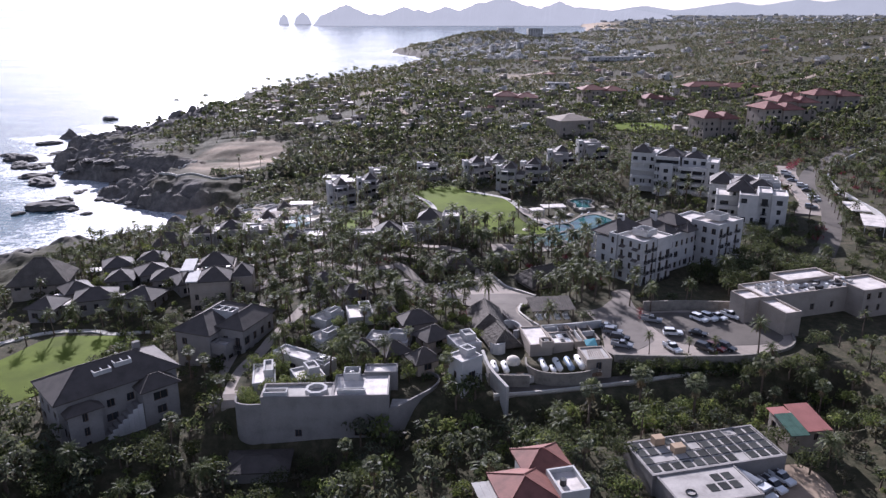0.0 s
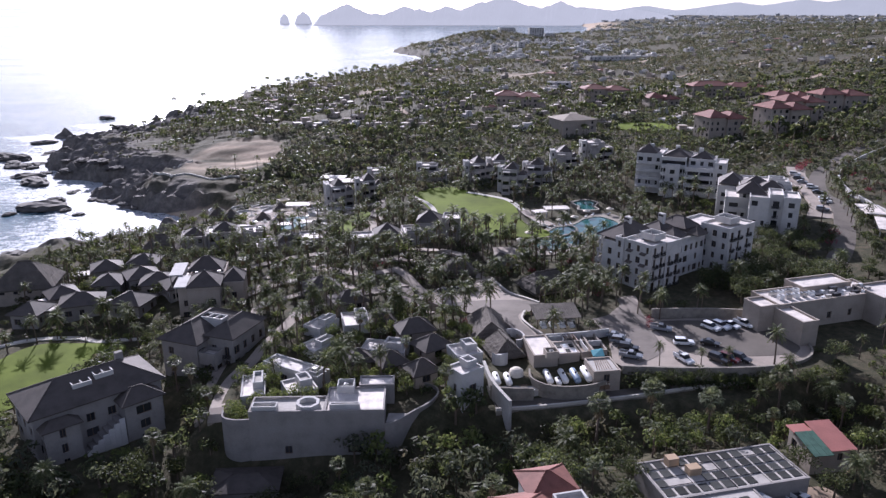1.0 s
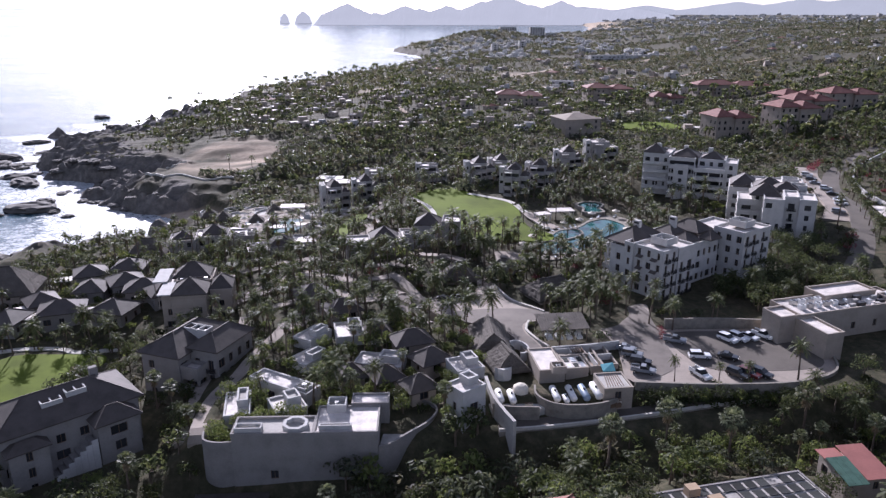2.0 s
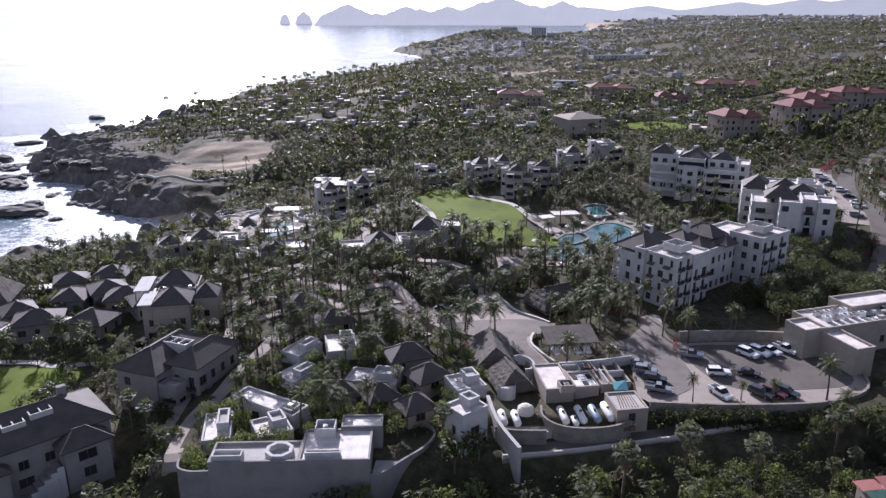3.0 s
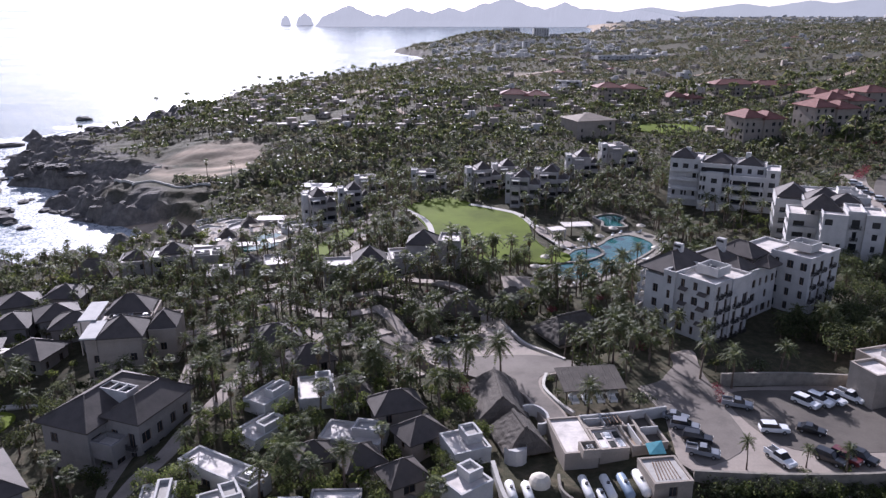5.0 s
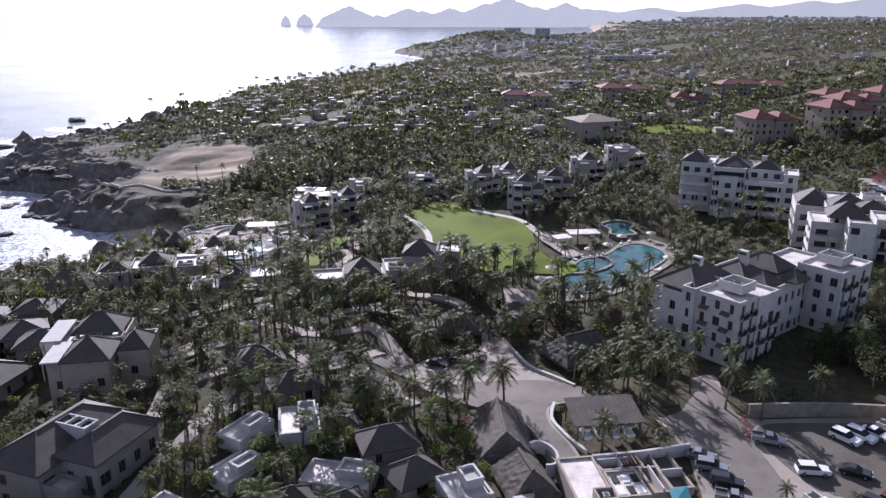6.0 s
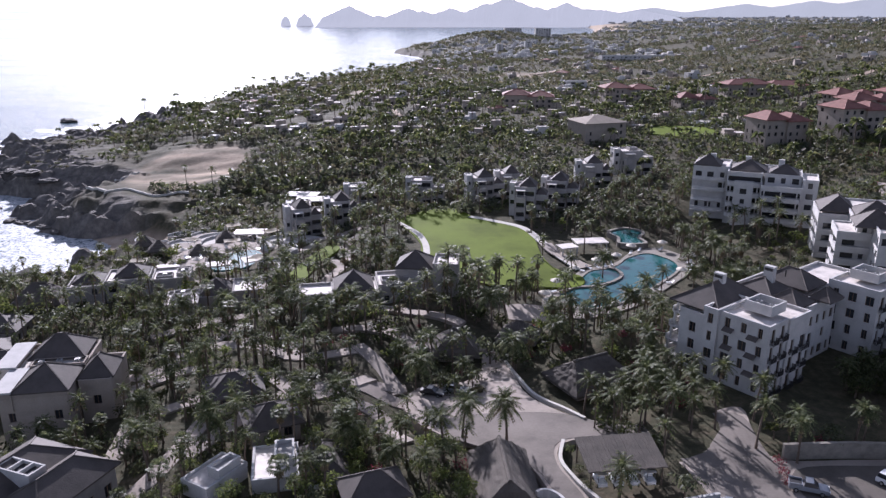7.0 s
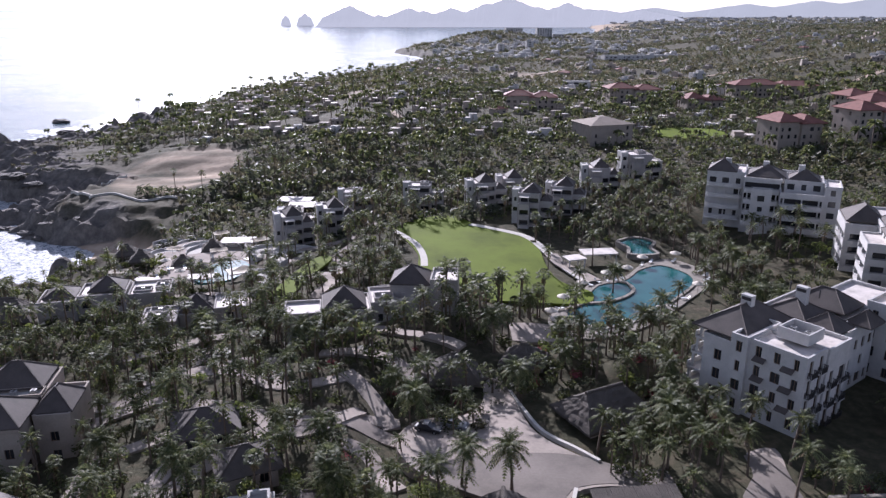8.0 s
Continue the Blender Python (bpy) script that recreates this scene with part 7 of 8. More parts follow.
def grove(name, label, category, places, shapes, rng_seed, lo, hi):
    """Plants too many to count, as one object."""
    r = np.random.RandomState(rng_seed)
    base = []
    for sh in shapes:
        v = np.array(sh.v)
        tri, mi = [], []
        for f, m in zip(sh.f, sh.m):
            for k in range(1, len(f) - 1):
                tri.append((f[0], f[k], f[k + 1]))
                mi.append(m)
        base.append((v, np.array(tri), np.array(mi)))
    x, y = np.array([p[0] for p in places]), np.array([p[1] for p in places])
    z = land_z(x, y)
    lush = 1 + 0.32 * np.clip(fbm(x + 500, y, 55, 3), -1, 1)
    vs, fs, ms, n = [], [], [], 0
    for k in range(len(x)):
        v, t, m = base[r.randint(len(base))]
        a, s = r.uniform(0, 6.283), r.uniform(lo, hi) * lush[k]
        c, d = math.cos(a) * s, math.sin(a) * s
        vs.append(np.stack([v[:, 0] * c - v[:, 1] * d + x[k], v[:, 0] * d + v[:, 1] * c + y[k], v[:, 2] * s * r.uniform(0.85, 1.15) + z[k]], -1))
        fs.append(t + n)
        ms.append(m)
        n += len(v)
    vs, fs, ms = np.concatenate(vs), np.concatenate(fs), np.concatenate(ms)
    me = bpy.data.meshes.new(name)
    me.vertices.add(len(vs))
    me.vertices.foreach_set("co", vs.ravel())
    me.loops.add(fs.size)
    me.loops.foreach_set("vertex_index", fs.ravel())
    me.polygons.add(len(fs))
    me.polygons.foreach_set("loop_start", np.arange(0, fs.size, 3))
    me.polygons.foreach_set("material_index", ms)
    for m in LEAF_MATS:
        me.materials.append(m)
    me.update(calc_edges=True)
    return tagged(new(name, me), label, category, "", "stuff")


def far_palm(seed, h, n=11):
    rng = random.Random(seed)
    sh = Shape()
    sh.stem([(0, 0, -0.8), (0.1, 0, h * 0.5), (0.15, 0.1, h)], [0.2, 0.15, 0.15], 4)
    for k in range(n):
        a, lift = k * 2.39996, radians(62 - 85 * k / n)
        ca, sa = math.cos(a), math.sin(a)
        s = Vector((-sa, ca, 0)) * 0.45
        L = 2.7 * rng.uniform(0.85, 1.1)
        p0 = Vector((0.15, 0.1, h))
        p1 = p0 + Vector((ca * math.cos(lift), sa * math.cos(lift), math.sin(lift))) * L * 0.55
        p2 = p0 + Vector((ca * L * 0.95, sa * L * 0.95, math.sin(lift) * L * 0.9 - L * 0.55))
        sh.add([p0, p1 + s, p2, p1 - s], [(0, 1, 2), (0, 2, 3)], M_FROND)
    return sh


def far_clump(seed, r, n, mat, size):
    rng = random.Random(seed)
    sh = Shape()
    for k in range(3):
        a = k * 2.1
        clump(sh, rng, (r * 0.4 * math.cos(a), r * 0.4 * math.sin(a), r * 0.55), r * 0.66, n // 3, size, mat, 0.75, 0.3)
    return sh


near_palms = [feather_palm(31 + k, h, 2.4, 17, 6) for k, h in enumerate((5.8, 7.0, 8.4))]
near_trees = [leaf_tree(41 + k, h, sp, m, 112, 0.5, 3, 7) for k, (h, sp, m) in enumerate(((5.5, 3.0, M_LEAF), (6.2, 3.4, M_PINE), (4.4, 2.6, M_LEAF), (4.6, 2.6, M_LIGHT), (4.0, 2.4, M_SCRUB)))]
near_bushes = [bush(51 + k, r, m, 36, 0.44) for k, (r, m) in enumerate(((1.5, M_LEAF), (1.8, M_PINE), (1.3, M_LIGHT)))]
grove("grove", "dense green trees and palms between the villas", "trees", scatter(150, -60, 80, 136, 300, 61, 5.0, 0.3) + scatter(720, 76, 260, 150, 400, 68, 3.4, 0.3) + scatter(650, -135, -58, 128, 330, 69, 3.4, 0.3), near_trees, 1, 0.45, 0.85)
grove("grove", "leafy trees shading the garden paths", "trees", scatter(30, -62, 2, 164, 231, 161, 5.6, 0.1) + scatter(50, -110, -60, 214, 232, 162, 4.0, 0.1), near_trees, 21, 0.5, 0.8)
grove("grove", "palms standing among the villas", "trees", scatter(430, -135, 220, 140, 420, 62, 4.6, 0.4) + scatter(150, -60, 8, 164, 232, 462, 3.4, 0.1), near_palms, 2, 0.6, 0.95)
grove("grove", "tall palms before the villas and round the pool", "trees", scatter(150, -100, 40, 216, 262, 361, 4.0, 0.1) + scatter(170, -60, 95, 262, 350, 362, 4.2, 0.1), near_palms, 31, 0.75, 1.1)
grove("undergrowth", "low green bushes covering the garden soil", "bushes", scatter(2000, -140, 200, 92, 380, 63, 1.9, 0.1, 12), near_bushes, 3, 0.4, 0.95)
grove("grove", "thick green trees in the gully", "trees", scatter(330, -100, 110, 90, 134, 70, 3.4, 0.2) + scatter(40, -90, -46, 98, 120, 71, 3.0, 0.2), near_trees, 8, 0.6, 1.05)
grove("grove", "palms and trees of the resort farther off", "trees", scatter(700, -60, 330, 340, 640, 64, 5.5, 0.3) + scatter(110, -240, -60, 470, 640, 264, 6, 0.3, 40) + scatter(240, -245, 60, 640, 1150, 265, 9, 0.3, 10), [far_palm(71, 7), far_palm(72, 9), far_palm(73, 6)], 4, 0.8, 1.25)
grove("grove", "dark trees of the resort farther off", "trees", scatter(3000, -130, 300, 300, 480, 651, 3.4, 0.3, 20) + patchy(scatter(4600, -250, 420, 440, 700, 65, 3.6, 0.3, 62), 60, -0.3, 70), [far_clump(74, 2.6, 27, M_PINE, 0.85), far_clump(75, 2.1, 24, M_LEAF, 0.75), far_clump(76, 2.2, 24, M_SCRUB, 0.75)], 5, 0.75, 1.5)
r_ = np.random.RandomState(88)
bx, by = r_.uniform(-255, -98, 2200), r_.uniform(358, 700, 2200)
okb = (bx - coast_x(bx, by) > 20) & (np.hypot((bx + 116) / 27, (by - 416) / 38) > 1) & (by > 395) & (fbm(bx, by, 40, 3) > -0.1)
grove("scrub", "low dry scrub on the rocky headland", "scrub", list(zip(bx[okb], by[okb])), [bush(91, 1.2, M_SCRUB, 24, 0.5), bush(92, 1.0, M_PINE, 20, 0.45)], 9, 0.4, 1.1)
FAR = [far_clump(81, 3.2, 12, M_PINE, 1.25), far_clump(82, 2.6, 12, M_SCRUB, 1.1), far_clump(83, 3.0, 12, M_SCRUB, 1.2)]

grove("grove", "trees and scrub on an open dry slope", "trees", scatter(900, -150, 190, -180, 90, 79, 5.0, 0.3), [far_clump(74, 2.6, 30, M_PINE, 0.72), far_clump(76, 2.2, 27, M_SCRUB, 0.66), far_palm(72, 8)], 12, 0.8, 1.4)
for px, py in ((-96, 178), (-90, 180), (-84, 179.5), (-78, 177), (-101, 176), (-87, 183), (-105, 170), (-74, 172), (-81, 183)):
    plant("feather", px, py, plant_rng.uniform(0.8, 1.05))

# ---- far town ----


def town_house(seed, w, d, h, mat, red=False):
    b = thing("house", "pale flat-roofed house in the distance" if not red else "pale house with a red tile roof in the distance", "house", Matrix(), "town houses")
    block(b, -w / 2, -d / 2, w, d, 0, h, mat=mat, parapet=0.4, frames=False, rng=random.Random(seed), sides="f", every=5, size=(1.8, 1.6))
    if red:
        roof(b, -w / 2, -d / 2, w, d, h + 0.5, 2, 0.6, RED_TILE)
    else:
        block(b, -w / 2 + w * 0.5, -d / 2 + d * 0.3, w * 0.45, d * 0.6, h + 0.02, 2.6, mat=mat, parapet=0.3, sides="", frames=False)
    return b


MODELS = [town_house(1, 12, 9, 4.5, STUCCO), town_house(2, 15, 10, 6.4, STUCCO), town_house(3, 10, 9, 3.6, STUCCO_TAN), town_house(4, 14, 10, 4, STUCCO_TAN, True), town_house(5, 18, 9, 3.6, STUCCO)]
seen_first = set()
town_rng = random.Random(5)
SPOTS = scatter(36, -150, 240, 430, 720, 91, 18, 2) + scatter(50, -60, 560, 620, 1250, 92, 30, 3)
for x, y in SPOTS:
    k = town_rng.choice((0, 0, 1, 2, 2, 3, 4, 4))
    m = pose(x, y, gz(x, y), 0, 0, town_rng.uniform(-40, 40))
    s = town_rng.uniform(0.6, 0.9) if y > 720 else town_rng.uniform(0.5, 0.8)
    if k in seen_first:
        o = copy_thing(MODELS[k], m)
    else:
        o = MODELS[k]
        o.matrix_world = m
        seen_first.add(k)
    o.scale = (s,) * 3
    keep_off(x, y, 8, 7)


def far_boxes(name, label, places, seed, lo, hi, hlo, hhi, mat, roofs=None):
    """Small houses past counting: stepped blocks with a roof rim and window openings set in dark glass."""
    r = random.Random(seed)
    verts, faces, kinds = [], [], []

    def slab_box(x, y, z0, z1, ox, oy, sx, sy, a, kind):
        n = len(verts)
        for zz in (z0, z1):
            for ux, uy in ((-1, -1), (1, -1), (1, 1), (-1, 1)):
                px, py = ox + ux * sx / 2, oy + uy * sy / 2
                verts.append((x + px * math.cos(a) - py * math.sin(a), y + px * math.sin(a) + py * math.cos(a), zz))
        for f in ((4, 5, 6, 7), (0, 1, 5, 4), (1, 2, 6, 5), (2, 3, 7, 6), (3, 0, 4, 7)):
            faces.append(tuple(n + i for i in f))
            kinds.append(kind)

    for x, y in places:
        w, d, h, a = r.uniform(lo, hi), r.uniform(lo, hi) * 0.7, r.uniform(hlo, hhi), r.uniform(-0.6, 0.6)
        z = gz(x, y) - 1
        side = r.choice((-1, 1))
        slab_box(x, y, z, z + h, 0, 0, w, d, a, 0)
        slab_box(x, y, z, z + h + r.uniform(1.2, 2.8), side * w * 0.24, d * 0.12, w * 0.46, d * 0.7, a, 0)
        slab_box(x, y, z, z + h * 0.62, -side * w * 0.3, -d * 0.62, w * 0.5, d * 0.4, a, 0)
        slab_box(x, y, z + h - 0.05, z + h + 0.03, -side * w * 0.2, -d * 0.08, w * 0.5, d * 0.7, a, 1)
        for k in range(3):
            slab_box(x, y, z + h * 0.35, z + h * 0.72, w * (0.3 * k - 0.3), -d * 0.502, w * 0.16, 0.1, a, 2)
    me = bpy.data.meshes.new(name)
    me.from_pydata(verts, [], faces)
    for m in (mat, roofs or MEMBRANE, GLASS):
        me.materials.append(m)
    me.polygons.foreach_set("material_index", kinds)
    return tagged(new(name, me), label, "town", "", "stuff")


far_boxes("town", "small pale houses half hidden among trees", patchy(scatter(260, -215, 240, 440, 900, 196, 13, 1, 34), 120, 0.0), 11, 5, 12, 2.6, 4.2, STUCCO_TAN)
far_boxes("town", "small pale houses scattered among the scrub", patchy(scatter(260, -60, 900, 600, 1250, 96, 16, 1), 110, 0.12, 300), 10, 6, 12, 3.6, 5.2, STUCCO_TAN)
far_boxes("town", "small white houses of a distant town", patchy(scatter(900, -40, 1700, 1150, 2900, 93, 20, 1), 240, 0.05, 900), 7, 6, 13, 3.0, 5.0, STUCCO)
far_boxes("town", "white houses on the near side of the far headland", scatter(150, -30, 330, 1150, 1900, 97, 17, 1, 20), 12, 8, 18, 3.6, 7.0, STUCCO)
far_boxes("town", "small tan houses of a distant town", patchy(scatter(420, -60, 1500, 900, 2600, 94, 24, 1), 200, 0.05, 120), 8, 6, 13, 3, 4.4, STUCCO_TAN)
far_boxes("town", "white houses along the far bay", scatter(300, 560, 2400, 2700, 4300, 95, 45, 1), 9, 12, 32, 4, 10, STUCCO)
# hotel blocks on the headland
for hx, hy, w, d, h in ((60, 2050, 60, 22, 9), (150, 2075, 44, 22, 12), (232, 2090, 40, 20, 25), (276, 2110, 30, 20, 12), (88, 1420, 12, 11, 15), (137, 1410, 12, 11, 15)):
    hb = building("hotel_building", "tall hotel block on the far headland", "hotel", hx, hy, gz(hx, hy) - 2, 6, "headland hotels", (0, w, 0, d))
    block(hb, 0, 0, w, d, 0, h, sides="f", every=6, storey=3.6, size=(3.0, 1.8), chance=0.95, frames=False)
# long white building and the strip in front of it
for lx, ly, w, d, h, turn in ((215, 1130, 120, 14, 7, 8), (196, 640, 26, 12, 8, 4), (95, 700, 22, 10, 6, -8)):
    lb = building("long_building", "long low white building among scrub", "building", lx, ly, gz(lx, ly), turn, "", (0, w, 0, d))
    block(lb, 0, 0, w, d, 0, h, sides="f", every=6, size=(2.4, 1.6), frames=False)

grove("scrub", "dry scrub and trees covering the slopes", "scrub", patchy(scatter(13500, -230, 1100, 640, 1500, 66, 3.8, 0.5, 14), 70, -0.6, 40), FAR, 6, 0.7, 1.5)
grove("scrub", "scrub and trees of the distant coast", "scrub", scatter(9000, -150, 2300, 1400, 3600, 67, 7, 0.5) + scatter(900, -90, 290, 1850, 2260, 167, 7, 0.5, 12), FAR, 7, 1.0, 2.1)

# mast on the ridge
mast = thing("radio_mast", "thin radio mast on the far ridge", "mast", pose(705, 1330, gz(705, 1330)))
bm = bmesh.new()
tube(bm, (0, 0, -2), (0, 0, 20), 0.9, 0.3, 6)
part("pole", bm, IRON, mast)
bm = bmesh.new()
box(bm, -1.6, 1.6, -0.4, 0.4, 15, 18)
part("aerial", bm, IRON, mast)

# ---- rocks in the surf ----


rock_rng = random.Random(9)


def put_rock(x, y, s):
    rng = random.Random(int(x * 13 + y * 7))
    bm = bmesh.new()
    bmesh.ops.create_icosphere(bm, subdivisions=3, radius=1)
    off = Vector((rng.uniform(0, 50), rng.uniform(0, 50), rng.uniform(0, 50)))
    sx, sy, sz = s * rng.uniform(0.9, 1.5), s * rng.uniform(0.6, 1.0), s * rng.uniform(0.22, 0.38)
    for v in bm.verts:
        n = 0.4 - 1.3 * abs(noise.fractal(v.co * 1.7 + off, 0.8, 2.1, 4))
        v.co = Vector((v.co.x * sx, v.co.y * sy, v.co.z * sz)) * (1 + 0.5 * n)
    ob = tagged(new("rock", mesh_of("rock", bm, ROCK)), "dark wet rock standing in white surf", "rock", "surf rocks")
    ob.matrix_world = pose(x, y, max(SEA_Z, gz(x, y)) + sz * 0.25, 0, 0, rng.uniform(0, 360))


for x, y, s in ((-195, 357, 8), (-276, 479, 9), (-228, 412, 8), (-290, 542, 6), (-302, 674, 6), (-250, 580, 6), (-196, 372, 4), (-182, 352, 3), (-172, 345, 3), (-205, 345, 3.5), (-262, 456, 6), (-270, 466, 5), (-240, 428, 6), (-215, 425, 5), (-285, 480, 4), (-292, 495, 5)):
    put_rock(x, y, s)
for _ in range(120):
    y = rock_rng.uniform(205, 680)
    x = float(np.interp(y, COAST_Y, COAST_X)) + rock_rng.uniform(-14, 16)
    if 312 < y < 352:
        continue
    put_rock(x, y, rock_rng.uniform(1.2, 4.2))

# ---- vehicles ----


def profile_body(bm, side, half, tuck=0.0):
    """A body pressed from a side outline: y forward, z up; tuck narrows the roof."""
    zmax, zmin = max(p[1] for p in side), min(p[1] for p in side)
    rows = []
    for sx in (-1, -0.9, 0.9, 1):
        inset = 0.06 if abs(sx) == 1 else 0
        row = []
        for y, z in side:
            k = (z - zmin) / (zmax - zmin)
            row.append(bm.verts.new((sx * half * (1 - tuck * k * k), y * (1 - inset * 0.3), z - inset * (k > 0.5))))
        rows.append(row)
    n = len(side)
    for a, b in zip(rows, rows[1:]):
        for i in range(n):
            bm.faces.new([a[i], a[(i + 1) % n], b[(i + 1) % n], b[i]])
    bm.faces.new(rows[0][::-1])
    bm.faces.new(rows[-1])
    bmesh.ops.recalc_face_normals(bm, faces=bm.faces)
    return bm


def vehicle(kind, x, y, z, rz, paint, label, name="car", category="car"):
    c = thing(name, label, category, pose(x, y, z, 0, 0, rz), "parked vehicles")
    half = 0.93
    if kind == "suv":
        low = ((-2.35, 0.35), (-2.4, 0.75), (-2.2, 1.0), (-1.05, 1.08), (2.3, 1.08), (2.4, 0.8), (2.38, 0.35))
        cab = ((-1.0, 1.083), (-0.3, 1.68), (2.1, 1.72), (2.32, 1.083))
        axles = (-1.45, 1.45)
    elif kind == "sedan":
        low = ((-2.2, 0.3), (-2.25, 0.65), (-2.0, 0.82), (-0.95, 0.92), (1.5, 0.95), (2.2, 0.9), (2.25, 0.3))
        cab = ((-0.9, 0.933), (-0.1, 1.4), (1.0, 1.42), (1.75, 0.953))
        axles = (-1.35, 1.4)
    else:
        low = ((-2.6, 0.4), (-2.65, 0.8), (-2.4, 1.0), (-1.3, 1.08), (0.8, 1.1), (2.6, 1.08), (2.62, 0.45))
        cab = ((-1.25, 1.083), (-0.6, 1.72), (0.55, 1.74), (0.78, 1.103))
        axles = (-1.7, 1.65)
    part("body", profile_body(bmesh.new(), low, half), paint, c)
    bm = profile_body(bmesh.new(), cab, half * 0.93, 0.14)
    cb = part("cabin", bm, GLASS, c, "dark glazed cabin")
    zt = max(p[1] for p in cab)
    ys = [p[0] for p in cab[1:3]]
    bm = bmesh.new()
    box(bm, -half * 0.8, half * 0.8, ys[0] + 0.08, ys[1] - 0.05, zt + 0.002, zt + 0.05)
    part("roof_panel", bm, paint, cb)
    if kind == "pickup":
        bm = bmesh.new()
        box(bm, -half * 0.82, half * 0.82, 0.95, 2.5, 1.103, 1.13)
        part("cargo_bed", bm, IRON, c)
        for q in (-half, half * 0.84):
            bm = bmesh.new()
            box(bm, q, q + half * 0.16, 0.85, 2.6, 1.1, 1.38)
            part("bed_side", bm, paint, c)
    for yy in axles:
        for xx in (-half, half):
            bm = bmesh.new()
            tube(bm, (xx - 0.12, yy, 0.34), (xx + 0.12, yy, 0.34), 0.34, 0.34, 14)
            w_ = part("wheel", bm, TYRE, c)
            bm = bmesh.new()
            s = 0.123 if xx > 0 else -0.123
            tube(bm, (xx + s, yy, 0.34), (xx + s * 1.15, yy, 0.34), 0.2, 0.18, 10)
            part("rim", bm, CHROME, w_)
    for xx in (-0.62, 0.62):
        bm = bmesh.new()
        yy = low[1][0]
        box(bm, xx - 0.17, xx + 0.17, yy - 0.02, yy + 0.06, low[1][1] - 0.06, low[1][1] + 0.12)
        part("headlight", bm, WHITE_PAINT, c)
    c.scale = (0.9, 0.9, 0.9)
    return c


vehicle("suv", 51.4, 151.6, 0.065, 84, CAR_WHITE, "white estate car standing on the car park")
vehicle("sedan", 57.0, 151.4, 0.065, 60, CAR_BLACK, "black car standing on the car park")
vehicle("pickup", 49.0, 143.8, 0.065, 24, CAR_WHITE, "white pickup truck with an open bed", "pickup_truck", "pickup truck")
for k, (vx, vy, kind, pt, lab) in enumerate(((59.9, 159.6, "suv", CAR_WHITE, "white estate car parked in a row"), (62.4, 160.2, "suv", CAR_WHITE, "white estate car parked in a row"), (64.9, 160.8, "sedan", CAR_WHITE, "white car parked in a row"), (68.0, 161.5, "pickup", CAR_WHITE, "white pickup parked beside cars"))):
    vehicle(kind, vx, vy, 0.065, 36, pt, lab)
for vx, vy, kind, pt, lab in ((56.0, 143.8, "suv", CAR_BLACK, "black car parked by the wall"), (58.3, 143.9, "suv", CAR_RED, "dark red car parked by the wall"), (60.6, 144.0, "suv", CAR_BLACK, "dark car parked by the wall")):
    vehicle(kind, vx, vy, 0.065, 40, pt, lab)
for vx, vy, kind, pt, lab in ((37.6, 155.2, "sedan", CAR_GREY, "grey car parked beside the yard wall"), (38.2, 152.4, "suv", CAR_GREY, "grey car parked beside the yard wall"), (39.0, 149.0, "suv", CAR_BLACK, "black car parked beside the yard wall"), (38.6, 145.4, "pickup", CAR_GREY, "grey pickup parked beside the yard wall"), (48.6, 159.0, "pickup", CAR_GREY, "grey pickup beside the flower bed"), (0.6, 187.6, "sedan", CAR_BLACK, "dark car in the shade of the forecourt"), (4.4, 188.8, "sedan", CAR_GREY, "grey car in the shade of the forecourt")):
    vehicle(kind, vx, vy, (0.065 if vx > 45 else 0.03) + drive_fall(vx, vy), 70, pt, lab)
vehicle("pickup", 52.4, 100.4, -3.29, 28, CAR_WHITE, "white pickup truck beside the tanker", "pickup_truck", "pickup truck")
vehicle("pickup", 54.6, 102.4, -3.29, 30, CAR_WHITE, "white pickup truck on the dirt track", "pickup_truck", "pickup truck")
for vx, vy, kind, pt in ((145.4, 308.2, "suv", CAR_WHITE), (141.8, 294, "sedan", CAR_GREY), (143.2, 300, "suv", CAR_BLACK), (141.0, 284, "suv", CAR_WHITE), (135.4, 262, "suv", CAR_WHITE), (137.3, 267, "sedan", CAR_WHITE), (130.0, 253, "suv", CAR_GREY), (139.4, 276, "sedan", CAR_BLACK)):
    vehicle(kind, vx, vy, gz(vx, vy) + 0.52, 70, pt, "car parked on the strip beside the climbing road")
tk = thing("tanker_truck", "white-cabbed lorry with a dark grey tank", "tanker truck", pose(48.6, 99.2, -3.29, 0, 0, 32), "parked vehicles")
bm = bmesh.new()
rows = [[bm.verts.new((1.15 * k * math.cos(a), yy, 1.9 + 0.95 * k * math.sin(a))) for a in (2 * math.pi * i / 14 for i in range(14))] for yy, k in ((-1.2, 0.2), (-1.1, 1), (4.6, 1), (4.7, 0.2))]
for a, b in zip(rows, rows[1:]):
    for k in range(14):
        bm.faces.new([a[k], a[(k + 1) % 14], b[(k + 1) % 14], b[k]])
bm.faces.new(rows[0])
bm.faces.new(rows[-1][::-1])
bmesh.ops.recalc_face_normals(bm, faces=bm.faces)
part("tank", bm, CAR_GREY, tk, "dark grey cylindrical tank")
part("cab", profile_body(bmesh.new(), ((-3.9, 0.5), (-3.95, 1.3), (-3.0, 1.5), (-2.7, 2.4), (-1.4, 2.45), (-1.35, 0.5)), 1.1, 0.06), CAR_WHITE, tk)
bm = bmesh.new()
box(bm, -1.0, 1.0, -2.98, -2.84, 1.6, 2.3)
part("windscreen", bm, GLASS, tk)
bm = bmesh.new()
box(bm, -0.5, 0.5, -1.35, 4.6, 0.6, 0.92)
part("chassis", bm, IRON, tk)
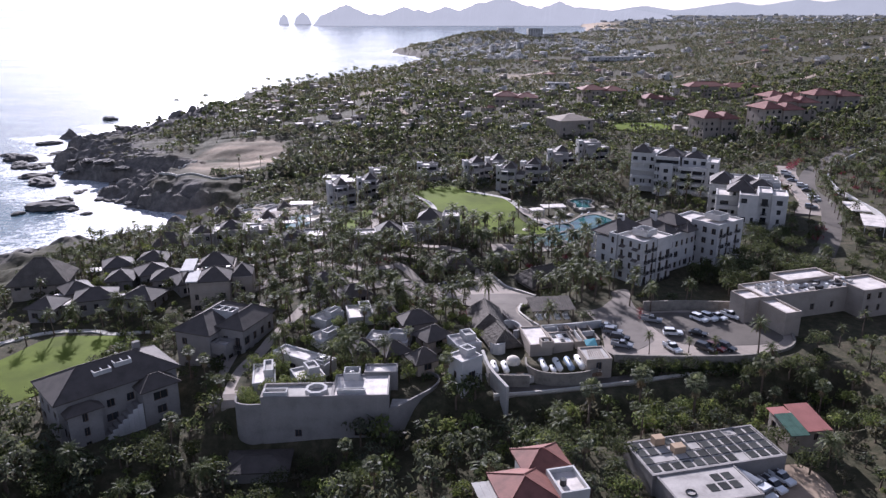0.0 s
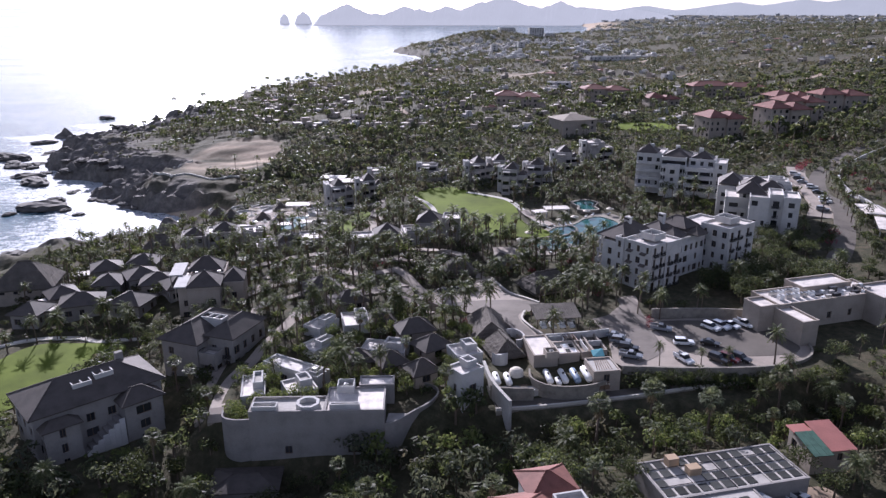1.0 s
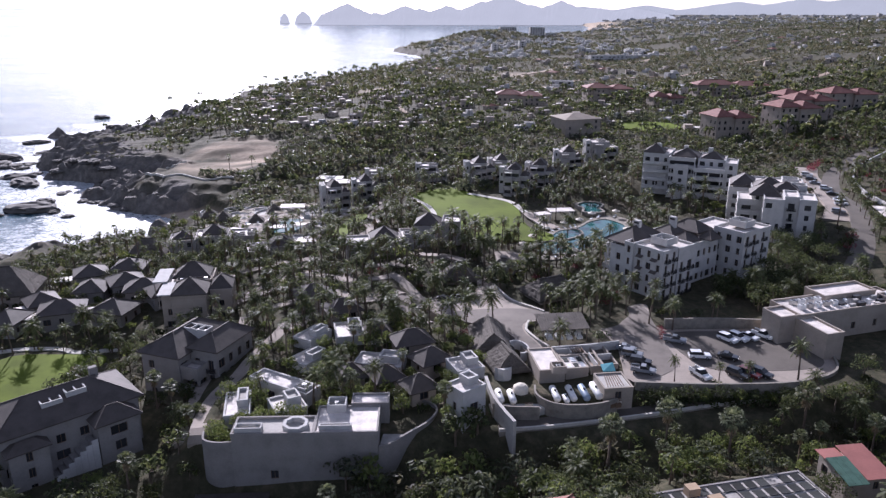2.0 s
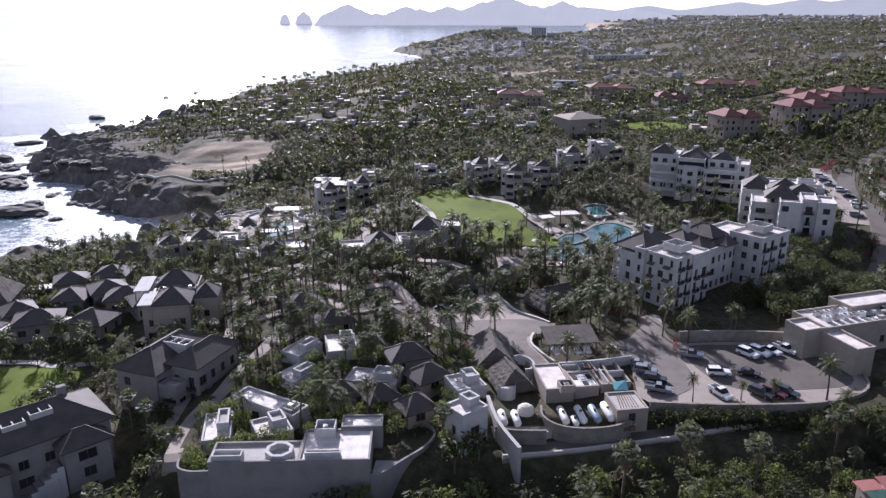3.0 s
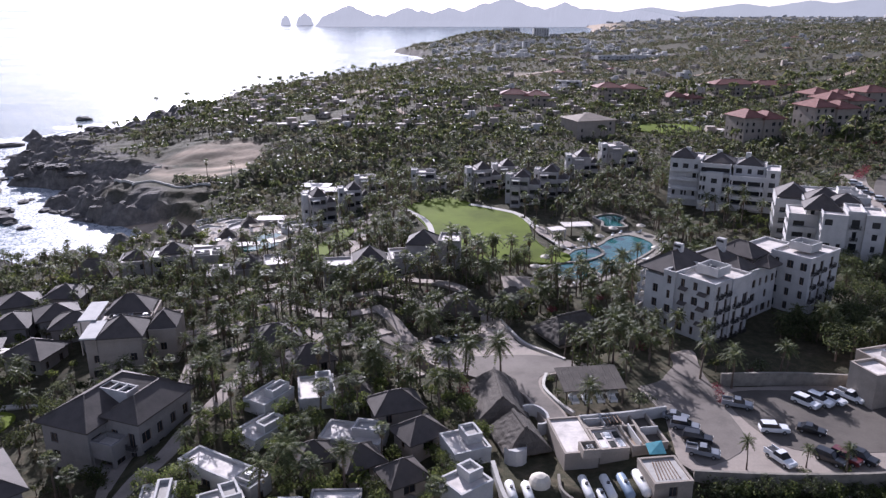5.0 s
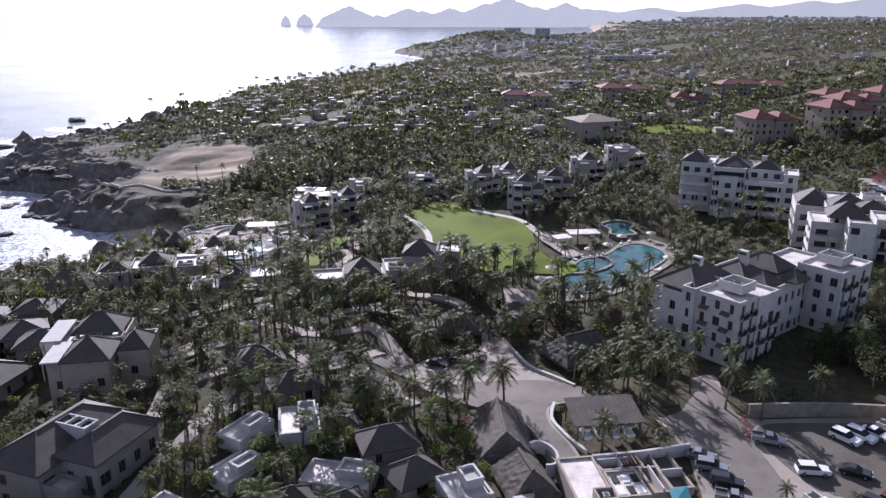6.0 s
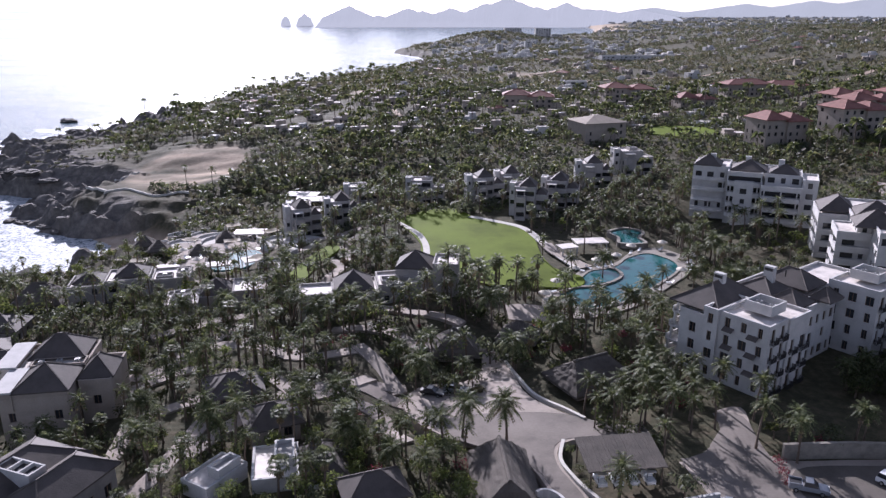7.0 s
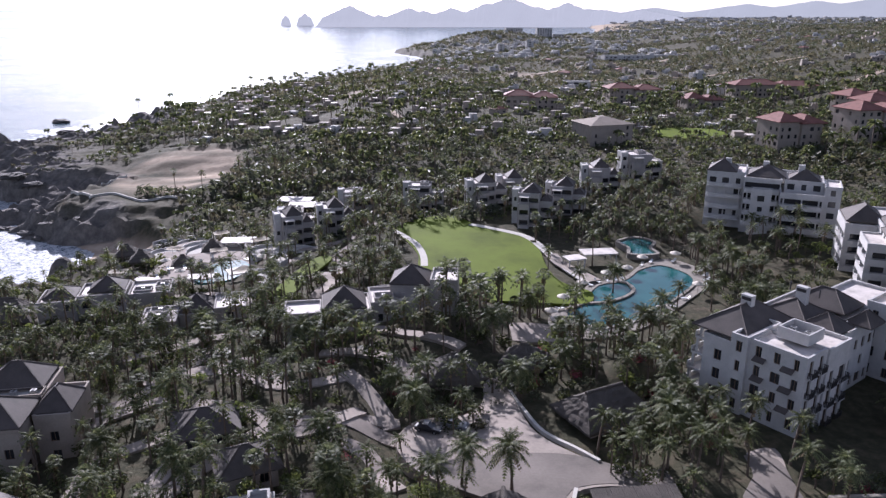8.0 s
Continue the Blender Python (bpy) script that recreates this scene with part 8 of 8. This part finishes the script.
for yy in (-3.0, 2.6, 3.7):
    for xx in (-0.98, 0.98):
        bm = bmesh.new()
        tube(bm, (xx - 0.16, yy, 0.46), (xx + 0.16, yy, 0.46), 0.46, 0.46, 14)
        part("wheel", bm, TYRE, tk)

# ---- sunbeds and parasols ----
lounger = thing("sun_lounger", "white cushioned sun lounger on the pool deck", "sun lounger", Matrix(), "sun loungers")
bm = bmesh.new()
box(bm, -0.33, 0.33, -0.95, 0.45, 0.28, 0.42)
part("mattress", bm, WHITE_PAINT, lounger)
bm = bmesh.new()
v = [bm.verts.new(p) for p in ((-0.33, 0.453, 0.30), (0.33, 0.453, 0.30), (0.33, 1.0, 0.85), (-0.33, 1.0, 0.85))]
w_ = [bm.verts.new(q.co + Vector((0, 0.06, -0.1))) for q in v]
bm.faces.new(v)
bm.faces.new(w_[::-1])
for i in range(4):
    bm.faces.new([w_[i], w_[(i + 1) % 4], v[(i + 1) % 4], v[i]])
part("backrest", bm, WHITE_PAINT, lounger)
for xx in (-0.28, 0.28):
    for yy in (-0.85, 0.35):
        bm = bmesh.new()
        box(bm, xx - 0.03, xx + 0.03, yy - 0.03, yy + 0.03, 0, 0.277)
        part("leg", bm, WOOD, lounger)
parasol = thing("parasol", "cream parasol over sun loungers", "parasol", Matrix(), "parasols")
bm = bmesh.new()
tube(bm, (0, 0, -0.3), (0, 0, 2.5), 0.04, 0.04, 6)
part("pole", bm, WOOD, parasol)
bm = bmesh.new()
ringv = [bm.verts.new((1.5 * math.cos(a), 1.5 * math.sin(a), 2.2)) for a in (2 * math.pi * i / 8 for i in range(8))]
rim = [bm.verts.new((1.45 * math.cos(a), 1.45 * math.sin(a), 2.05)) for a in (2 * math.pi * i / 8 for i in range(8))]
tip = bm.verts.new((0, 0, 2.85))
for i in range(8):
    bm.faces.new([ringv[i], ringv[(i + 1) % 8], tip])
    bm.faces.new([rim[i], rim[(i + 1) % 8], ringv[(i + 1) % 8], ringv[i]])
part("canopy", bm, CANVAS, parasol)
used = set()


def put(src, m):
    if src in used:
        return copy_thing(src, m)
    used.add(src)
    src.matrix_world = m
    return src


ring_rng = random.Random(21)
for k in range(0, len(edge), 2):
    p = ring_c + (edge[k] - ring_c) * 1.18
    d = edge[k] - ring_c
    if ring_rng.random() < 0.5:
        put(lounger, pose(p.x, p.y, -4.0, 0, 0, math.degrees(math.atan2(d.y, d.x)) - 90 + ring_rng.uniform(-8, 8)))
    if k % 6 == 0:
        q = ring_c + (edge[k] - ring_c) * 1.22
        put(parasol, pose(q.x, q.y, -4.0))
club_z = gz(-58, 275) + 0.8
for k in range(44):
    x, y = ring_rng.uniform(-74, -42), ring_rng.uniform(260, 293)
    if not (-64 < x < -49 and 267 < y < 287):
        put(lounger, pose(x, y, club_z, 0, 0, ring_rng.choice((20, 20, 110)) + ring_rng.uniform(-6, 6)))
for k in range(14):
    x, y = ring_rng.uniform(-74, -42), ring_rng.uniform(260, 293)
    if not (-64 < x < -49 and 267 < y < 287):
        put(parasol, pose(x, y, club_z))
